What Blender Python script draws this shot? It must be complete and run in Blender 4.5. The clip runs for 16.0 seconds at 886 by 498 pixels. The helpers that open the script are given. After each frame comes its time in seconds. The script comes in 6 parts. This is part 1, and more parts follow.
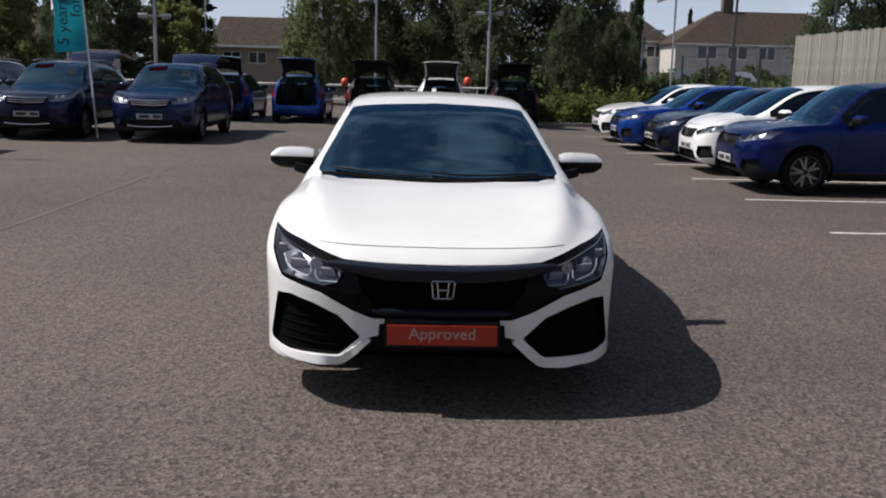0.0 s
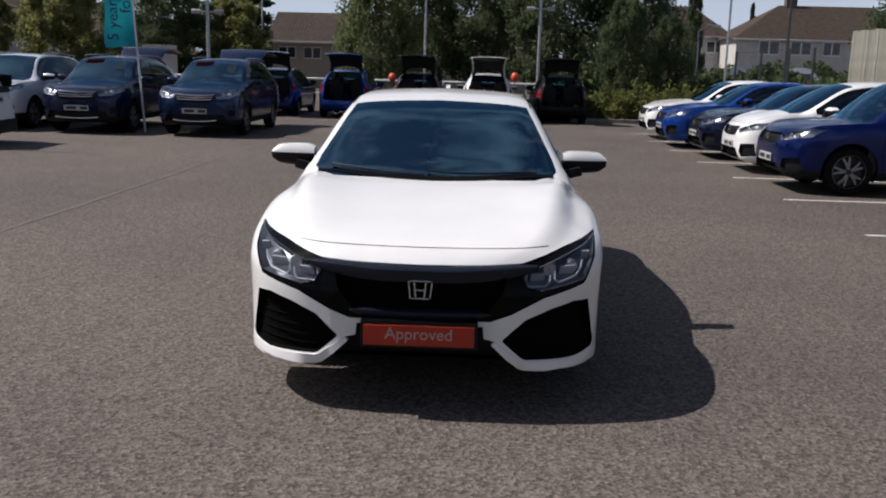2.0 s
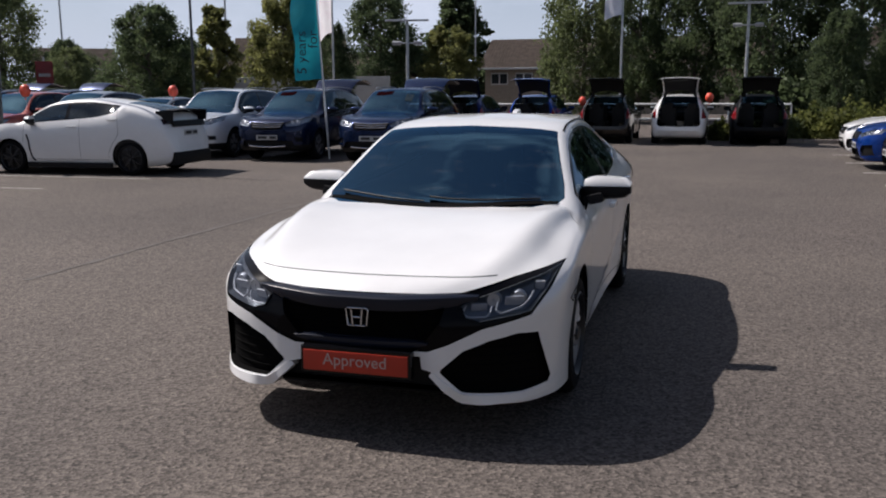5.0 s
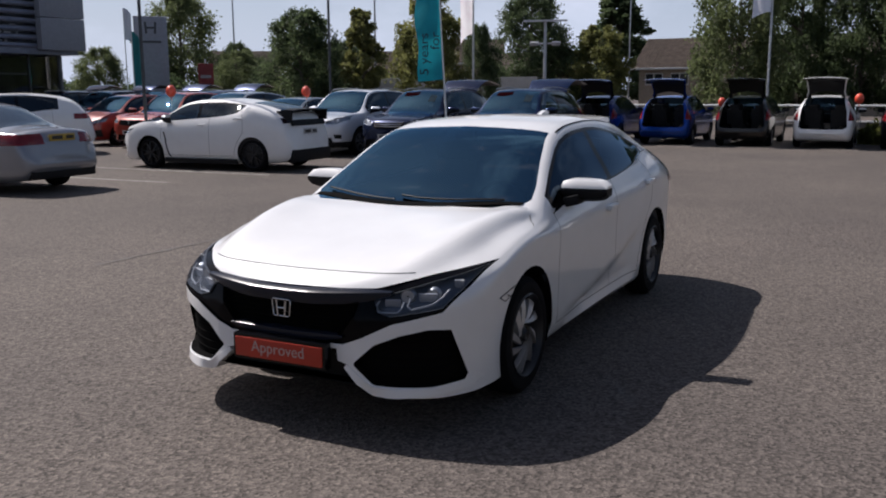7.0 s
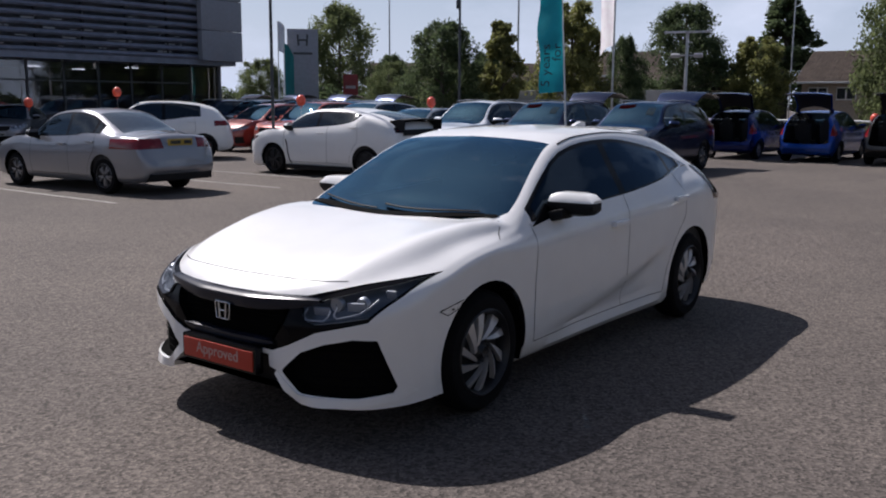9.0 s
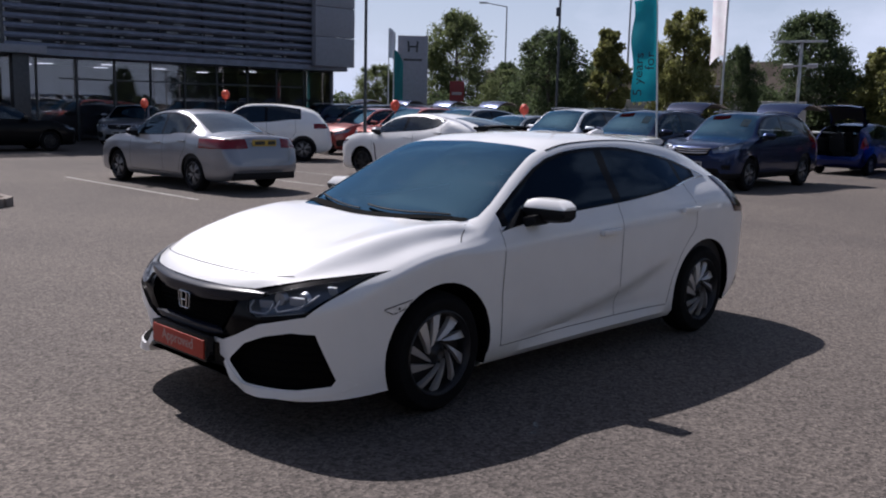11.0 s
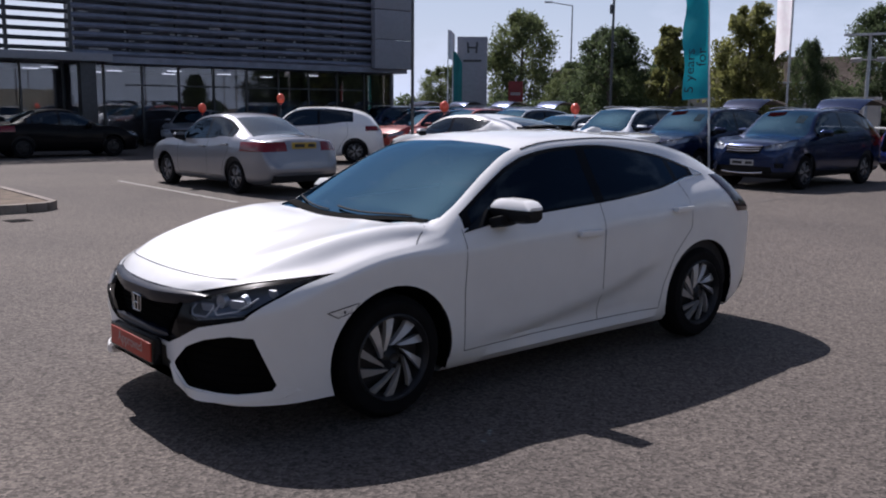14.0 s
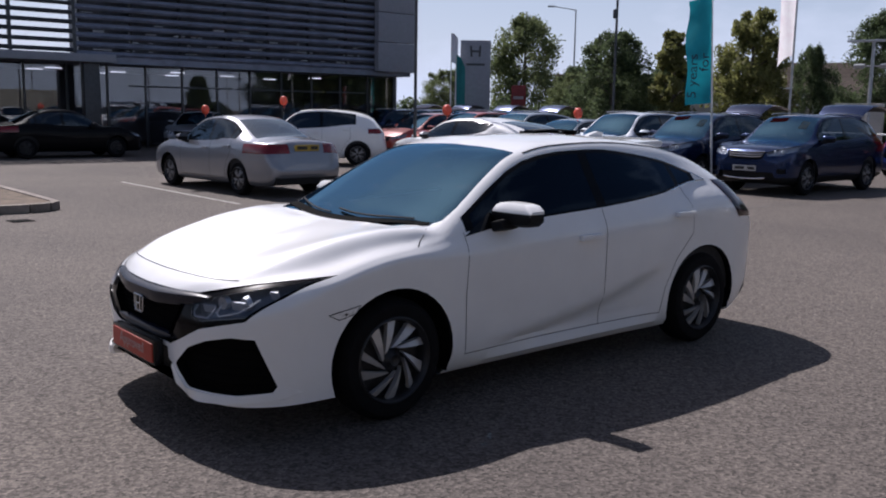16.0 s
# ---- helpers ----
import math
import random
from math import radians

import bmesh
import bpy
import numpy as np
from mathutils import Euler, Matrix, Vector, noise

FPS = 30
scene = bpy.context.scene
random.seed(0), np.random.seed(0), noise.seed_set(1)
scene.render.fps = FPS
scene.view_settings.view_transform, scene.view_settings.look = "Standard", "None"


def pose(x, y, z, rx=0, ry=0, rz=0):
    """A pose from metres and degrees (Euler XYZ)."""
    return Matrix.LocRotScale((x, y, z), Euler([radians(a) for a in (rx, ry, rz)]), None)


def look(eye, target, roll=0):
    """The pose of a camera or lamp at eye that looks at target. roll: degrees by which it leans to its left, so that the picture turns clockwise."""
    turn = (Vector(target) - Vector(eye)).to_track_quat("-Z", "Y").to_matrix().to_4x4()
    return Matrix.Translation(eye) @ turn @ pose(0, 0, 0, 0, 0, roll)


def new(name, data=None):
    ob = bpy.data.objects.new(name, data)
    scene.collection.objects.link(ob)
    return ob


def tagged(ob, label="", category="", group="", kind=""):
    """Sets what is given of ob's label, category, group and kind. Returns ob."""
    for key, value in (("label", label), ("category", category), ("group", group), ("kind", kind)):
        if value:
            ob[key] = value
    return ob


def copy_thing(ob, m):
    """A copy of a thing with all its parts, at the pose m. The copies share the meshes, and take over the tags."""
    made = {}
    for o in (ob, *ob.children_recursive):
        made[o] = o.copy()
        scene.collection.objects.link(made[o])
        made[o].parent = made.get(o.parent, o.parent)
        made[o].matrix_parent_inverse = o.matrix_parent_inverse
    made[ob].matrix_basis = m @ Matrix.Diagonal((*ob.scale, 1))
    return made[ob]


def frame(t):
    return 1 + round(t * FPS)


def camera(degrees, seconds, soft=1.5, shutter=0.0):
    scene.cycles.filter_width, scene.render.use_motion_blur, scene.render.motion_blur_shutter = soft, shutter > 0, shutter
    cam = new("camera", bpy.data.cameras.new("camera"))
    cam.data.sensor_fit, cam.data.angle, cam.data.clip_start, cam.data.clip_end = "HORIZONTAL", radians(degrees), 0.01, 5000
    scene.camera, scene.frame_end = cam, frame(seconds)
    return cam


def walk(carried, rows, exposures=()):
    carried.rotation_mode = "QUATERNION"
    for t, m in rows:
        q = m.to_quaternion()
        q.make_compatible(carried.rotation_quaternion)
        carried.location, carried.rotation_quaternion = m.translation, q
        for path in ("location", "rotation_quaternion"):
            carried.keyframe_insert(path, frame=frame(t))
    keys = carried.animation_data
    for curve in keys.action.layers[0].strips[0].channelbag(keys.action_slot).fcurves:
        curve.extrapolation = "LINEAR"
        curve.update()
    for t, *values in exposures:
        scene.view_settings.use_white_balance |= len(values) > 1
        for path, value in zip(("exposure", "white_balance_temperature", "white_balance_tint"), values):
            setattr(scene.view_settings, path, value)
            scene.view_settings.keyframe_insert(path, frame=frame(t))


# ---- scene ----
from mathutils.bvhtree import BVHTree

cam = camera(52.3, 16.0, soft=2.0)
PATH = [
    (0, (-0.145, -4.164, 1.594), (-0.082, -2.202, 1.209), 1.4),
    (0.5, (-0.125, -4.172, 1.596), (-0.06, -2.21, 1.215), 1.7),
    (1, (-0.041, -4.191, 1.597), (0.003, -2.228, 1.216), 1.3),
    (1.5, (0.066, -4.173, 1.603), (0.053, -2.212, 1.208), 1.2),
    (2, (0.219, -4.104, 1.611), (0.157, -2.145, 1.213), 1.5),
    (2.5, (0.396, -4.085, 1.616), (0.26, -2.126, 1.233), 1.1),
    (3, (0.671, -4.13, 1.622), (0.449, -2.179, 1.241), 1.4),
    (3.5, (0.877, -4.092, 1.616), (0.576, -2.149, 1.249), 0.6),
    (4, (1.101, -4.009, 1.628), (0.727, -2.081, 1.251), 0.5),
    (4.2, (1.191, -3.982, 1.629), (0.775, -2.061, 1.258), 0.3),
    (6.3, (2.244, -3.634, 1.635), (1.468, -1.825, 1.285), -0.4),
    (6.5, (2.398, -3.644, 1.637), (1.582, -1.853, 1.284), -0.4),
    (7, (2.609, -3.493, 1.627), (1.713, -1.74, 1.279), -0.3),
    (7.5, (2.817, -3.32, 1.625), (1.85, -1.605, 1.27), 0.3),
    (8, (3.051, -3.184, 1.62), (1.996, -1.521, 1.274), -0.0),
    (8.5, (3.298, -3.061, 1.619), (2.165, -1.448, 1.28), 0.9),
    (9, (3.436, -2.848, 1.604), (2.242, -1.276, 1.282), 0.3),
    (9.2, (3.5, -2.786, 1.603), (2.29, -1.227, 1.282), 0.5),
    (11.3, (4.14, -2.203, 1.596), (2.72, -0.831, 1.281), 0.7),
    (11.5, (4.149, -2.088, 1.597), (2.713, -0.734, 1.275), 0.2),
    (12, (4.338, -1.937, 1.588), (2.849, -0.644, 1.257), 0.3),
    (12.5, (4.444, -1.842, 1.589), (2.923, -0.585, 1.262), 0.3),
    (13, (4.449, -1.822, 1.597), (2.927, -0.564, 1.279), 0.1),
    (13.5, (4.439, -1.815, 1.597), (2.919, -0.55, 1.297), 0.1),
    (14, (4.437, -1.817, 1.589), (2.933, -0.536, 1.28), 0.5),
    (14.5, (4.445, -1.82, 1.6), (2.941, -0.541, 1.283), 0.6),
    (15, (4.422, -1.796, 1.589), (2.914, -0.52, 1.274), 0.8),
    (15.5, (4.453, -1.823, 1.594), (2.945, -0.547, 1.285), 0.7),
    (16, (4.446, -1.823, 1.59), (2.938, -0.544, 1.288), 0.9),
]
walk(cam, [(t, look(eye, target, roll)) for t, eye, target, roll in PATH], [(0, 0.02, 6440, 14), (4, 0.02, 6440, 15), (9, 0.05, 6240, 17), (13, 0.13, 6120, 19), (16, 0.13, 6120, 19)])

# ---- world, sun, exposure ----
SUN_FROM = Vector((-0.835, 0.11, 1.0)).normalized()
sun = new("sun", bpy.data.lights.new("sun", "SUN"))
sun.data.energy, sun.data.angle, sun.data.color = 5.2, radians(0.55), (1.0, 0.955, 0.89)
sun.matrix_world = look(SUN_FROM * 60, (0, 0, 0))
world = bpy.data.worlds.new("world")
scene.world = world
world.use_nodes = True
wn, wl = world.node_tree.nodes, world.node_tree.links
sky = wn.new("ShaderNodeTexSky")
sky.sky_type, sky.sun_disc = "NISHITA", False
sky.sun_elevation = math.asin(SUN_FROM.z)
sky.sun_rotation = math.atan2(SUN_FROM.x, SUN_FROM.y)
sky.air_density, sky.dust_density, sky.ozone_density = 1.15, 1.6, 2.2
wcoord = wn.new("ShaderNodeTexCoord")
wmap = wn.new("ShaderNodeMapping")
wmap.inputs["Scale"].default_value = (1.0, 1.0, 2.2)
wnoise = wn.new("ShaderNodeTexNoise")
wnoise.inputs["Scale"].default_value, wnoise.inputs["Detail"].default_value, wnoise.inputs["Roughness"].default_value = 2.6, 8.0, 0.58
wramp = wn.new("ShaderNodeValToRGB")
wramp.color_ramp.elements[0].position, wramp.color_ramp.elements[1].position = 0.52, 0.74
wmix = wn.new("ShaderNodeMix")
wmix.data_type = "RGBA"
wmix.inputs[7].default_value = (11.6, 12.0, 12.9, 1)
wl.new(wcoord.outputs["Generated"], wmap.inputs["Vector"])
wl.new(wmap.outputs["Vector"], wnoise.inputs["Vector"])
wl.new(wnoise.outputs["Fac"], wramp.inputs["Fac"])
wsep, wlow, wfac = wn.new("ShaderNodeSeparateXYZ"), wn.new("ShaderNodeMapRange"), wn.new("ShaderNodeMath")
wlow.inputs["From Min"].default_value, wlow.inputs["From Max"].default_value = 0.16, 0.42
wlow.inputs["To Min"].default_value, wlow.inputs["To Max"].default_value = 1.0, 0.9
wfac.operation = "MULTIPLY"
wl.new(wcoord.outputs["Generated"], wsep.inputs["Vector"])
wl.new(wsep.outputs["Z"], wlow.inputs["Value"])
wl.new(wramp.outputs["Color"], wfac.inputs[0])
wl.new(wlow.outputs["Result"], wfac.inputs[1])
wl.new(wfac.outputs["Value"], wmix.inputs[0])
wl.new(sky.outputs["Color"], wmix.inputs[6])
whaze = wn.new("ShaderNodeMix")
whaze.data_type = "RGBA"
whaze.inputs[7].default_value = (11.6, 13.6, 17.0, 1)
wrange = wn.new("ShaderNodeMapRange")
wrange.inputs["From Min"].default_value, wrange.inputs["From Max"].default_value = 0.0, 0.28
wrange.inputs["To Min"].default_value, wrange.inputs["To Max"].default_value = 0.75, 0.0
wl.new(wsep.outputs["Z"], wrange.inputs["Value"])
wl.new(wrange.outputs["Result"], whaze.inputs[0])
wl.new(wmix.outputs[2], whaze.inputs[6])
wl.new(whaze.outputs[2], wn["Background"].inputs["Color"])
wn["Background"].inputs["Strength"].default_value = 0.057
scene.view_settings.exposure = 0.0


# ---- materials ----
def mat(name, color, rough=0.5, metal=0.0, coat=0.0, spec=0.5, vary=0.0, scale=8.0, bump=0.0, bump_scale=60.0, rand=0.0, color2=None, streak=(1, 1, 1)):
    """A Principled surface with colour variation at two scales and a fine relief."""
    m = bpy.data.materials.new(name)
    m.use_nodes = True
    nt = m.node_tree
    b = nt.nodes["Principled BSDF"]
    b.inputs["Base Color"].default_value = (*color, 1)
    b.inputs["Roughness"].default_value, b.inputs["Metallic"].default_value = rough, metal
    b.inputs["Coat Weight"].default_value, b.inputs["Coat Roughness"].default_value = coat, 0.03
    b.inputs["Specular IOR Level"].default_value = spec
    co = nt.nodes.new("ShaderNodeTexCoord")
    mp = nt.nodes.new("ShaderNodeMapping")
    mp.inputs["Scale"].default_value = streak
    nt.links.new(co.outputs["Object"], mp.inputs["Vector"])
    last = None
    if vary or color2:
        n1 = nt.nodes.new("ShaderNodeTexNoise")
        n1.inputs["Scale"].default_value, n1.inputs["Detail"].default_value, n1.inputs["Roughness"].default_value = scale, 7.0, 0.6
        nt.links.new(mp.outputs["Vector"], n1.inputs["Vector"])
        rp = nt.nodes.new("ShaderNodeValToRGB")
        other = color2 or tuple(c * (1 - vary) for c in color)
        rp.color_ramp.elements[0].color, rp.color_ramp.elements[1].color = (*other, 1), (*[min(1, c * (1 + vary * 0.5)) for c in color], 1)
        rp.color_ramp.elements[0].position, rp.color_ramp.elements[1].position = 0.32, 0.66
        nt.links.new(n1.outputs["Fac"], rp.inputs["Fac"])
        last = rp.outputs["Color"]
    if rand:
        oi = nt.nodes.new("ShaderNodeObjectInfo")
        hs = nt.nodes.new("ShaderNodeHueSaturation")
        mr = nt.nodes.new("ShaderNodeMapRange")
        mr.inputs["To Min"].default_value, mr.inputs["To Max"].default_value = 1 - rand, 1 + rand
        nt.links.new(oi.outputs["Random"], mr.inputs["Value"])
        nt.links.new(mr.outputs["Result"], hs.inputs["Value"])
        hs.inputs["Color"].default_value = (*color, 1)
        if last:
            nt.links.new(last, hs.inputs["Color"])
        last = hs.outputs["Color"]
    if last:
        nt.links.new(last, b.inputs["Base Color"])
    if bump:
        n2 = nt.nodes.new("ShaderNodeTexNoise")
        n2.inputs["Scale"].default_value, n2.inputs["Detail"].default_value = bump_scale, 4.0
        nt.links.new(mp.outputs["Vector"], n2.inputs["Vector"])
        bp = nt.nodes.new("ShaderNodeBump")
        bp.inputs["Strength"].default_value, bp.inputs["Distance"].default_value = bump, 0.01
        nt.links.new(n2.outputs["Fac"], bp.inputs["Height"])
        nt.links.new(bp.outputs["Normal"], b.inputs["Normal"])
    return m


def glass(name, tint, rough=0.0, reflect=(1.0, 1.0, 1.0), ior=1.75, glint_film=0.0):
    """Thin tinted pane: what is behind shows through the tint, the sky mirrors by Fresnel, with painted pale streaks
    for reflections and smudges.
    """
    m = bpy.data.materials.new(name)
    m.use_nodes = True
    nt = m.node_tree
    nt.nodes.remove(nt.nodes["Principled BSDF"])
    tr, gl, mx, lw, pw, fr = (nt.nodes.new(k) for k in ("ShaderNodeBsdfTransparent", "ShaderNodeBsdfGlossy", "ShaderNodeMixShader", "ShaderNodeLayerWeight", "ShaderNodeMath", "ShaderNodeMapRange"))
    tr.inputs["Color"].default_value = (*tint, 1)
    gl.inputs["Roughness"].default_value = rough
    gl.inputs["Color"].default_value = (*reflect, 1)
    lw.inputs["Blend"].default_value = 0.5
    pw.operation = "POWER"
    pw.inputs[1].default_value = 5.0
    fr.inputs["To Min"].default_value = ((ior - 1) / (ior + 1)) ** 2
    nt.links.new(lw.outputs["Facing"], pw.inputs[0])
    nt.links.new(pw.outputs["Value"], fr.inputs["Value"])
    nt.links.new(fr.outputs["Result"], mx.inputs["Fac"])
    nt.links.new(tr.outputs["BSDF"], mx.inputs[1])
    nt.links.new(gl.outputs["BSDF"], mx.inputs[2])
    top = mx.outputs["Shader"]
    # pale diffuse film in noise streaks, painting bright reflections and smudges
    if glint_film:
        co, mp, no, sp, film, lay_ = (nt.nodes.new(k) for k in ("ShaderNodeTexCoord", "ShaderNodeMapping", "ShaderNodeTexNoise", "ShaderNodeMapRange", "ShaderNodeBsdfDiffuse", "ShaderNodeMixShader"))
        mp.inputs["Rotation"].default_value = (0, 0, radians(35))
        mp.inputs["Scale"].default_value = (2.2, 7.0, 5.0)
        no.inputs["Scale"].default_value, no.inputs["Detail"].default_value, no.inputs["Roughness"].default_value = 1.6, 8.0, 0.72
        sp.inputs["From Min"].default_value, sp.inputs["From Max"].default_value = 0.56, 0.74
        sp.inputs["To Min"].default_value, sp.inputs["To Max"].default_value = 0.0, glint_film
        film.inputs["Color"].default_value = (0.62, 0.66, 0.70, 1)
        nt.links.new(co.outputs["Object"], mp.inputs["Vector"])
        nt.links.new(mp.outputs["Vector"], no.inputs["Vector"])
        nt.links.new(no.outputs["Fac"], sp.inputs["Value"])
        nt.links.new(sp.outputs["Result"], lay_.inputs["Fac"])
        nt.links.new(top, lay_.inputs[1])
        nt.links.new(film.outputs["BSDF"], lay_.inputs[2])
        top = lay_.outputs["Shader"]
    nt.links.new(top, nt.nodes["Material Output"].inputs["Surface"])
    return m


def asphalt(name):
    m = bpy.data.materials.new(name)
    m.use_nodes = True
    nt = m.node_tree
    b = nt.nodes["Principled BSDF"]
    co = nt.nodes.new("ShaderNodeTexCoord")

    def noise_node(scale, detail=4.0, rough=0.6, kind="ShaderNodeTexNoise"):
        n = nt.nodes.new(kind)
        n.inputs["Scale"].default_value = scale
        if kind == "ShaderNodeTexNoise":
            n.inputs["Detail"].default_value, n.inputs["Roughness"].default_value = detail, rough
        nt.links.new(co.outputs["Object"], n.inputs["Vector"])
        return n

    def ramp(src, a, c, pa, pc):
        r = nt.nodes.new("ShaderNodeValToRGB")
        r.color_ramp.elements[0].color, r.color_ramp.elements[1].color = (*a, 1), (*c, 1)
        r.color_ramp.elements[0].position, r.color_ramp.elements[1].position = pa, pc
        nt.links.new(src, r.inputs["Fac"])
        return r

    def mul(x, y, fac=1.0):
        k = nt.nodes.new("ShaderNodeMix")
        k.data_type, k.blend_type = "RGBA", "MULTIPLY"
        k.inputs[0].default_value = fac
        nt.links.new(x, k.inputs[6])
        nt.links.new(y, k.inputs[7])
        return k.outputs[2]

    stones = noise_node(1.0, kind="ShaderNodeTexVoronoi")
    stones.inputs["Scale"].default_value = 66.0
    grit = ramp(stones.outputs["Color"], (0.045, 0.0390, 0.0355), (0.182, 0.157, 0.141), 0.1, 0.95)
    blotch = ramp(noise_node(26.0, 9.0, 0.78).outputs["Fac"], (0.62, 0.62, 0.62), (1.32, 1.30, 1.27), 0.32, 0.68)
    patch = ramp(noise_node(0.22, 5.0, 0.6).outputs["Fac"], (0.80, 0.80, 0.81), (1.12, 1.11, 1.09), 0.35, 0.65)
    col = mul(mul(grit.outputs["Color"], blotch.outputs["Color"]), patch.outputs["Color"])
    nt.links.new(col, b.inputs["Base Color"])
    b.inputs["Roughness"].default_value = 0.88
    b.inputs["Specular IOR Level"].default_value = 0.3
    bp = nt.nodes.new("ShaderNodeBump")
    bp.inputs["Strength"].default_value, bp.inputs["Distance"].default_value = 0.8, 0.006
    nt.links.new(stones.outputs["Distance"], bp.inputs["Height"])
    nt.links.new(bp.outputs["Normal"], b.inputs["Normal"])
    return m


def paint(name, color, metal=0.0, rough=0.42, spec=0.5, coat=1.0):
    return mat(name, color, rough=rough, metal=metal, coat=coat, spec=spec, vary=0.04, scale=3.0)


def dark_paint(name, color):
    return paint(name, color, 0.65, 0.24, 0.3, 0.4)


M_ASPHALT = asphalt("asphalt")
M_LINE = mat("line_paint", (0.62, 0.61, 0.57), 0.8, color2=(0.3, 0.29, 0.27), vary=0.1, scale=14)
M_WHITE = paint("paint_white", (0.80, 0.80, 0.795), coat=0.9)
M_NAVY = dark_paint("paint_navy", (0.006, 0.014, 0.048))
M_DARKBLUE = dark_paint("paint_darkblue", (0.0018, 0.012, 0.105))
M_BLUE = paint("paint_blue", (0.003, 0.050, 0.30), 0.5, 0.26, 0.3, 0.5)
M_SLATE = dark_paint("paint_slate", (0.008, 0.022, 0.074))
M_SILVER = paint("paint_silver", (0.25, 0.26, 0.29), 0.55, 0.36)
M_PALE = paint("paint_pale", (0.62, 0.65, 0.70), 0.3)
M_GREY = dark_paint("paint_grey", (0.04, 0.036, 0.034))
M_BLACK = paint("paint_black", (0.002, 0.002, 0.003), 0.0, 0.5, 0.08, 0.12)
M_RED = paint("paint_red", (0.22, 0.018, 0.012), 0.15)
M_ORANGE = paint("paint_orange", (0.33, 0.036, 0.018), 0.15)
M_STEEL = paint("paint_steel", (0.18, 0.21, 0.25), 0.4)
M_GLASS = glass("car_glass", (0.13, 0.15, 0.17), reflect=(0.64, 0.84, 1.0), ior=1.75)
M_SCREEN = glass("windscreen_glass", (0.06, 0.11, 0.17), reflect=(0.36, 0.73, 1.0), ior=2.55, glint_film=0.05)
M_TINT = glass("privacy_glass", (0.07, 0.085, 0.10), reflect=(0.8, 0.92, 1.0), ior=1.75)
M_REARGLASS = glass("rear_screen_glass", (0.10, 0.12, 0.13), reflect=(0.85, 0.96, 1.0), ior=2.9)
M_HEROGLASS = glass("dark_side_glass", (0.028, 0.036, 0.050), reflect=(0.52, 0.74, 1.0), ior=1.42)
M_CLEAR = glass("lamp_glass", (0.82, 0.84, 0.87), ior=1.5)
M_SMOKE = glass("smoked_lamp_glass", (0.80, 0.82, 0.86), ior=1.38)
M_BLADE = mat("lamp_blade", (0.42, 0.43, 0.45), 0.5, metal=0.2)
M_MARKER = mat("marker_lens", (0.80, 0.79, 0.77), 0.15, coat=1.0, vary=0.25, scale=60)
M_TRIM = mat("black_trim", (0.009, 0.009, 0.010), 0.55, spec=0.2, bump=0.15, bump_scale=400)
M_GLOSSBLACK = mat("gloss_black", (0.004, 0.004, 0.005), 0.10, spec=0.28)
M_WING = mat("satin_black", (0.009, 0.012, 0.022), 0.26, spec=0.30)
M_FASCIA = mat("piano_black", (0.003, 0.003, 0.004), 0.16, spec=0.10)
M_GAP = mat("panel_gap", (0.004, 0.004, 0.004), 0.9, spec=0.04)
M_TYRE = mat("tyre_rubber", (0.007, 0.007, 0.008), 0.85, spec=0.12, vary=0.3, scale=12, bump=0.3, bump_scale=120)
M_RIM = mat("machined_alloy", (0.50, 0.485, 0.48), 0.34, metal=0.35, vary=0.08, scale=20)
M_ALLOY = mat("silver_alloy", (0.26, 0.26, 0.27), 0.4, metal=0.6, vary=0.1, scale=20)
M_RIMDARK = mat("dark_alloy", (0.02, 0.02, 0.022), 0.4, metal=0.3)
M_CHROME = mat("chrome", (0.78, 0.79, 0.80), 0.08, metal=1.0)
M_EMBLEM = mat("dull_chrome", (0.50, 0.51, 0.53), 0.2, metal=1.0)
M_LAMP = mat("lamp_reflector", (0.50, 0.52, 0.54), 0.45, metal=1.0)
M_REDLAMP = mat("red_lamp", (0.17, 0.004, 0.006), 0.14, coat=0.4, vary=0.3, scale=30)
M_BOWL = mat("lamp_bowl", (0.13, 0.14, 0.155), 0.28, metal=0.5)
M_BRIGHTBOWL = mat("bright_lamp_bowl", (0.45, 0.46, 0.48), 0.25, metal=0.7)
M_DARKLAMP = mat("dark_tail_lamp", (0.022, 0.005, 0.007), 0.18, coat=0.35)
M_INTERIOR = mat("interior_cloth", (0.022, 0.022, 0.024), 0.85, vary=0.3, scale=20)
M_PLATE_W = mat("plate_white", (0.42, 0.42, 0.41), 0.5, vary=0.08)
M_PLATE_Y = mat("plate_yellow", (0.40, 0.27, 0.03), 0.5, vary=0.08)
M_PLATE_RED = mat("plate_red", (0.42, 0.030, 0.011), 0.42, vary=0.12, scale=5)
M_PLATE_INK = mat("plate_ink", (0.02, 0.02, 0.02), 0.6)
M_LETTER = mat("grey_letters", (0.46, 0.34, 0.31), 0.5)
# both lie on the glass, their colours darkened for the dimming behind it
M_BANNER = mat("faded_banner", (0.013, 0.0022, 0.003), 1.0, spec=0.0, vary=0.3)
M_SHEET = mat("sheet_behind_glass", (0.028, 0.040, 0.050), 1.0, spec=0.0, vary=0.2)


# ---- mesh helpers ----
def finish(bm, name, material, angle=38, smooth=True):
    me = bpy.data.meshes.new(name)
    bm.to_mesh(me)
    bm.free()
    if smooth:
        me.shade_smooth()
        me.set_sharp_from_angle(angle=radians(angle))
    if material:
        me.materials.append(material)
    return me


def part(name, bm, material, parent, label="", angle=38, smooth=True):
    ob = new(name, finish(bm, name, material, angle, smooth))
    ob.parent = parent
    if label:
        tagged(ob, label)
    return ob


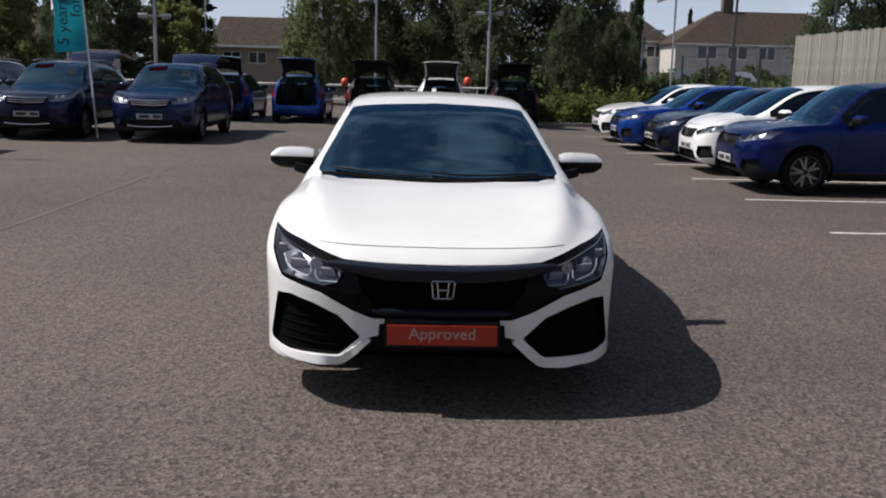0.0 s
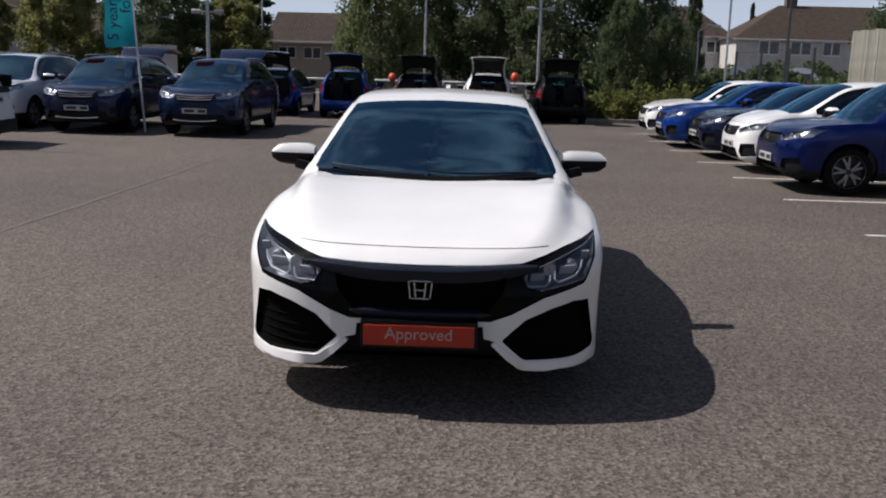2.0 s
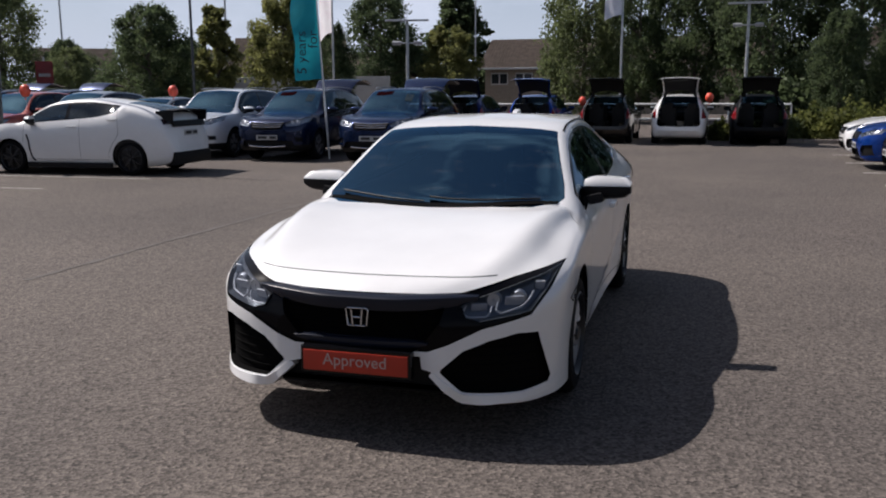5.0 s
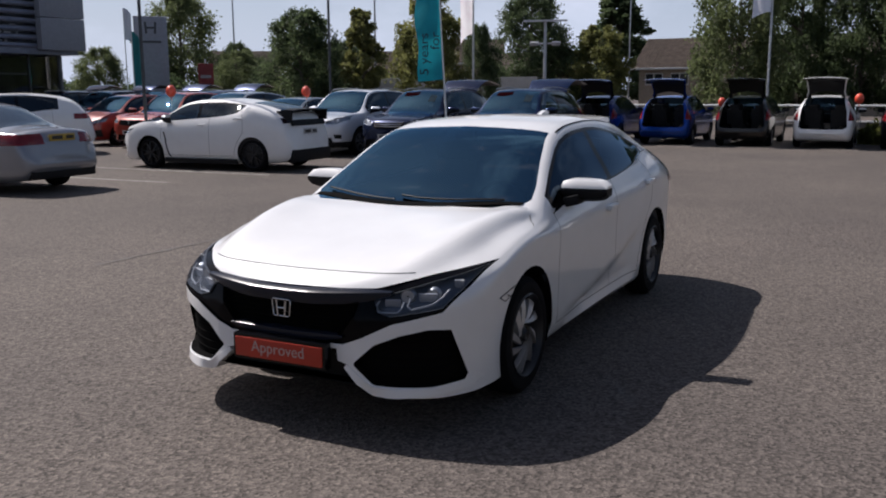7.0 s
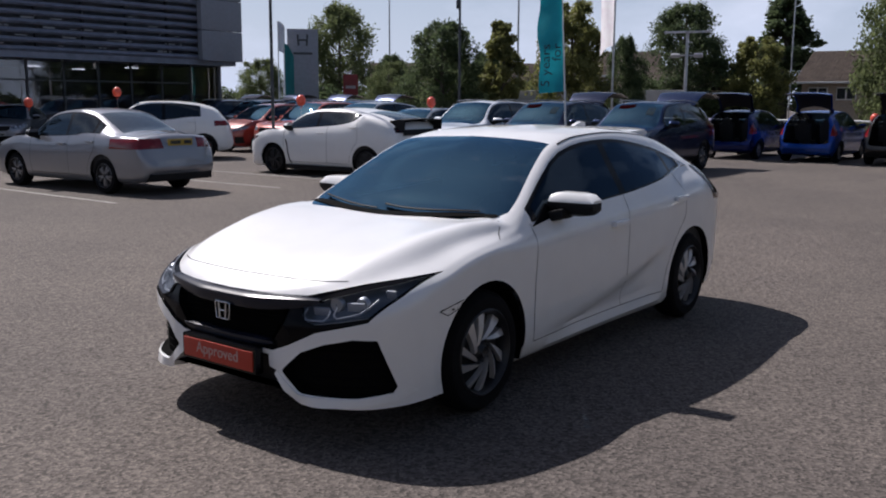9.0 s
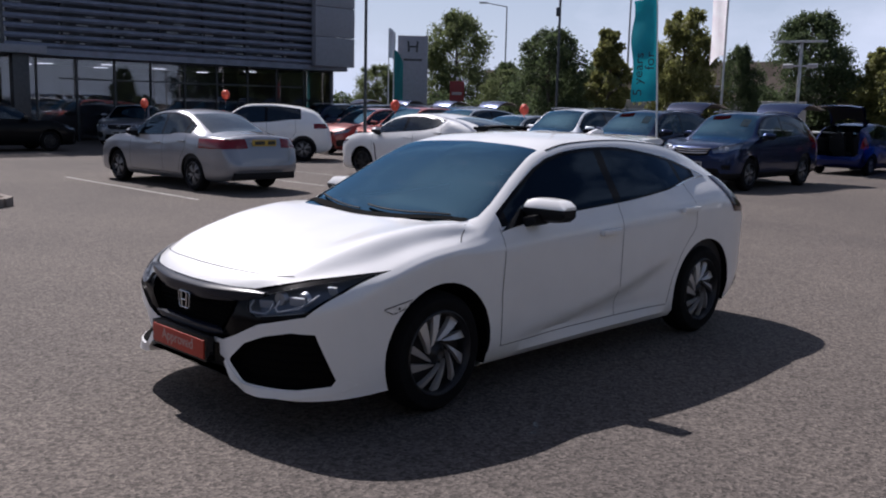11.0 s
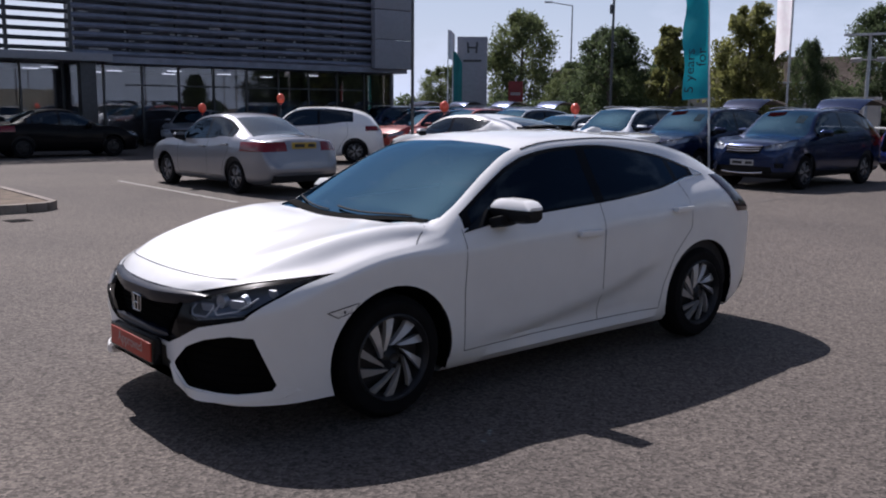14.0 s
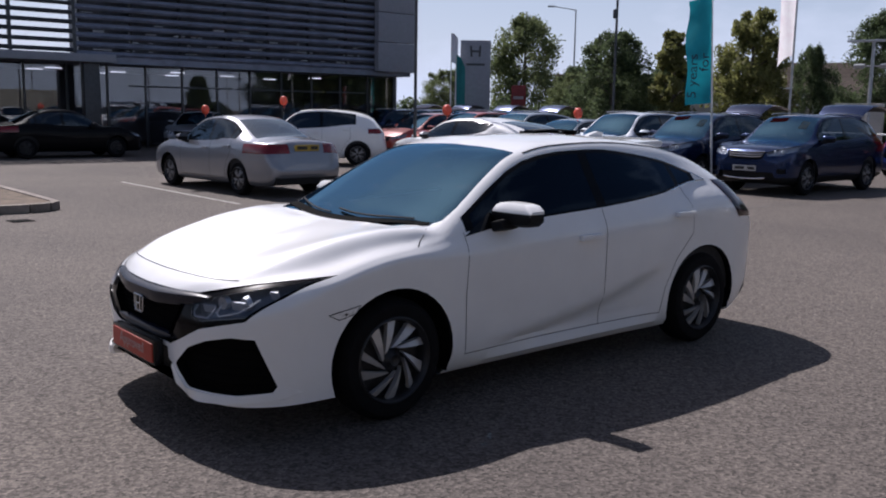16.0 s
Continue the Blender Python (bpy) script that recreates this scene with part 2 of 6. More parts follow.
def thing(name, bm, material, label, category, group="", kind="", at=None, angle=38):
    ob = new(name, finish(bm, name, material, angle))
    if at is not None:
        ob.matrix_world = at
    return tagged(ob, label, category, group, kind)


def group_thing(name, label, category, group="", at=None, kind=""):
    ob = new(name)
    ob.empty_display_size = 0.2
    if at is not None:
        ob.matrix_world = at
    return tagged(ob, label, category, group, kind)


def box(size, at=(0, 0, 0), bevel=0.0, rot=(0, 0, 0), bm=None, seg=2):
    bm = bm or bmesh.new()
    m = pose(*at, *rot) @ Matrix.Diagonal((*size, 1))
    out = bmesh.ops.create_cube(bm, size=1.0, matrix=m)
    if bevel:
        edges = list({e for v in out["verts"] for e in v.link_edges})
        bmesh.ops.bevel(bm, geom=edges, offset=bevel, segments=seg, affect="EDGES", profile=0.7)
    return bm


def tube(a, b, r1, r2=None, seg=12, bm=None, caps=True):
    bm = bm or bmesh.new()
    a, b = Vector(a), Vector(b)
    d = b - a
    m = Matrix.Translation((a + b) / 2) @ d.to_track_quat("Z", "Y").to_matrix().to_4x4()
    bmesh.ops.create_cone(bm, cap_ends=caps, segments=seg, radius1=r1, radius2=r1 if r2 is None else r2, depth=d.length, matrix=m)
    return bm


def ball(at, r, scale=(1, 1, 1), seg=16, bm=None):
    bm = bm or bmesh.new()
    bmesh.ops.create_uvsphere(bm, u_segments=seg, v_segments=max(6, seg * 2 // 3), radius=r, matrix=pose(*at) @ Matrix.Diagonal((*scale, 1)))
    return bm


def prism(poly, y0, y1, bm=None, axis="y"):
    """A polygon given in two axes, drawn out along the third."""
    bm = bm or bmesh.new()
    put = {"y": lambda a, b, c: (a, c, b), "x": lambda a, b, c: (c, a, b), "z": lambda a, b, c: (a, b, c)}[axis]
    lo, hi = [bm.verts.new(put(a, b, y0)) for a, b in poly], [bm.verts.new(put(a, b, y1)) for a, b in poly]
    n = len(poly)
    bm.faces.new(lo)
    bm.faces.new(hi[::-1])
    for i in range(n):
        bm.faces.new((lo[i], hi[i], hi[(i + 1) % n], lo[(i + 1) % n]))
    bmesh.ops.recalc_face_normals(bm, faces=bm.faces)
    return bm


def lathe(profile, seg=32, axis_at=(0, 0, 0), bm=None):
    """A ring of (x, r) points turned about the x axis."""
    bm = bm or bmesh.new()
    rings = []
    for k in range(seg):
        a = 2 * math.pi * k / seg
        rings.append([bm.verts.new((axis_at[0] + x, axis_at[1] + r * math.cos(a), axis_at[2] + r * math.sin(a))) for x, r in profile])
    for k in range(seg):
        p, q = rings[k], rings[(k + 1) % seg]
        for i in range(len(profile) - 1):
            if profile[i][1] < 1e-5 and profile[i + 1][1] < 1e-5:
                continue
            bm.faces.new((p[i], p[i + 1], q[i + 1], q[i]))
    bmesh.ops.remove_doubles(bm, verts=bm.verts, dist=1e-5)
    bmesh.ops.recalc_face_normals(bm, faces=bm.faces)
    return bm


def sweep(pts, r, seg=6, closed=False, bm=None):
    """One bent round bar through the points."""
    bm = bm or bmesh.new()
    pts = [Vector(p) for p in pts]
    n, rings = len(pts), []
    for k, p in enumerate(pts):
        d = (pts[(k + 1) % n] - pts[k - 1]) if closed else pts[min(k + 1, n - 1)] - pts[max(k - 1, 0)]
        d.normalize()
        u = d.cross(Vector((0.13, 0.21, 1)) if abs(d.z) < 0.9 else Vector((1, 0.2, 0))).normalized()
        v = d.cross(u)
        rings.append([bm.verts.new(p + u * (r * math.cos(2 * math.pi * q / seg)) + v * (r * math.sin(2 * math.pi * q / seg))) for q in range(seg)])
    for k in range(n if closed else n - 1):
        a, b = rings[k], rings[(k + 1) % n]
        for q in range(seg):
            bm.faces.new((a[q], a[(q + 1) % seg], b[(q + 1) % seg], b[q]))
    if not closed:
        bm.faces.new(rings[0])
        bm.faces.new(rings[-1])
    bmesh.ops.recalc_face_normals(bm, faces=bm.faces)
    return bm


def pchip(keys):
    """A smooth curve through (t, value) keys that never overshoots them."""
    t, v = np.array([k[0] for k in keys], float), np.array([k[1] for k in keys], float)
    h, d = np.diff(t), np.diff(v) / np.diff(t)
    m = np.zeros(len(t))
    m[0], m[-1] = d[0], d[-1]
    for i in range(1, len(t) - 1):
        if d[i - 1] * d[i] > 0:
            w1, w2 = 2 * h[i] + h[i - 1], h[i] + 2 * h[i - 1]
            m[i] = (w1 + w2) / (w1 / d[i - 1] + w2 / d[i])

    def f(x):
        x = np.clip(x, t[0], t[-1])
        i = np.clip(np.searchsorted(t, x) - 1, 0, len(h) - 1)
        s = (x - t[i]) / h[i]
        return (1 + 2 * s) * (1 - s) ** 2 * v[i] + s * (1 - s) ** 2 * h[i] * m[i] + s * s * (3 - 2 * s) * v[i + 1] + s * s * (s - 1) * h[i] * m[i + 1]

    return f


def inside(poly, a, b):
    hit, n = False, len(poly)
    for i in range(n):
        (x1, y1), (x2, y2) = poly[i], poly[(i + 1) % n]
        if (y1 > b) != (y2 > b) and a < (x2 - x1) * (b - y1) / (y2 - y1) + x1:
            hit = not hit
    return hit


# ---- cars ----
def shell_grid(s, ny=(14, 40, 10), sub=(2, 2, 3, 3, 3, 3, 3, 3, 3), inset=0.0, upto=9, y_from=None, y_to=None):
    """Body stations: rows of (x, z) points from the underside's middle up to the roof's middle, one row a station."""
    y0, y1 = s["y0"], s["y0"] + s["L"]
    a, b = (y0, y0 + 0.45), (y1 - 0.4, y1)
    ys = [a[0] + (a[1] - a[0]) * (k / ny[0]) ** 1.8 for k in range(ny[0])]
    ys += [a[1] + (b[0] - a[1]) * k / ny[1] for k in range(ny[1])]
    ys += [b[1] - (b[1] - b[0]) * (1 - k / ny[2]) ** 1.8 for k in range(ny[2] + 1)]
    if y_from is not None:
        ys = [y for y in ys if y_from <= y <= y_to]
    rows = []
    for y in ys:
        w, zl, zt, zb = float(s["plan"](y)) - inset, float(s["low"](y)) + inset, float(s["top"](y)) - inset, float(s["belt"](y))
        xb, xr, zr = float(s["xb"](y)) * w, min(float(s["xr"](y)), 0.97 * float(s["xb"](y)) * w), float(s["rail"](y)) - inset
        zs = zl + (zb - zl) * (float(s["shoulder"](y)) if callable(s["shoulder"]) else s["shoulder"])
        hol = float(s["hollow"](y)) if "hollow" in s else 0.0
        tk = float(s["tuck"](y)) if callable(s["tuck"]) else s["tuck"]
        pts = [(0, zl), (tk * w, zl), (max(0.975, tk) * w, zl + 0.20 * (zs - zl)), (s["waist"] * w, zl + 0.55 * (zs - zl)), (0.992 * w, zs), (xb, zb),
               (0.5 * (xb + xr) + s["bulge"], 0.5 * (zb + zr) - hol), (xr, zr + 0.12 * hol), (0.6 * xr, zr + 0.68 * (zt - zr)), (0, zt)]
        fx, fz = pchip([(i, p[0]) for i, p in enumerate(pts)]), pchip([(i, p[1]) for i, p in enumerate(pts)])
        t = [i + k / sub[i] for i in range(upto) for k in range(sub[i])] + [upto]
        row = [(float(fx(q)), y, float(fz(q))) for q in t]
        if s.get("scoop"):
            row = [(s["scoop"](x, y, z), y, z) for x, y, z in row]
        rows.append(row)
    return rows


def shell(s, **kw):
    rows = shell_grid(s, **kw)
    full = kw.get("upto", 9) == 9
    bm = bmesh.new()
    rings = []
    for row in rows:
        right = [bm.verts.new(p) for p in row]
        body = row[1:-1] if full else row[1:]
        left = [bm.verts.new((-x, y, z)) for x, y, z in body]
        rings.append(right + left[::-1] if full else left[::-1] + right)
    n = len(rings[0])
    for p, q in zip(rings, rings[1:]):
        for i in range(n if full else n - 1):
            j = (i + 1) % n
            bm.faces.new((p[i], p[j], q[j], q[i]))
    if full:
        for ring, end in ((rings[0], 1), (rings[-1], -1)):
            h = len(ring) // 2
            for i in range(h):
                a, b = ring[i], ring[i + 1]
                c, d = ring[(-i - 1) % n], ring[(-i) % n]
                vs = []
                for v in (a, b, c, d):
                    if v not in vs:
                        vs.append(v)
                if len(vs) > 2:
                    bm.faces.new(vs)
    bmesh.ops.recalc_face_normals(bm, faces=bm.faces)
    return bm


AX = {"x": (1, 2), "y": (0, 2), "z": (0, 1)}


def imprint(bm, tag, value, poly, axis, test, over=None):
    """Cuts the polygon's outline into the surface as seen along the axis, and marks the faces within it."""
    i, j = AX[axis]
    k = {"x": 0, "y": 1, "z": 2}[axis]
    lo = [min(p[n] for p in poly) - 0.02 for n in (0, 1)]
    hi = [max(p[n] for p in poly) + 0.02 for n in (0, 1)]

    def near(f, l, h):
        a, b = [v.co[i] for v in f.verts], [v.co[j] for v in f.verts]
        return max(a) > l[0] and min(a) < h[0] and max(b) > l[1] and min(b) < h[1]

    cand = {f for f in bm.faces if near(f, lo, hi) and test(f.calc_center_median(), f.normal)}
    for (a1, b1), (a2, b2) in zip(poly, poly[1:] + poly[:1]):
        l, h = (min(a1, a2) - 1e-3, min(b1, b2) - 1e-3), (max(a1, a2) + 1e-3, max(b1, b2) + 1e-3)
        cand = {f for f in cand if f.is_valid}
        fs = [f for f in cand if near(f, l, h)]
        if not fs or (abs(a1 - a2) < 1e-6 and abs(b1 - b2) < 1e-6):
            continue
        co, no = Vector((0, 0, 0)), Vector((0, 0, 0))
        co[i], co[j] = a1, b1
        no[i], no[j] = b2 - b1, a1 - a2
        geom = list({v for f in fs for v in f.verts}) + list({e for f in fs for e in f.edges}) + fs
        out = bmesh.ops.bisect_plane(bm, geom=geom, dist=1e-5, plane_co=co, plane_no=no.normalized())
        cand |= {g for g in out["geom"] if isinstance(g, bmesh.types.BMFace)}
    for f in bm.faces:
        if near(f, lo, hi):
            c = f.calc_center_median()
            if (over is None or f[tag] in over) and test(c, f.normal) and inside(poly, c[i], c[j]):
                f[tag] = value


def lift(bm, tag, value, recess=None):
    """The faces marked with a value as a mesh of their own, sunk by a vector, with side walls, where one is given."""
    out, seen = bmesh.new(), {}
    faces = [f for f in bm.faces if f[tag] == value]
    if not faces:
        return None
    chosen = set(faces)
    d = Vector(recess) if recess is not None else Vector((0, 0, 0))

    def v_of(v, low):
        key = (v.index, low)
        if key not in seen:
            seen[key] = out.verts.new(v.co + (d if low else Vector((0, 0, 0))))
        return seen[key]

    bm.verts.index_update()
    for f in faces:
        out.faces.new([v_of(v, recess is not None) for v in f.verts])
        if recess is not None:
            for l in f.loops:
                others = [g for g in l.edge.link_faces if g is not f]
                if not others or others[0] not in chosen:
                    a, b = l.vert, l.link_loop_next.vert
                    try:
                        out.faces.new((v_of(b, True), v_of(a, True), v_of(a, False), v_of(b, False)))
                    except ValueError:
                        pass
    return out


def ribbon(tree, pts, axis, side, width=0.006, out=0.0015, bm=None, step=0.04):
    """A narrow strip laid along a line on the surface: a gap between panels, or a bead of trim."""
    bm = bm or bmesh.new()
    i, j = AX[axis]
    k = {"x": 0, "y": 1, "z": 2}[axis]
    line = []
    for (a1, b1), (a2, b2) in zip(pts, pts[1:]):
        n = max(1, int(math.hypot(a2 - a1, b2 - b1) / step))
        line += [(a1 + (a2 - a1) * q / n, b1 + (b2 - b1) * q / n) for q in range(n)]
    line.append(pts[-1])
    hits = []
    for a, b in line:
        o, w = Vector((0, 0, 0)), Vector((0, 0, 0))
        o[i], o[j], o[k], w[k] = a, b, 9 * side, -side
        p, no, _, _ = tree.ray_cast(o, w)
        if p is not None:
            hits.append((p, no if no.dot(w) < 0 else -no))
    if len(hits) < 2:
        return bm
    prev = None
    for n, (p, no) in enumerate(hits):
        d = (hits[min(n + 1, len(hits) - 1)][0] - hits[max(n - 1, 0)][0])
        if d.length < 1e-6:
            continue
        cross = d.normalized().cross(no).normalized() * width / 2
        cur = (bm.verts.new(p + no * out + cross), bm.verts.new(p + no * out - cross))
        if prev and (p - last).length < 0.3:
            bm.faces.new((prev[0], prev[1], cur[1], cur[0]))
        prev, last = cur, p
    return bm


def mesh_of(bm, name, material, angle=38):
    return finish(bm, name, material, angle)


def wheel_meshes(r, rim, width, style, key, cache={}):
    if key in cache:
        return cache[key]
    w = width / 2
    tyre = lathe([(-w, rim), (-w, rim + 0.02), (-w + 0.005, r * 0.90), (-w + 0.035, r * 0.985), (-w + 0.06, r), (w - 0.06, r), (w - 0.035, r * 0.985),
                  (w - 0.005, r * 0.90), (w, rim + 0.02), (w - 0.008, rim)], 44)
    dish = lathe([(w - 0.004, rim + 0.004), (w + 0.001, rim - 0.006), (w - 0.010, rim - 0.016), (w - 0.05, rim - 0.022), (w - 0.075, rim - 0.03), (w - 0.075, 0.06), (w - 0.075, 0.0)], 44)
    lip = lathe([(w - 0.004, rim + 0.002), (w + 0.002, rim - 0.003), (w - 0.006, rim - 0.008)], 44)
    spokes = bmesh.new()
    n = 10 if style == "swirl" else 5
    for k in range(n):
        a0 = 2 * math.pi * k / n + (0.075 if style == "swirl" and k % 2 else 0.0)
        if style == "swirl":
            wid0, wid1 = (0.007, 0.029) if k % 2 == 0 else (0.008, 0.021)
        else:
            wid0, wid1 = 0.016, 0.014
        offs = (0.0,) if style == "swirl" else (-0.24, 0.24)
        for off in offs:
            rows = []
            for q in range(6):
                t = q / 5
                if style == "swirl":
                    ri, ro = 0.30 * rim, rim - 0.010
                    py = ri * math.cos(a0 + 0.85) * (1 - t) + ro * math.cos(a0) * t
                    pz = ri * math.sin(a0 + 0.85) * (1 - t) + ro * math.sin(a0) * t
                    rr, a = math.hypot(py, pz), math.atan2(pz, py)
                else:
                    rr = 0.035 + (rim - 0.046) * t
                    a = a0 + off * (0.35 + 0.65 * t)
                hw = wid0 + (wid1 - wid0) * t
                x = w - 0.030 + 0.022 * math.sin(math.pi * min(1, 0.3 + t * 0.7))
                c, sn = math.cos(a), math.sin(a)
                tilt = 0.010 if style == "swirl" else 0.0
                ring = []
                for side, dx in ((-1, 0.0), (1, -tilt), (1, -0.03 - tilt), (-1, -0.03)):
                    ring.append(spokes.verts.new((x + dx, rr * c - side * hw * sn, rr * sn + side * hw * c)))
                rows.append(ring)
            for p, q in zip(rows, rows[1:]):
                for m in range(4):
                    spokes.faces.new((p[m], p[(m + 1) % 4], q[(m + 1) % 4], q[m]))
            spokes.faces.new(rows[-1])
    bmesh.ops.recalc_face_normals(spokes, faces=spokes.faces)
    hub = lathe([(w - 0.02, 0.0), (w - 0.02, 0.0), (w - 0.006, 0.028), (w - 0.02, 0.034), (w - 0.04, 0.062), (w - 0.06, 0.066)], 20)
    cache[key] = (mesh_of(tyre, "tyre", M_TYRE), mesh_of(dish, "rim", M_RIMDARK), mesh_of(lip, "rim_lip", {"black": M_RIMDARK, "swirl": M_RIMDARK}.get(style, M_ALLOY)), mesh_of(spokes, "spokes", {"black": M_RIMDARK, "swirl": M_RIM}.get(style, M_ALLOY), 25),
                  mesh_of(hub, "hub_cap", M_RIMDARK))
    return cache[key]


def add_wheels(root, s, style):
    meshes = wheel_meshes(s["r"], s["rim"], 0.205, style, (s["r"], s["rim"], style))
    for y in (s["fo"], s["fo"] + s["wb"]):
        for side in (1, -1):
            x = side * (s["track"] - 0.1025)
            turn = 0 if side > 0 else 180
            o = new("wheel", meshes[0])
            o.parent, o.matrix_basis = root, pose(x, y, s["r"], random.uniform(0, 60), 0, turn)
            for me in meshes[1:]:
                c = new(me.name, me)
                c.parent = o


def plate(root, at, rz, material, w=0.52, h=0.111, ink=True, rx=0):
    """A number plate whose characters are plain bars."""
    b = part("number_plate", box((w, 0.012, h), bevel=0.003), material, root)
    b.matrix_basis = pose(*at, rx, 0, rz)
    if ink:
        for cx, cw in ((-0.105, 0.215), (0.155, 0.155)):
            part("plate_bar", box((cw * w / 0.52, 0.004, h * 0.52), (cx * w / 0.52, -0.0075, 0)), M_PLATE_INK, b)
    return b


def base_spec(L, H, W, fo, wb, cowl, zc, roof0, roof1, tail, nose=0.74, r=0.33, rim=0.215, belt0=0.95, belt1=1.05, low=0.19, sedan=False, y0=0.0, peak=None):
    """Profile curves of a car from a handful of lengths. tail: how steeply the back drops, as (y, z) keys after the roof's end."""
    s = dict(L=L, H=H, W=W, fo=fo, wb=wb, r=r, rim=rim, y0=y0, cowl=cowl, roof0=roof0, roof1=roof1, track=W - 0.035)
    s["top"] = pchip([(0, nose - 0.10), (0.05, nose - 0.02), (0.16, nose + 0.03), (0.45 * cowl, nose + 0.55 * (zc - nose)), (cowl * 0.85, zc - 0.03), (cowl, zc), (roof0, H - 0.05), (roof0 + 0.35, H - 0.008),
                      (0.5 * (roof0 + roof1) + 0.1, H), (roof1, H - 0.05), *tail])
    s["low"] = pchip([(0, 0.34), (0.05, low + 0.06), (0.2, low), (L - 0.5, low + 0.01), (L - 0.12, low + 0.07), (L, 0.42)])
    s["plan"] = pchip([(0, 0.52 * W), (0.03, 0.66 * W), (0.10, 0.80 * W), (0.22, 0.90 * W), (0.4, 0.965 * W), (fo, 0.998 * W), (cowl + 0.2, 0.985 * W), (L * 0.55, 0.985 * W), (fo + wb, W), (L - 0.45, 0.965 * W), (L - 0.2, 0.91 * W),
                       (L - 0.06, 0.82 * W), (L, 0.66 * W)])
    last = tail[-1][1]
    s["belt"] = pchip([(0, nose - 0.15), (0.1, nose - 0.07), (0.4 * cowl, nose + 0.08), (cowl, zc - 0.03), (cowl + 0.25, belt0), (L * 0.6, 0.5 * (belt0 + belt1)), (roof1, belt1), (L - 0.25, belt1 - 0.05 if not sedan else belt1 - 0.06), (L, last - 0.08)])
    s["xb"] = pchip([(0, 0.80), (0.2, 0.92), (cowl, 0.93), (cowl + 0.4, 0.93), (L * 0.6, 0.925), (L - 0.5, 0.90), (L, 0.85)])
    s["xr"] = pchip([(0, 0.30 * W), (0.2, 0.55 * W), (cowl * 0.6, 0.66 * W), (cowl, 0.75 * W), (cowl + 0.18, 0.80 * W), (roof0, 0.665 * W), (roof0 + 0.5, 0.655 * W), (roof1, 0.635 * W), (L - 0.3, 0.66 * W if not sedan else 0.72 * W), (L, 0.5 * W)])
    top = s["top"]
    s["rail"] = lambda y: float(top(y)) - float(drop(y))
    drop = pchip([(0, 0.02), (cowl * 0.9, 0.025), (cowl + 0.18, 0.085), (roof0, 0.05), (roof0 + 0.5, 0.04), (roof1, 0.045), (L - 0.3, 0.05), (L, 0.06)])
    s.update(shoulder=0.80, tuck=0.86, waist=1.0, bulge=0.018)
    s["doors"] = (cowl + 0.32, cowl + 0.32 + (fo + wb - 0.30 - cowl - 0.32) * 0.62, fo + wb - 0.22)
    s["dlo"] = (cowl + 0.2, roof1 + 0.12)
    s["pillars"] = (s["doors"][1] - 0.02, fo + wb + 0.02)
    return s


def side_test(side, low=0.35):
    return lambda c, n: c.x * side > low and n.x * side > 0.12


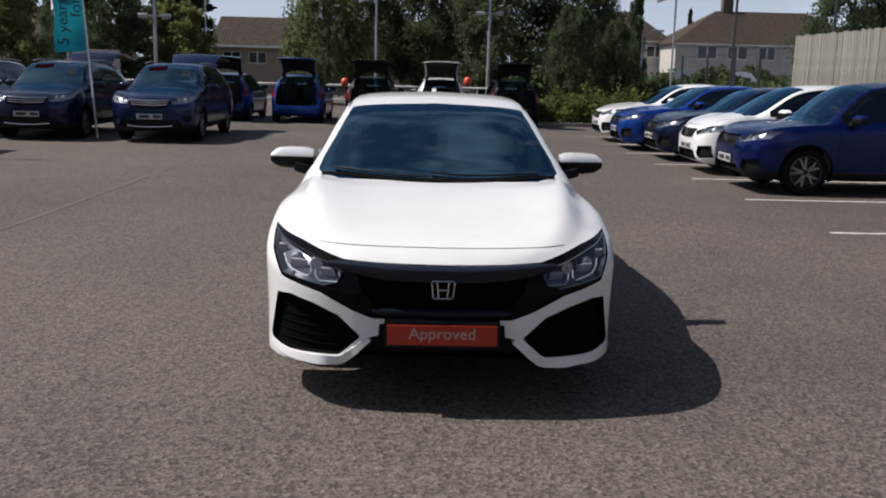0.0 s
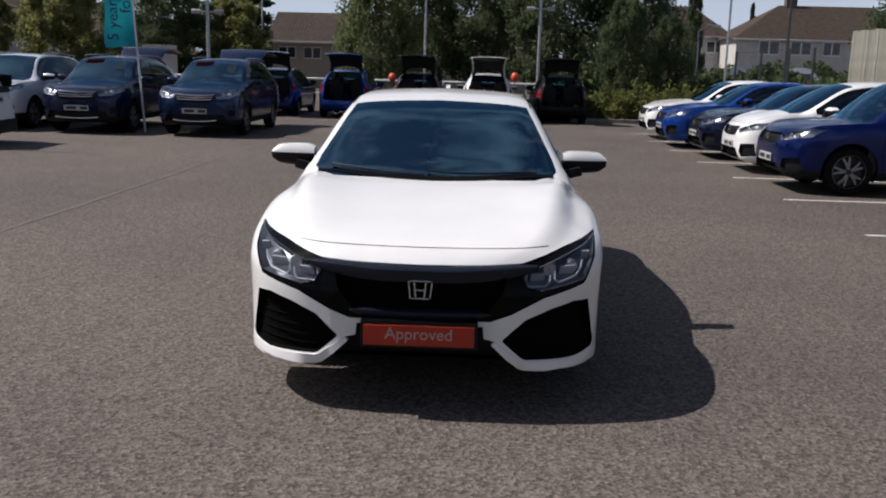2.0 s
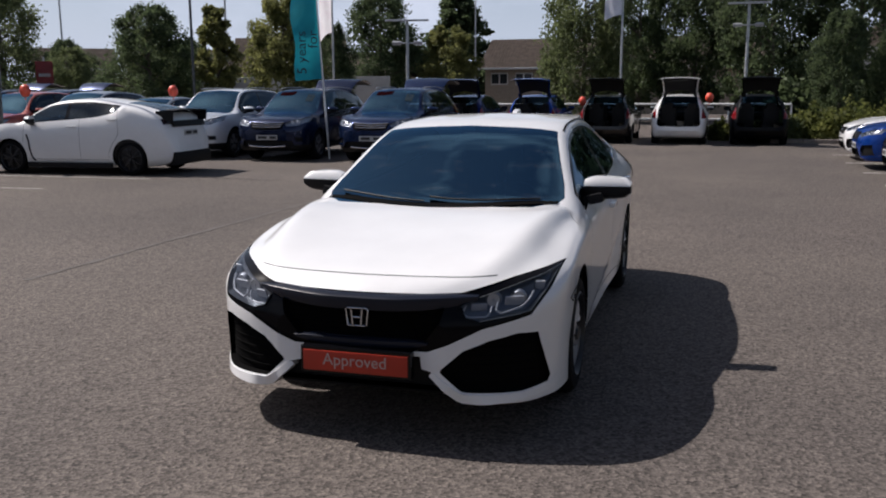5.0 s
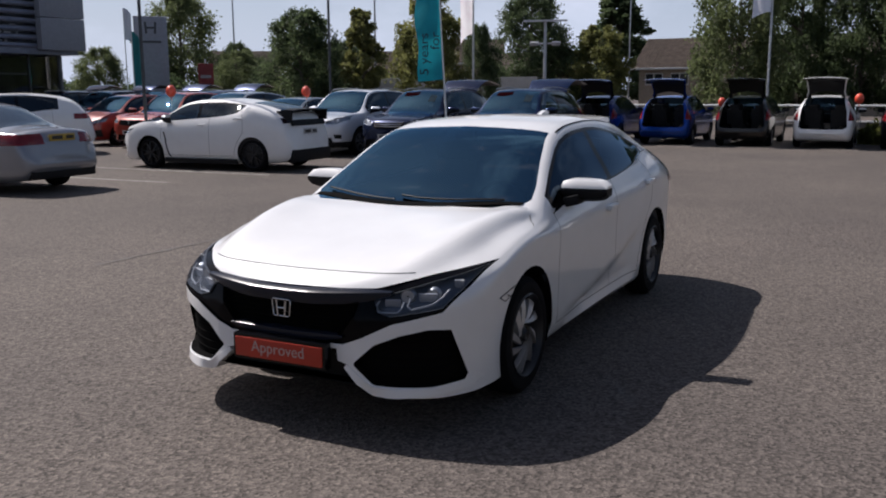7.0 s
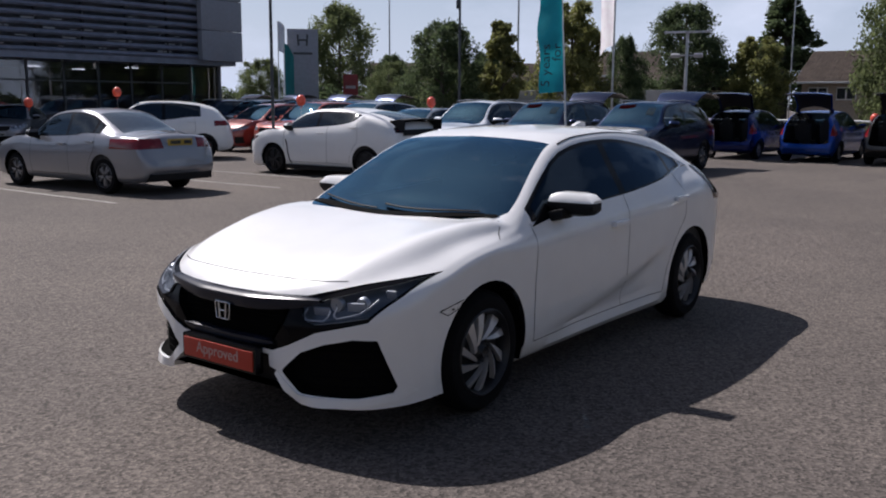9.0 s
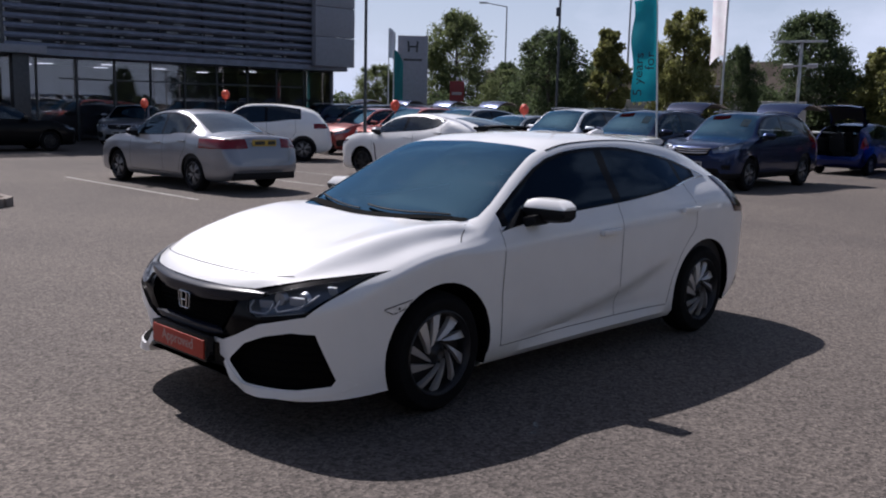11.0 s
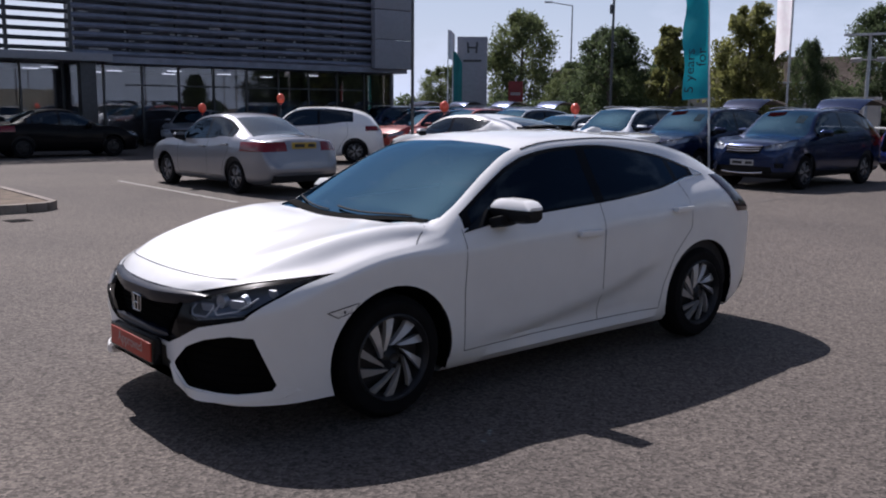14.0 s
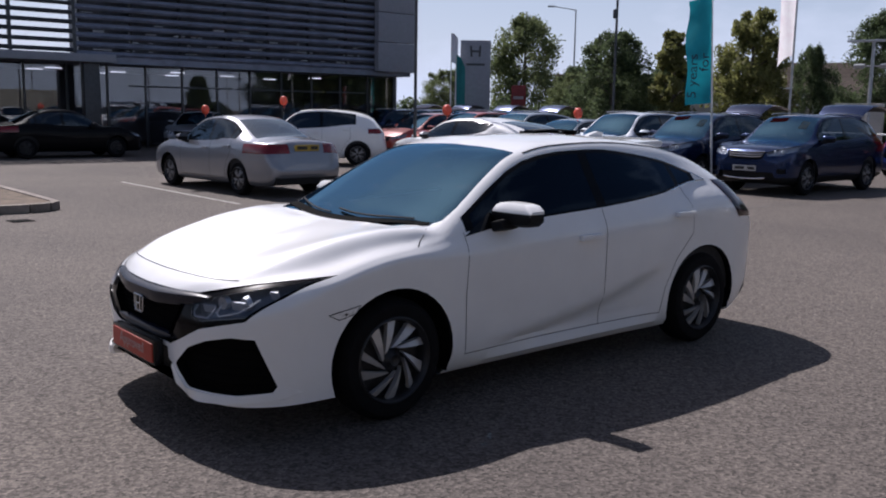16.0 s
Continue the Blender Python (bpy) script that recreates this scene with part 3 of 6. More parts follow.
def build_car(name, s, body_paint, label, category, at, group="", style="twin", roof=None, front=None, tailgate_open=0.0, rear_plate=M_PLATE_Y, front_plate=True, sticker=False, fine=False, tail_lamp=None,
              grid=None, tint=None, spoiler=False, trim_low=False, seats=True):
    root = group_thing(name, label, category, group, at)
    L, W, fo, wb, y0 = s["L"], s["W"], s["fo"], s["wb"], s["y0"]
    rear = y0 + L
    bm = shell(s, **(grid or dict(ny=(9, 26, 8), sub=(1, 2, 2, 2, 2, 2, 2, 2, 2))))
    tree = mathutils_bvh(bm)
    tag = bm.faces.layers.int.new("tag")
    T = dict(body=0, gone=-1, dlo=1, window=2, windscreen=3, rear_window=4, bonnet=5, front_door=6, rear_door=7, grille=8, headlight=9, intake=10, tail_light=11, tailgate=12, vent=13, skirt=14, lower=15, fascia=16)
    # wheel openings
    ra = s["r"] + s.get("arch", 0.045)
    for side in (1, -1):
        for y in (fo, fo + wb):
            circle = [(y + ra * s.get("arch_wide", 1.0) * math.cos(a), s["r"] + 0.01 + ra * math.sin(a)) for a in [2 * math.pi * q / 36 for q in range(36)]]
            imprint(bm, tag, T["gone"], circle, "x", lambda c, n, sd=side: c.x * sd > 0.42)
    bmesh.ops.delete(bm, geom=[f for f in bm.faces if f[tag] == -1], context="FACES")
    # side windows
    d0, d1 = s["dlo"]
    cant = (lambda y: float(s["cant"](y))) if "cant" in s else (lambda y: 0.030)
    lo_y = [d0 + (d1 - d0) * q / 16 for q in range(17)]
    lo = [(y, float(s["belt"](y)) + 0.012) for y in lo_y]
    up = [(y, s["rail"](y) - cant(y)) for y in lo_y]
    keep = [q for q in range(17) if up[q][1] > lo[q][1] + 0.012]
    outline = [lo[q] for q in keep] + [up[q] for q in keep[::-1]]
    p1, p2 = s["pillars"]

    def pane(a, b, e=0.022):
        ys = [y for y in np.linspace(a, b, 9)]
        low_ = [(float(y), float(s["belt"](y)) + 0.012 + e * 0.55) for y in ys]
        top_ = [(float(y), s["rail"](y) - cant(y) - e) for y in ys]
        ok = [q for q in range(9) if top_[q][1] > low_[q][1] + 0.015]
        return [low_[q] for q in ok] + [top_[q] for q in ok[::-1]]

    panes = [pane(lo_y[keep[0]] + 0.06, p1 - 0.03), pane(p1 + 0.05, p2 - 0.02), pane(p2 + 0.03, lo_y[keep[-1]] - 0.05)]
    for side in (1, -1):
        imprint(bm, tag, 1 if side > 0 else 2, outline, "x", side_test(side))
        for q, poly in enumerate(panes):
            if len(poly) > 3:
                imprint(bm, tag, 20 + q + (0 if side > 0 else 5), poly, "x", side_test(side), over=(1, 2))
    # windscreen, rear window, bonnet
    c0, c1 = s["cowl"] - 0.02, s["roof0"] + s.get("ws_back", 0.02)
    ys = np.linspace(c0 + 0.02, c1, 9)
    ws = [(float(s["xr"](y)) - s.get("ws_edge", 0.035) if y > s["cowl"] + 0.16 else float(s["xr"](s["cowl"] + 0.16)) * (0.80 + 0.20 * (y - c0) / (s["cowl"] + 0.16 - c0)) - 0.03, float(y)) for y in ys]
    imprint(bm, tag, T["windscreen"], ws + [(-x, y) for x, y in ws[::-1]], "z", lambda c, n: n.z > 0.1 and c.z > 0.7)
    bon = s.get("bonnet")
    if bon:
        imprint(bm, tag, T["bonnet"], bon + [(-x, y) for x, y in bon[::-1]], "z", lambda c, n: n.z > 0.25 and c.z > 0.6, over=(0,))
    rw = s.get("rear_window")
    if rw:
        imprint(bm, tag, T["rear_window"], rw + [(-x, z) for x, z in rw[::-1]], s.get("rw_axis", "y"), (lambda c, n: n.y > 0.1 and c.y > s["roof1"] - 0.3) if s.get("rw_axis", "y") == "y" else (lambda c, n: n.z > 0.1 and c.z > 0.8), over=(0,))
    # doors
    f0, f1, r1 = s["doors"]
    sill = s.get("sill", 0.30)
    arch_y = fo + wb - ra
    front_poly = [(f0 - 0.01, sill), (f0 - 0.02, 0.6)] + [(float(y), float(s["belt"](y)) + 0.012) for y in np.linspace(f0, f1, 7)] + [(f1, sill)]
    rear_poly = [(f1, sill)] + [(float(y), float(s["belt"](y)) + 0.012) for y in np.linspace(f1, r1, 6)] + [(r1 + 0.02, 0.80), (arch_y + 0.03, 0.62), (arch_y - 0.06, 0.45), (arch_y - 0.10, sill)]
    for side in (1, -1):
        imprint(bm, tag, 30 if side > 0 else 31, front_poly, "x", side_test(side), over=(0,))
        imprint(bm, tag, 32 if side > 0 else 33, rear_poly, "x", side_test(side), over=(0,))
    # front and rear faces
    is_front = lambda c, n: c.y < fo - 0.2 and n.y < -0.02
    is_rear = lambda c, n: c.y > fo + wb + 0.25 and n.y > 0.02
    for key, value, over in (("fascia", 16, (0,)), ("grille", 8, (0, 16)), ("intake", 10, (0, 16))):
        poly = s.get(key)
        if poly:
            imprint(bm, tag, value, poly + [(-x, z) for x, z in poly[::-1] if x > 1e-6], "y", is_front, over)
    for key, value, over in (("headlight", 40, (0, 16, 5)), ("vent", 42, (0,))):
        poly = s.get(key)
        if poly:
            imprint(bm, tag, value, poly, "y", lambda c, n: is_front(c, n) and c.x > 0, over)
            imprint(bm, tag, value + 1, [(-x, z) for x, z in poly[::-1]], "y", lambda c, n: is_front(c, n) and c.x < 0, over)
    tl = s.get("tail_light")
    if tl:
        imprint(bm, tag, 44, tl, "y", lambda c, n: is_rear(c, n) and c.x > 0, (0,))
        imprint(bm, tag, 45, [(-x, z) for x, z in tl[::-1]], "y", lambda c, n: is_rear(c, n) and c.x < 0, (0,))
    if s.get("valance"):
        for sd in (1, -1):
            imprint(bm, tag, 14, s["valance"], "x", lambda c, n, sd=sd: c.x * sd > 0.1, (0,))
    gate = s.get("tailgate")
    if gate:
        imprint(bm, tag, 12, gate + [(-x, z) for x, z in gate[::-1]], "y", lambda c, n: c.y > s["roof1"] - 0.02 and n.y > 0.05, (0, 4))
    if trim_low:
        for side in (1, -1):
            imprint(bm, tag, 14, [(0.15 + y0, 0.1), (0.15 + y0, sill - 0.02), (rear - 0.15, sill - 0.02), (rear - 0.15, 0.1)], "x", lambda c, n, sd=side: c.x * sd > 0.3, (0,))
        imprint(bm, tag, 14, [(-W, 0.1), (-W, sill - 0.02), (W, sill - 0.02), (W, 0.1)], "y", lambda c, n: True, (0,))

    def take(value, pname, material, recess=None, label_="", parent=root):
        b = lift(bm, tag, value, recess)
        return part(pname, b, material, parent, label_) if b else None

    take(0, "body", body_paint)
    take(14, "sill_trim", M_TRIM)
    take(5, "bonnet", body_paint)
    take(16, "grille_surround", M_FASCIA if fine else M_GLOSSBLACK, (0, 0.012, 0))
    g = take(8, "grille", M_GAP if fine else M_TRIM, (0, 0.05, 0))
    take(10, "lower_intake", M_TRIM, (0, 0.07, 0))
    for v in (42, 43):
        take(v, "bumper_vent", M_GAP if fine else M_TRIM, (0, 0.055, 0))
    doors = {v: take(v, n, body_paint) for v, n in ((30, "front_door"), (31, "front_door"), (32, "rear_door"), (33, "rear_door"))}
    for side, add in ((1, 0), (-1, 5)):
        take(20 + add, "side_window", tint or M_GLASS)
        take(21 + add, "side_window", tint or M_TINT)
        take(22 + add, "quarter_window", tint or M_TINT)
    take(1, "window_surround", M_FASCIA if fine else M_GLOSSBLACK)
    take(2, "window_surround", M_FASCIA if fine else M_GLOSSBLACK)
    take(3, "windscreen", M_SCREEN)
    lamps = []
    for v, side in ((40, 1), (41, -1)):
        h = take(v, "headlight", M_SMOKE if fine else M_CLEAR)
        if h:
            lamps.append((h, side))
            back = lift(bm, tag, v, (-0.02 * side, 0.06, 0.0))
            part("lamp_bowl", back, M_BOWL if fine else M_BRIGHTBOWL, h)
    for v in (44, 45):
        take(v, "tail_light", tail_lamp or (M_DARKLAMP if fine else M_REDLAMP))
    if gate and tailgate_open:
        lid = lift(bm, tag, 12)
        pane_ = lift(bm, tag, 4)
        hz, hy = max(v.co.z for v in lid.verts), min(v.co.y for v in lid.verts)
        turn = Matrix.Translation((0, hy, hz)) @ Matrix.Rotation(radians(tailgate_open), 4, "X") @ Matrix.Translation((0, -hy, -hz))
        lid.transform(turn)
        o = part("tailgate", lid, body_paint, root, "tailgate swung up open")
        if pane_:
            pane_.transform(turn)
            part("rear_window", pane_, M_TINT, o)
        inner = lift(bm, tag, 12)
        inner.normal_update()
        for v in inner.verts:
            v.co -= v.normal * 0.035
            v.co.x *= 0.93
        inner.transform(turn)
        part("tailgate_lining", inner, M_TRIM, o)
    else:
        take(12, "tailgate", body_paint)
        take(4, "rear_window", M_TINT if fine else M_REARGLASS)
    # dark cabin lining and seats
    part("cabin_lining", shell(s, ny=(4, 16, 5), sub=(1, 1, 1, 1, 1, 1, 1, 1, 1), inset=0.045, upto=5, y_from=s["cowl"], y_to=rear - 0.12), M_INTERIOR, root)
    if seats:
        floor_z = 0.42
        for y, n in ((s["cowl"] + 1.05, 2), (s["cowl"] + 1.85, 2)):
            for x in (-0.36, 0.36):
                sb = box((0.48, 0.50, 0.18), (x, y, floor_z + 0.10), 0.05)
                box((0.46, 0.14, 0.56), (x, y + 0.30, floor_z + 0.42), 0.05, (-14, 0, 0), bm=sb)
                box((0.26, 0.10, 0.17), (x, y + 0.40, floor_z + 0.74), 0.04, (-8, 0, 0), bm=sb)
                part("seat", sb, M_INTERIOR, root)
        db = box((2 * W * 0.80, 0.34, 0.16), (0, s["cowl"] + 0.34, s["belt"](s["cowl"] + 0.3) - 0.13), 0.05)
        part("dashboard", db, M_INTERIOR, root)
        rim_ = bmesh.new()
        ring = []
        for k in range(24):
            a = 2 * math.pi * k / 24
            ring.append([(0.36 + (0.18 + 0.016 * math.cos(b)) * math.cos(a), 0.016 * math.sin(b), (0.18 + 0.016 * math.cos(b)) * math.sin(a)) for b in (0, 1.26, 2.51, 3.77, 5.03)])
        vs = [[rim_.verts.new(p) for p in r_] for r_ in ring]
        for k in range(24):
            for m in range(5):
                rim_.faces.new((vs[k][m], vs[k][(m + 1) % 5], vs[(k + 1) % 24][(m + 1) % 5], vs[(k + 1) % 24][m]))
        sw = part("steering_wheel", rim_, M_TRIM, root)
        sw.matrix_basis = pose(0, s["cowl"] + 0.62, float(s["belt"](s["cowl"] + 0.5)) - 0.06, -22, 0, 0)
    # wheel housings, wheels
    for y in (fo, fo + wb):
        for side in (1, -1):
            hb = bmesh.new()
            rows = []
            for q in range(19):
                a = math.pi * (-0.12 + 1.24 * q / 18)
                yy, zz = y + ra * s.get("arch_wide", 1.0) * math.cos(a), s["r"] + 0.01 + ra * math.sin(a)
                rows.append([hb.verts.new((side * x, yy, zz)) for x in (0.42, W - 0.05)])
            mid = hb.verts.new((side * 0.42, y, s["r"]))
            for p, q in zip(rows, rows[1:]):
                hb.faces.new((p[0], q[0], q[1], p[1]))
                hb.faces.new((p[0], q[0], mid))
            part("wheel_housing", hb, M_GAP, root)
    add_wheels(root, s, style)
    # panel gaps
    def gap(pts, axis, side):
        g = ribbon(tree, pts, axis, side, 0.0042 if fine else 0.006)
        if len(g.faces):
            part("panel_gap", g, M_GAP, root)

    for side in (1, -1):
        gap(front_poly[:3], "x", side)
        gap([front_poly[0], front_poly[-1]] + [rear_poly[-1]], "x", side)
        gap([front_poly[-1], front_poly[-2]], "x", side)
        gap(rear_poly[6:], "x", side)
    if bon:
        if fine:
            gap([(-0.60 + 0.0333 * k, 0.768 + 0.006 * abs(-1 + k / 18) ** 2) for k in range(37)], "y", -1)
        else:
            gap([(-x, y) for x, y in bon[::-1]] + bon[1:], "z", 1)
    if gate and not tailgate_open:
        gap(gate, "y", 1)
        gap([(-x, z) for x, z in gate], "y", 1)
    # door handles and mirrors
    for side in (1, -1):
        for y, key in ((f1 - 0.16, 30), (r1 - 0.10, 32)):
            z = float(s["belt"](y)) - s.get("handle_drop", 0.13)
            p, no, _, _ = tree.ray_cast(Vector((9 * side, y, z)), Vector((-side, 0, 0)))
            if p is not None:
                hb = box((0.040, 0.205, 0.036), (p.x + 0.020 * side, y, z), 0.014)
                part("door_handle", hb, body_paint, doors.get(key if side > 0 else key + 1) or root)
        my = s.get("mirror_y", s["cowl"] + 0.50)
        mz = float(s["belt"](my)) + s.get("mirror_up", 0.07)
        mx = s.get("mirror_x", 0.98 * W)
        m = bmesh.new()
        prof = pchip([(0, 0.052), (0.2, 0.070), (0.6, 0.068), (0.88, 0.058), (0.97, 0.045), (1, 0.030)])
        rows = []
        mw = s.get("mirror_w", 0.22)
        for q in range(9):
            t = q / 8
            hh = float(prof(t))
            x = mx - s.get("mirror_in", 0.04) + mw * t
            back = 0.055 + 0.035 * t
            rows.append([m.verts.new((side * x, my + dy, mz + dz)) for dy, dz in
                         ((back + 0.0, hh), (-0.03 + 0.4 * back, hh * 0.98), (-0.07 + 0.6 * back, hh * 0.55), (-0.085 + 0.7 * back, -0.1 * hh), (-0.06 + 0.6 * back, -0.75 * hh), (0.0 + 0.5 * back, -hh), (back, -hh))])
        for p, q in zip(rows, rows[1:]):
            for k in range(7):
                m.faces.new((p[k], p[(k + 1) % 7], q[(k + 1) % 7], q[k]))
        m.faces.new(rows[0])
        m.faces.new(rows[-1])
        bmesh.ops.recalc_face_normals(m, faces=m.faces)
        mt = m.faces.layers.int.new("tag")
        if s.get("mirror_split", True):
            imprint(m, mt, 2, [(my - 0.3, mz - 0.3), (my - 0.3, mz + 0.014), (my + 0.3, mz + 0.014), (my + 0.3, mz - 0.3)], "x", lambda c, n: True)
        cap = part("door_mirror", lift(m, mt, 0), body_paint, root)
        under = lift(m, mt, 2)
        if under:
            part("mirror_base", under, M_TRIM, cap)
        foot = box((0.20, 0.13, 0.06), (side * (mx - 0.05), my - 0.01, mz - 0.072), 0.02, (0, side * -14, 0))
        part("mirror_foot", foot, M_TRIM, cap)
    # lamps, badge, plates
    for h, side in lamps:
        poly = s["headlight"]
        for q, (fx, rr) in enumerate(((0.34, 0.040), (0.62, 0.038))):
            xs = [p[0] for p in poly]
            cx = min(xs) + (max(xs) - min(xs)) * fx
            zs_ = [p[1] for p in poly]
            cz = 0.5 * (min(zs_) + max(zs_)) - 0.01 - 0.018 * (0.6 - fx)
            p, no, _, _ = tree.ray_cast(Vector((cx * side, -9, cz)), Vector((0, 1, 0)))
            if p is not None:
                pb = lathe([(0.0, 0.004), (0.002, rr * 0.75), (-0.012, rr * 0.95), (-0.02, rr)], 20)
                pb.transform(pose(p.x, p.y + 0.045, p.z, 0, 0, -90 + side * 14))
                part("lamp_projector", pb, M_LAMP, h)
    if s.get("badge"):
        bz, by = s["badge"]
        badge = part("badge", sweep([(-0.060, 0, 0.040), (-0.052, 0, 0.046), (0.052, 0, 0.046), (0.060, 0, 0.040), (0.051, 0, -0.042), (0.045, 0, -0.046), (-0.045, 0, -0.046), (-0.051, 0, -0.042)], 0.0050, 8, True), M_EMBLEM, root, "chrome emblem frame")
        badge.matrix_basis = pose(0, by, bz) @ Matrix.Scale(0.9, 4)
        for a_, b_ in ((-0.030, -0.022), (0.030, 0.022)):
            part("badge_upright", tube((a_, -0.003, 0.040), (b_, -0.003, -0.040), 0.0062, seg=8), M_EMBLEM, badge)
        part("badge_crossbar", tube((-0.024, -0.003, 0.0), (0.024, -0.003, 0.0), 0.0052, seg=8), M_EMBLEM, badge)
    if front_plate:
        p, no, _, _ = tree.ray_cast(Vector((0, -9, s.get("plate_z", 0.47))), Vector((0, 1, 0)))
        plate(root, (0, p.y - 0.014, s.get("plate_z", 0.47)), 0, M_PLATE_W)
    if rear_plate:
        rz_ = s.get("rear_plate_z", 0.80)
        p, no, _, _ = tree.ray_cast(Vector((0, 9, rz_)), Vector((0, -1, 0)))
        if p is not None and not (tailgate_open and s.get("plate_on_gate", False)):
            plate(root, (0, p.y + 0.014, rz_), 180, rear_plate)
    if sticker:
        sb = bmesh.new()
        for q in range(6):
            a, b = q / 6, (q + 1) / 6
            yy = c1 - 0.10
            quad = []
            for u, v in ((a, 0.03 * math.sin(a * 3.14)), (b, 0.03 * math.sin(b * 3.14))):
                for dv in (0, -0.085):
                    yq = yy + dv * 1.6 - v
                    p, no, _, _ = tree.ray_cast(Vector((-0.10 - 0.40 * u + 0.05, yq, 5)), Vector((0, 0, -1)))
                    quad.append(sb.verts.new(p + Vector((0, -0.003, 0.006))))
            sb.faces.new((quad[0], quad[1], quad[3], quad[2]))
        part("windscreen_banner", sb, M_BANNER, root, "red curved sales sticker")
        pb = bmesh.new()
        quad = []
        for x, dy in ((0.30, -0.22), (0.48, -0.22), (0.48, -0.42), (0.30, -0.42)):
            p, no, _, _ = tree.ray_cast(Vector((x, c1 + dy, 5)), Vector((0, 0, -1)))
            quad.append(pb.verts.new(p + Vector((0, -0.003, 0.006))))
        pb.faces.new(quad)
        part("price_sheet", pb, M_SHEET, root, "white paper price sheet")
    bm.free()
    return root, tree


def mathutils_bvh(bm):
    return BVHTree.FromBMesh(bm)


def face(s, nose, W, sedan=False):
    """Openings, lamps and lids of an ordinary car's two ends, scaled to its nose height and width."""
    n = nose
    s["grille"] = [(0, n - 0.05), (0.47 * W, n - 0.04), (0.43 * W, n - 0.16), (0.34 * W, n - 0.20), (0, n - 0.21)]
    s["headlight"] = [(0.47 * W, n - 0.08), (0.80 * W, n + 0.02), (0.95 * W, n + 0.04), (0.94 * W, n - 0.07), (0.56 * W, n - 0.15)]
    s["intake"] = [(0, 0.40), (0.50 * W, 0.40), (0.60 * W, 0.24), (0, 0.22)]
    s["vent"] = [(0.66 * W, 0.48), (0.89 * W, 0.50), (0.90 * W, 0.30), (0.68 * W, 0.27), (0.62 * W, 0.36)]
    s["bonnet"] = [(0, 0.10), (0.40 * W, 0.13), (0.62 * W, 0.22), (0.80 * W, 0.5), (0.83 * W, 0.8), (0.80 * W, s["cowl"] + 0.1)]
    s["badge"] = (n - 0.11, -0.005)
    s["plate_z"] = 0.46
    return s


def crv_spec():
    s = base_spec(4.57, 1.65, 0.91, 0.93, 2.62, 1.02, 1.08, 1.85, 3.7, [(4.25, 1.36), (4.42, 1.10), (4.52, 0.85), (4.57, 0.6)], nose=0.93, r=0.35, rim=0.225, belt0=1.06, belt1=1.18, low=0.24)
    face(s, 0.93, 0.91)
    s["plate_z"], s["sill"] = 0.55, 0.40
    s["headlight"] = [(0.42, 0.87), (0.62, 0.95), (0.86, 1.0), (0.87, 0.90), (0.72, 0.82), (0.48, 0.80)]
    s["intake"], s["vent"] = [(0, 0.48), (0.6, 0.48), (0.66, 0.34), (0, 0.32)], [(0.66, 0.56), (0.80, 0.56), (0.80, 0.46), (0.68, 0.46)]
    s["tail_light"] = [(0.72, 0.85), (0.90, 0.85), (0.86, 1.30), (0.76, 1.30)]
    s["tailgate"] = [(0, 1.56), (0.52, 1.55), (0.66, 1.10), (0.70, 0.62), (0, 0.60)]
    s["rear_window"] = [(0, 1.52), (0.48, 1.51), (0.58, 1.16), (0, 1.14)]
    return s


def hrv_spec():
    s = base_spec(4.30, 1.60, 0.89, 0.86, 2.61, 0.98, 1.02, 1.80, 3.3, [(3.8, 1.42), (4.1, 1.12), (4.24, 0.9), (4.30, 0.6)], nose=0.86, r=0.335, rim=0.225, belt0=1.0, belt1=1.16, low=0.21)
    face(s, 0.86, 0.89)
    s["sill"] = 0.36
    s["tail_light"] = [(0.52, 0.95), (0.88, 0.92), (0.86, 1.06), (0.55, 1.08)]
    s["tailgate"] = [(0, 1.48), (0.50, 1.46), (0.64, 1.08), (0.66, 0.66), (0, 0.64)]
    s["rear_window"] = [(0, 1.45), (0.46, 1.43), (0.56, 1.13), (0, 1.11)]
    return s


def jazz_spec():
    s = base_spec(4.0, 1.53, 0.845, 0.80, 2.52, 0.80, 1.02, 1.75, 3.2, [(3.70, 1.33), (3.88, 1.0), (3.96, 0.75), (4.0, 0.55)], nose=0.80, r=0.30, rim=0.195, belt0=0.98, belt1=1.07, low=0.18)
    face(s, 0.80, 0.845)
    s["tail_light"] = [(0.66, 0.80), (0.83, 0.80), (0.80, 1.16), (0.68, 1.16)]
    s["tailgate"] = [(0, 1.46), (0.50, 1.45), (0.60, 1.08), (0.64, 0.62), (0.55, 0.56), (0, 0.55)]
    s["rear_window"] = [(0, 1.41), (0.44, 1.40), (0.52, 1.08), (0, 1.06)]
    s["rear_plate_z"], s["plate_on_gate"] = 0.70, True
    return s


def civic_spec():
    s = base_spec(4.4, 1.45, 0.89, 0.90, 2.66, 1.08, 0.97, 1.95, 3.2, [(3.9, 1.22), (4.2, 1.05), (4.33, 0.85), (4.40, 0.6)], nose=0.78, r=0.325, rim=0.22, belt0=0.95, belt1=1.08, low=0.17)
    face(s, 0.78, 0.89)
    s["tail_light"] = [(0.50, 0.92), (0.88, 0.90), (0.86, 1.03), (0.55, 1.03)]
    s["rear_window"], s["rw_axis"] = [(0.50, 3.35), (0.48, 4.05)], "z"
    return s


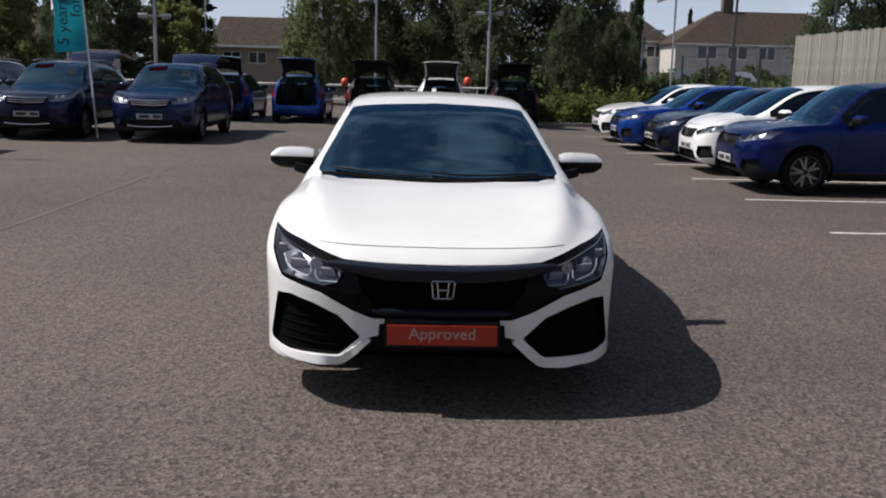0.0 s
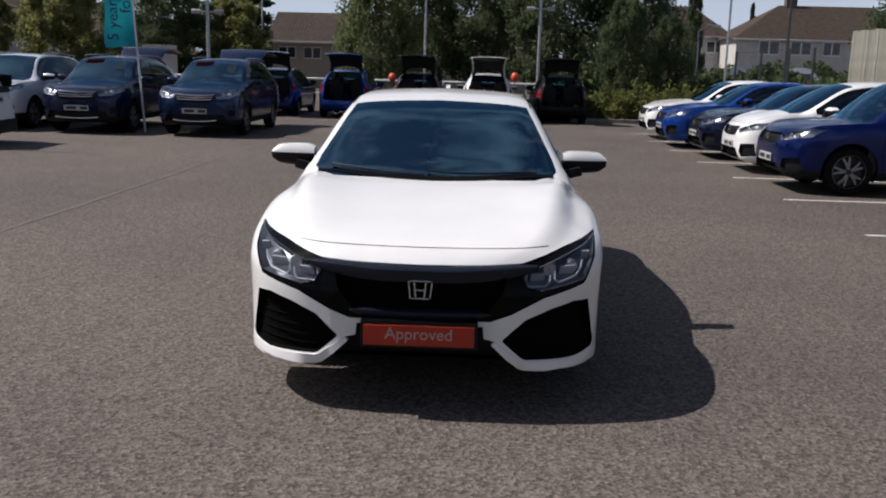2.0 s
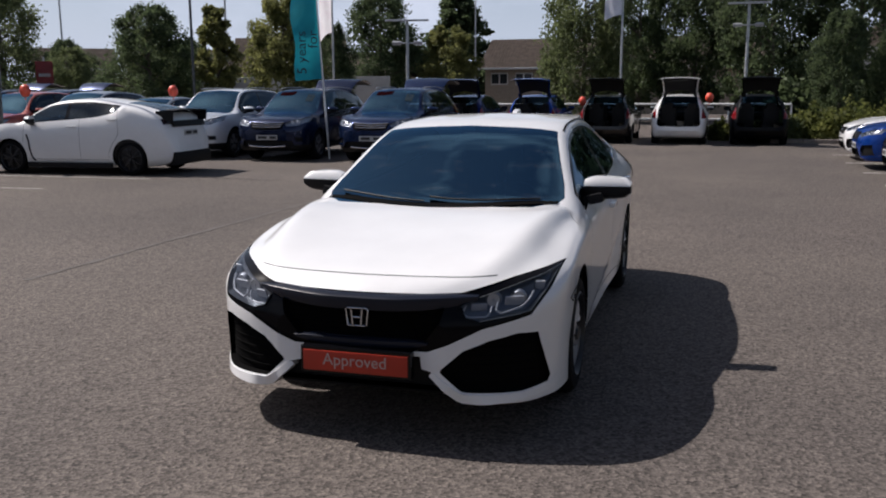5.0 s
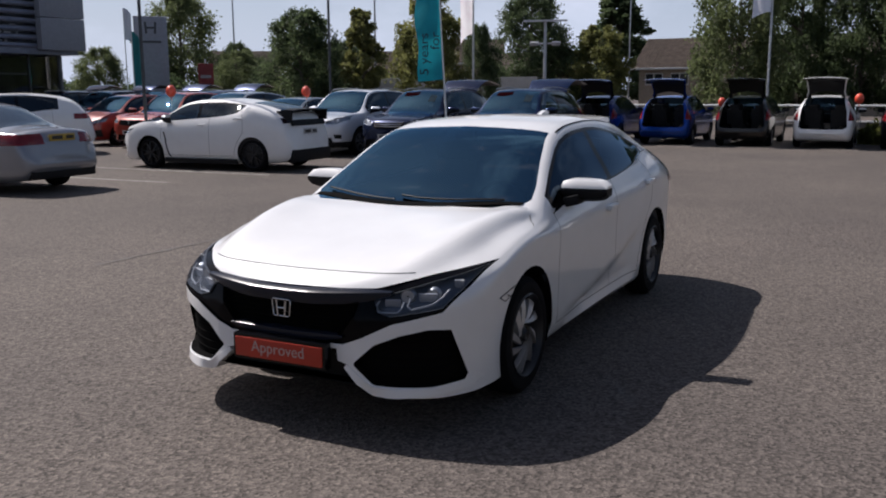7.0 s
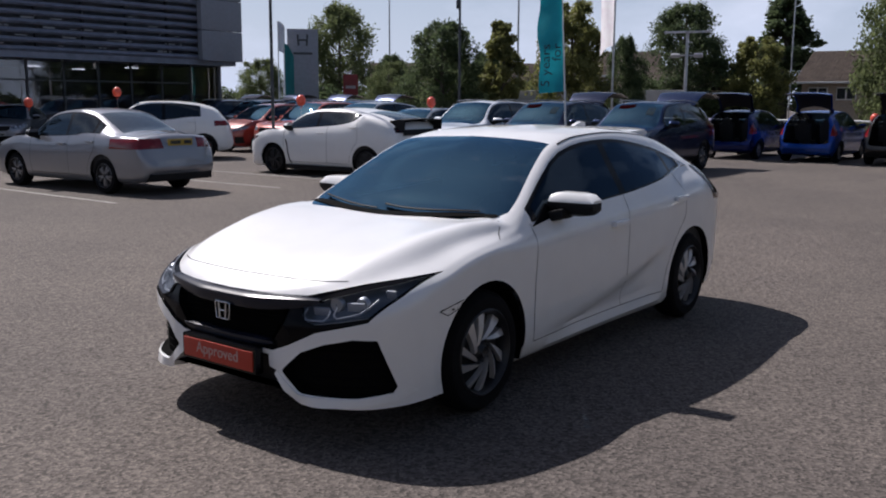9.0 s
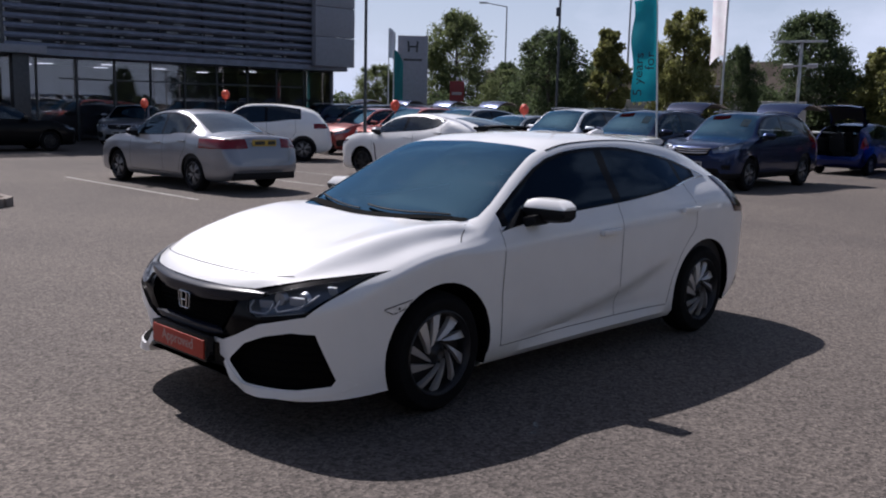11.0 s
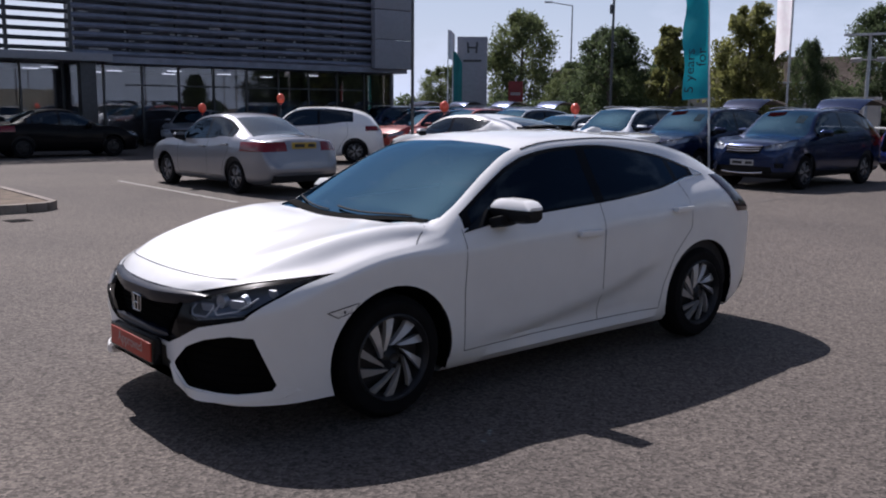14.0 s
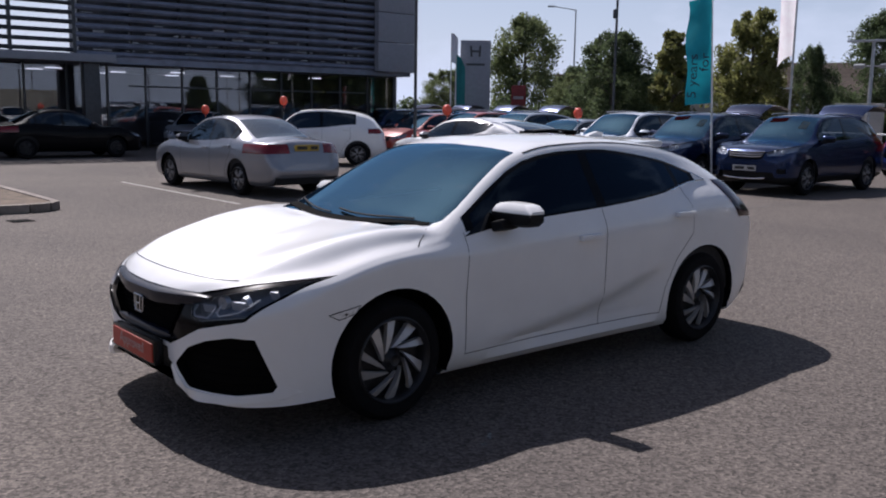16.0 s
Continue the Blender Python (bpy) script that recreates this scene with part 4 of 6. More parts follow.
def racer_spec():
    s = base_spec(4.39, 1.47, 0.93, 0.92, 2.60, 0.92, 1.02, 1.78, 3.15, [(3.55, 1.375), (3.90, 1.29), (4.20, 1.14), (4.32, 0.88), (4.39, 0.55)], nose=0.80, r=0.33, rim=0.25, belt0=0.98, belt1=1.16, low=0.16)
    face(s, 0.80, 0.93)
    s["arch"] = 0.03
    s["dlo"], s["pillars"] = (1.14, 3.42), (2.16, 3.12)
    s["belt"] = pchip([(0, 0.65), (0.1, 0.73), (0.37, 0.88), (0.92, 0.99), (1.2, 0.99), (2.2, 1.05), (2.8, 1.10), (3.15, 1.17), (3.42, 1.30), (3.75, 1.22), (4.2, 1.02), (4.39, 0.47)])
    s["tail_light"] = [(0.52, 0.98), (0.78, 0.97), (0.76, 1.08), (0.55, 1.09)]
    s["rear_window"], s["rw_axis"] = [(0.52, 3.32), (0.50, 4.12)], "z"
    s["rear_plate_z"] = 0.80
    return s


def sedan_spec():
    s = base_spec(4.66, 1.465, 0.88, 0.93, 2.68, 1.15, 0.98, 2.0, 3.05, [(3.55, 1.22), (3.90, 1.07), (4.15, 1.05), (4.50, 1.03), (4.58, 0.95), (4.66, 0.6)], nose=0.74, r=0.315, rim=0.21, belt0=0.94, belt1=1.02, low=0.19, sedan=True)
    face(s, 0.74, 0.88)
    s["dlo"] = (1.35, 3.50)
    s["pillars"] = (2.52, 3.30)
    s["tail_light"] = [(0.36, 0.80), (0.88, 0.785), (0.88, 0.955), (0.38, 0.97)]
    s["rear_window"], s["rw_axis"] = [(0.50, 3.12), (0.58, 3.86)], "z"
    s["rear_plate_z"] = 0.895
    return s


def hero_spec():
    y0, L = -0.06, 4.51
    s = dict(L=L, H=1.445, W=0.905, fo=0.90, wb=2.697, r=0.322, rim=0.226, y0=y0, cowl=1.10, roof0=2.02, roof1=3.3, track=0.885, arch=0.046, arch_wide=1.075)
    s["top"] = pchip([(-0.06, 0.68), (-0.02, 0.715), (0.03, 0.75), (0.08, 0.775), (0.25, 0.82), (0.6, 0.888), (0.95, 0.945), (1.10, 0.965), (1.35, 1.085), (2.02, 1.385), (2.3, 1.432), (2.75, 1.447), (3.3, 1.424), (3.8, 1.330), (4.15, 1.185), (4.27, 1.11),
                      (4.36, 0.95), (4.45, 0.62)])
    s["low"] = pchip([(-0.06, 0.27), (0.0, 0.212), (0.15, 0.202), (0.48, 0.204), (0.7, 0.170), (4.0, 0.175), (4.25, 0.27), (4.45, 0.40)])
    s["plan"] = pchip([(-0.06, 0.42), (-0.03, 0.56), (0.02, 0.675), (0.08, 0.755), (0.17, 0.825), (0.30, 0.884), (0.45, 0.905), (0.6, 0.910), (0.9, 0.908), (1.4, 0.892), (2.4, 0.888), (3.3, 0.905), (3.7, 0.905), (4.0, 0.892), (4.2, 0.855), (4.33, 0.79), (4.40, 0.71), (4.45, 0.60)])
    s["belt"] = pchip([(-0.06, 0.60), (0.0, 0.655), (0.1, 0.705), (0.3, 0.752), (0.56, 0.795), (0.70, 0.832), (0.86, 0.862), (1.05, 0.880), (1.2, 0.892), (1.42, 0.930), (2.0, 0.972), (2.55, 1.001), (3.13, 1.05), (3.72, 1.126), (3.94, 1.10), (4.2, 1.0), (4.45, 0.60)])
    s["xb"] = pchip([(-0.06, 0.80), (0.1, 0.87), (0.3, 0.915), (0.45, 0.945), (0.58, 0.955), (0.94, 0.955), (1.2, 0.938), (1.42, 0.930), (2.0, 0.932), (2.55, 0.932), (3.13, 0.905), (3.68, 0.825), (4.0, 0.84), (4.45, 0.85)])
    s["xr"] = pchip([(-0.06, 0.20), (0.1, 0.46), (0.3, 0.565), (0.6, 0.63), (1.0, 0.69), (1.30, 0.745), (1.7, 0.655), (2.02, 0.585), (2.4, 0.565), (2.8, 0.555), (3.3, 0.54), (3.9, 0.53), (4.2, 0.55), (4.45, 0.40)])
    drop = pchip([(-0.06, 0.02), (0.15, 0.008), (0.3, -0.012), (0.5, -0.026), (0.7, -0.034), (0.95, -0.027), (1.12, -0.006), (1.30, 0.080), (1.7, 0.062), (2.02, 0.04), (2.8, 0.036), (3.3, 0.042), (4.45, 0.05)])
    s["rail"] = lambda y: float(s["top"](y)) - float(drop(y))
    s.update(shoulder=pchip([(-0.06, 0.80), (0.3, 0.83), (0.55, 0.93), (0.95, 0.94), (1.2, 0.90), (1.5, 0.82), (4.45, 0.80)]), tuck=pchip([(-0.06, 0.975), (0.45, 0.985), (0.7, 0.93), (1.3, 0.90), (4.45, 0.92)]), waist=0.985, bulge=0.016, sill=0.275, handle_drop=0.145)
    s["cant"] = pchip([(1.4, 0.026), (2.0, 0.040), (2.68, 0.047), (3.03, 0.068), (3.34, 0.094), (3.80, 0.160)])
    s["doors"], s["dlo"], s["pillars"] = (1.40, 2.545, 3.42), (1.42, 3.80), (2.54, 3.40)
    s["mirror_y"], s["mirror_up"], s["mirror_x"], s["mirror_w"], s["mirror_in"] = 1.68, 0.075, 0.865, 0.275, 0.07
    s["fascia"] = [(0, 0.706), (0.30, 0.708), (0.47, 0.714), (0.68, 0.768), (0.862, 0.80), (0.840, 0.715), (0.775, 0.614), (0.576, 0.563), (0.429, 0.489), (0.329, 0.449), (0, 0.446)]
    s["grille"] = [(0, 0.655), (0.40, 0.652), (0.385, 0.59), (0.31, 0.492), (0.27, 0.478), (0, 0.476)]
    s["headlight"] = [(0.475, 0.660), (0.56, 0.698), (0.69, 0.738), (0.80, 0.768), (0.852, 0.788), (0.822, 0.708), (0.772, 0.632), (0.56, 0.596), (0.50, 0.612)]
    s["vent"] = [(0.800, 0.528), (0.725, 0.537), (0.61, 0.510), (0.492, 0.461), (0.392, 0.370), (0.388, 0.356), (0.478, 0.274), (0.498, 0.266), (0.74, 0.258), (0.835, 0.272), (0.845, 0.30)]
    s["intake"] = [(0, 0.425), (0.295, 0.425), (0.300, 0.368), (0.362, 0.352), (0.352, 0.336), (0.500, 0.200), (0.505, 0.14), (0, 0.14)]
    s["bonnet"] = [(0, 0.062), (0.25, 0.066), (0.44, 0.092), (0.56, 0.14), (0.69, 0.36), (0.80, 0.56), (0.815, 0.8), (0.79, 1.05), (0.755, 1.26)]
    s["rear_window"], s["rw_axis"] = [(0.47, 3.42), (0.45, 4.08)], "z"
    s["valance"] = [(4.10, 0.10), (4.16, 0.30), (4.30, 0.44), (4.45, 0.46), (4.45, 0.10)]
    s["ws_back"], s["ws_edge"] = 0.0, 0.017
    crease = pchip([(1.35, 0.27), (2.0, 0.34), (2.6, 0.44), (3.15, 0.60)])
    fade = pchip([(1.25, 0), (1.6, 1), (2.9, 1), (3.2, 0)])

    def scoop(x, y, z):
        if not 1.25 < y < 3.2 or x < 0.5 or z < 0.24:
            return x
        d = float(crease(y)) - z
        k = min(1, max(0, (d + 0.015) / 0.05)) * min(1, max(0, (z - 0.24) / 0.06))
        return x - 0.040 * k * float(fade(y))

    s["scoop"] = scoop
    s["hollow"] = pchip([(-0.06, 0.0), (0.25, 0.004), (0.45, 0.010), (0.7, 0.016), (1.0, 0.016), (1.2, 0.006), (1.42, 0.0), (4.45, 0.0)])
    s["badge"] = (0.598, -0.082)
    return s


# the white hatchback in the middle of the yard
hero, hero_tree = build_car("hatchback_car", hero_spec(), M_WHITE, "clean white five-door hatchback parked alone on the asphalt", "car", pose(-0.009, 0, 0), style="swirl", fine=True, front_plate=False, rear_plate=None,
                            grid=dict(ny=(22, 80, 16), sub=(2, 2, 6, 8, 6, 7, 7, 6, 6)), tint=M_HEROGLASS)


def place_car(kind, spec, colour, label, x, y, rz, size=(1, 1, 1), **kw):
    return build_car(kind, spec, colour, label, "car", pose(x, y, 0, 0, 0, rz) @ Matrix.Diagonal((*size, 1)), **kw)


# the row on the right, noses to the aisle
ROW_R = "cars in the bays by the fence"
place_car("crossover_car", hrv_spec(), M_DARKBLUE, "dark blue crossover with split-spoke alloy wheels", 4.45, 9.15, -90, group=ROW_R, rear_plate=None, trim_low=True)
place_car("hatchback_car", jazz_spec(), M_WHITE, "white small hatchback with black grille in a bay", 4.55, 11.5, -90, group=ROW_R, rear_plate=None)
place_car("hatchback_car", civic_spec(), M_NAVY, "navy hatchback low between two brighter cars", 4.5, 13.85, -90, group=ROW_R, rear_plate=None)
place_car("hatchback_car", civic_spec(), M_BLUE, "bright blue hatchback with clear headlights", 4.3, 16.2, -90, group=ROW_R, rear_plate=None)
place_car("hatchback_car", civic_spec(), M_WHITE, "white hatchback at the end of the bay row", 4.35, 18.6, -90, group=ROW_R, rear_plate=None)

# the row facing the yard
ROW_F = "cars in the front row with open tailgates"
suv, _ = place_car("suv_car", crv_spec(), M_SLATE, "dark slate blue SUV with chrome grille and red windscreen sticker", -5.65, 14.75, 0, group=ROW_F, tailgate_open=60, sticker=True, rear_plate=None, trim_low=True)
place_car("suv_car", crv_spec(), M_NAVY, "navy SUV with red windscreen sticker beside the flag", -8.15, 14.75, 0, group=ROW_F, tailgate_open=60, sticker=True, rear_plate=None, trim_low=True)
place_car("suv_car", crv_spec(), M_PALE, "pale silver SUV in the front row", -10.45, 14.9, 0, group=ROW_F, rear_plate=None, trim_low=True)
place_car("hatchback_car", civic_spec(), M_STEEL, "steel grey hatchback in the front row", -12.7, 15.2, 0, group=ROW_F, rear_plate=None)
place_car("crossover_car", hrv_spec(), M_STEEL, "grey blue crossover in the front row", -14.95, 15.6, 0, group=ROW_F, rear_plate=None)
place_car("crossover_car", hrv_spec(), M_ORANGE, "orange red crossover in the front row", -17.2, 15.6, 0, group=ROW_F, rear_plate=None)
place_car("hatchback_car", jazz_spec(), M_RED, "red small hatchback in the front row", -19.5, 15.8, 0, group=ROW_F, rear_plate=None)

for q, (x, y) in enumerate(((-19.75, 20.0), (-22.35, 20.0), (-25.0, 20.0), (-27.7, 20.0))):
    tagged(copy_thing(suv, pose(x, y, 0)), "dark SUV with its tailgate up in the row behind", "car", "cars in the second row with open tailgates")

# the far row, tails to the yard
ROW_B = "small cars in the far row with open boots"
# darker blue puts the shade on this car's tail into its paint
place_car("hatchback_car", jazz_spec(), M_DARKBLUE, "blue small hatchback with its boot open, painted darker for shade", -5.93, 26.9, 180, group=ROW_B, size=(0.95, 1, 0.93), tailgate_open=72, front_plate=False)
place_car("hatchback_car", jazz_spec(), M_BLUE, "bright blue small hatchback with its boot open", -3.73, 26.9, 180, group=ROW_B, size=(0.95, 1, 0.93), tailgate_open=72, front_plate=False)
place_car("hatchback_car", jazz_spec(), M_GREY, "dark grey small hatchback with its boot open", -1.53, 26.9, 180, group=ROW_B, size=(0.95, 1, 0.93), tailgate_open=72, front_plate=False)
place_car("hatchback_car", jazz_spec(), M_WHITE, "white small hatchback with its boot open", 0.57, 26.9, 180, group=ROW_B, size=(0.95, 1, 0.93), tailgate_open=72, front_plate=False)
place_car("hatchback_car", jazz_spec(), M_BLACK, "black small hatchback with its boot open", 2.77, 26.9, 180, group=ROW_B, size=(0.95, 1, 0.93), tailgate_open=72, front_plate=False)

# loose cars on the left
racer, racer_tree = place_car("hot_hatch_car", racer_spec(), M_WHITE, "white hot hatch with black wheels and rear wing", -12.75, 11.75, -86, style="black", rear_plate=M_PLATE_W, front_plate=False, tail_lamp=M_DARKLAMP)
sedan, _ = place_car("saloon_car", sedan_spec(), M_SILVER, "silver saloon car with red tail lamps", -14.28, 6.65, -87, front_plate=False)
part("rear_valance", box((1.34, 0.12, 0.15), (0, 4.565, 0.315), 0.03), M_TRIM, sedan)
place_car("crossover_car", hrv_spec(), M_WHITE, "white crossover parked beyond the silver saloon", -19.6, 10.7, -36, front_plate=False, rear_plate=None)
place_car("saloon_car", sedan_spec(), M_BLACK, "black saloon car by the showroom", -24.8, 9.7, 180, front_plate=False, style="black")
place_car("hatchback_car", civic_spec(), M_SILVER, "silver hatchback nosing out by the showroom", -26.6, 12.2, 50, rear_plate=None)

# ---- ground ----
bm = bmesh.new()
bmesh.ops.create_grid(bm, x_segments=8, y_segments=8, size=400)
thing("ground", bm, M_ASPHALT, "grey brown asphalt yard with coarse grit", "ground", kind="structure")


M_FAINT = mat("faded_line_paint", (0.34, 0.33, 0.30), 0.85, color2=(0.15, 0.14, 0.125), vary=0.2, scale=10)


def line(x0, y0, x1, y1, w=0.09, paint_=M_LINE):
    d = Vector((x1 - x0, y1 - y0, 0))
    n = Vector((-d.y, d.x, 0)).normalized() * w / 2
    bm = bmesh.new()
    k = max(2, int(d.length / 0.25))
    prev = None
    for q in range(k + 1):
        p = Vector((x0, y0, 0.004)) + d * q / k
        e = 1 + 0.08 * math.sin(q * 2.3)
        cur = (bm.verts.new(p + n * e), bm.verts.new(p - n * e))
        if prev:
            bm.faces.new((prev[0], cur[0], cur[1], prev[1]))
        prev = cur
    thing("bay_line", bm, paint_, "worn white painted bay line on the asphalt", "road marking", "bay lines", "structure")


for y in (5.235, 7.80, 10.2, 12.55, 14.9, 17.3, 19.7):
    line(4.3, y, 9.2, y)
line(-14.6, 5.33, -9.2, 5.28, 0.09, M_FAINT)
line(-19.0, 8.6, -9.2, 8.7, 0.09, M_FAINT)
line(-19, 10.4, -8.4, 10.6, 0.09, M_FAINT)


M_SEAM = mat("tar_joint", (0.086, 0.076, 0.069), 0.88, color2=(0.104, 0.092, 0.084), vary=0.3, scale=3)


def seam(x0, y0, x1, y1, w, seed):
    rs, bm, prev = random.Random(seed), bmesh.new(), None
    n = int(math.hypot(x1 - x0, y1 - y0) / 0.12)
    off = 0.0
    for q in range(n + 1):
        off = 0.9 * off + rs.uniform(-0.008, 0.008)
        k, d = q / n, w * rs.uniform(0.3, 1.0) / 2
        ux, uy = (y1 - y0) / math.hypot(x1 - x0, y1 - y0), -(x1 - x0) / math.hypot(x1 - x0, y1 - y0)
        x, y = x0 + (x1 - x0) * k + ux * off, y0 + (y1 - y0) * k + uy * off
        cur = (bm.verts.new((x + ux * d, y + uy * d, 0.004)), bm.verts.new((x - ux * d, y - uy * d, 0.004)))
        if prev:
            bm.faces.new((prev[0], cur[0], cur[1], prev[1]))
        prev = cur
    thing("asphalt_joint", bm, M_SEAM, "thin dark joint between two strips of asphalt", "road joint", "asphalt joints", "structure")


seam(-4.15, 2.5, -4.0, 14.2, 0.09, 1)


# ---- trees ----
def leaf_mat(name, a, b):
    m = mat(name, b, 0.55, color2=a, vary=0.25, scale=1.4)
    nt = m.node_tree
    b = nt.nodes["Principled BSDF"]
    b.inputs["Specular IOR Level"].default_value = 0.25
    tr, mx = nt.nodes.new("ShaderNodeBsdfTranslucent"), nt.nodes.new("ShaderNodeMixShader")
    mx.inputs["Fac"].default_value = 0.6
    nt.links.new(b.inputs["Base Color"].links[0].from_socket, tr.inputs["Color"])
    nt.links.new(b.outputs["BSDF"], mx.inputs[1])
    nt.links.new(tr.outputs["BSDF"], mx.inputs[2])
    nt.links.new(mx.outputs["Shader"], nt.nodes["Material Output"].inputs["Surface"])
    return m


M_LEAF = leaf_mat("leaf_green", (0.062, 0.082, 0.038), (0.172, 0.204, 0.088))
M_LEAF2 = leaf_mat("leaf_olive", (0.085, 0.098, 0.036), (0.240, 0.242, 0.085))
M_LEAF3 = leaf_mat("leaf_dark", (0.036, 0.055, 0.030), (0.114, 0.150, 0.068))
M_BARK = mat("bark", (0.09, 0.075, 0.06), 0.9, vary=0.4, scale=6, bump=0.6, bump_scale=20)


def tree(kind, h, w, material, seed, base=0.10, leaves=5200, leaf=0.125):
    """Tapered trunk, limbs that fork, and a crown of small leaves in clumps round the limbs' ends."""
    rng = np.random.default_rng(seed)
    root = group_thing("tree", "", "tree")
    tb = bmesh.new()
    tube((0, 0, -0.1), (0.1, 0.05, h * 0.55), 0.030 * h, 0.014 * h, 9, tb)
    tube((0.1, 0.05, h * 0.53), (0.05, 0.0, h * 0.92), 0.014 * h, 0.004 * h, 7, tb)
    clumps = []
    n = 96 if kind != "cone" else 90
    for k in range(n):
        a, t = rng.uniform(0, 2 * math.pi), base + (0.98 - base) * (k + rng.uniform(0, 1)) / n
        if kind == "cone":
            rad = w * (1.02 - t) * 0.60 + 0.1
        elif kind == "poplar":
            rad = w * 0.44 * math.sin(math.pi * min(1, (t - base) / (1 - base) * 0.86 + 0.10)) ** 0.7
        else:
            rad = w * 0.54 * math.sin(math.pi * min(1, (t - base) / (1 - base) * 0.76 + 0.18)) ** 0.75
        rad *= 1 + 0.22 * math.sin(3 * a + seed) * math.sin(9 * t + seed)
        rr = rad * rng.uniform(0.25, 1.0) ** 0.6
        tip = Vector((rr * math.cos(a), rr * math.sin(a), t * h))
        start = Vector((0.08, 0.04, max(0.1 * h, (t - 0.13) * h)))
        if k % 4 == 0:
            tube(start, tip, 0.0075 * h, 0.002 * h, 5, tb)
        clumps.append((tip, rng.uniform(0.65, 1.2) * (0.25 * max(rad, 0.15 * w) + 0.062 * w)))
    part("trunk", tb, M_BARK, root)
    per = leaves // len(clumps)
    V, F = [], []
    for c, r in clumps:
        d = rng.normal(size=(per, 3))
        d /= np.linalg.norm(d, axis=1)[:, None]
        lump = 0.75 + 0.35 * np.sin(d[:, :1] * 5 + seed) * np.cos(d[:, 1:2] * 4)
        p = np.array(c) + d * r * lump * rng.uniform(0.2, 1.22, (per, 1)) ** 0.7 * np.array([1, 1, 0.85])
        u, v = rng.normal(size=(per, 3)), rng.normal(size=(per, 3))
        u /= np.linalg.norm(u, axis=1)[:, None]
        v -= u * (u * v).sum(1)[:, None]
        v /= np.linalg.norm(v, axis=1)[:, None]
        sz = leaf * rng.uniform(0.55, 1.25, (per, 1))
        i0 = len(V)
        quad = np.stack([p - u * sz, p + v * sz * 0.55, p + u * sz, p - v * sz * 0.55], 1).reshape(-1, 3)
        V += quad.tolist()
        F += [(i0 + 4 * q, i0 + 4 * q + 1, i0 + 4 * q + 2, i0 + 4 * q + 3) for q in range(per)]
    me = bpy.data.meshes.new("crown")
    me.from_pydata(V, [], F)
    me.materials.append(material)
    crown = new("crown", me)
    crown.parent = root
    return root


KINDS = {
    "broad": (tree("broad", 9.0, 6.5, M_LEAF, 3, leaves=25000), "broad green leafy tree at the edge of the yard"),
    "olive": (tree("broad", 8.0, 5.0, M_LEAF2, 5, leaves=24000), "light olive green leafy tree at the edge of the yard"),
    "dark": (tree("broad", 10.0, 7.0, M_LEAF3, 8, leaves=34000), "dense dark green tree behind the cars"),
    "cone": (tree("cone", 9.0, 4.4, M_LEAF3, 11, 0.08, leaves=25000), "tall dark conifer behind the yard"),
    "slim": (tree("poplar", 7.5, 3.0, M_LEAF2, 14, 0.12, leaves=16000), "slim young tree with light leaves"),
}
used = set()


def plant(kind, x, y, h, turn=0, wide=1.0):
    src, label = KINDS[kind]
    base_h = {"broad": 9.0, "olive": 8.0, "dark": 10.0, "cone": 9.0, "slim": 7.5}[kind]
    k = h / base_h
    if kind in used:
        ob = copy_thing(src, Matrix.Identity(4))
    else:
        ob = src
        used.add(kind)
    tagged(ob, label, "tree", "trees round the yard")
    ob.matrix_basis = pose(x, y, 0, 0, 0, turn) @ Matrix.Diagonal((k * wide, k * wide, k, 1))
    return ob


TREES = [("broad", -4.4, 39.3, 7.4, 0, 0.72), ("dark", -2.1, 43.0, 8.6, 120, 0.62), ("dark", 0.5, 42.2, 9.2, 30, 0.62), ("dark", 3.9, 39.0, 8.4, 200, 0.78), ("dark", 7.6, 41.0, 8.2, 250, 0.85),
         ("dark", 5.6, 29.6, 4.1, 200, 0.66), ("dark", 7.3, 30.2, 3.6, 290, 0.62), ("cone", 15.4, 61.8, 9.8, 0, 0.36), ("dark", 26.6, 52.3, 10.4, 70, 0.75), ("dark", 32.0, 50.0, 9.6, 170, 0.9), ("cone", 29.6, 97.0, 9.0, 40, 0.4)]
TREES_WEST = [("slim", -17.2, 28.2, 4.85, 20, 0.92), ("dark", -20.2, 28.2, 4.9, 140, 0.98), ("olive", -16.5, 32.6, 5.85, 70, 0.84), ("dark", -15.2, 35.2, 4.5, 20, 0.55), ("dark", -17.9, 48.4, 7.2, 60, 0.92), ("olive", -13.7, 48.6, 5.2, 150, 1.0),
              ("cone", -21.6, 79.0, 10.8, 0, 1.9), ("broad", -47.9, 50.9, 9.1, 300, 0.88), ("broad", -37.2, 44.4, 4.2, 30, 1.0), ("dark", -41.5, 50.0, 5.0, 10, 1.0), ("broad", -44.5, 39.5, 4.4, 60, 1.0), ("dark", -25.0, 38.5, 4.2, 210, 1.0), ("broad", -22.6, 31.6, 4.3, 110, 0.8)]
for k, x, y, h, turn, wide in TREES + TREES_WEST:
    plant(k, x, y, h, turn, wide)


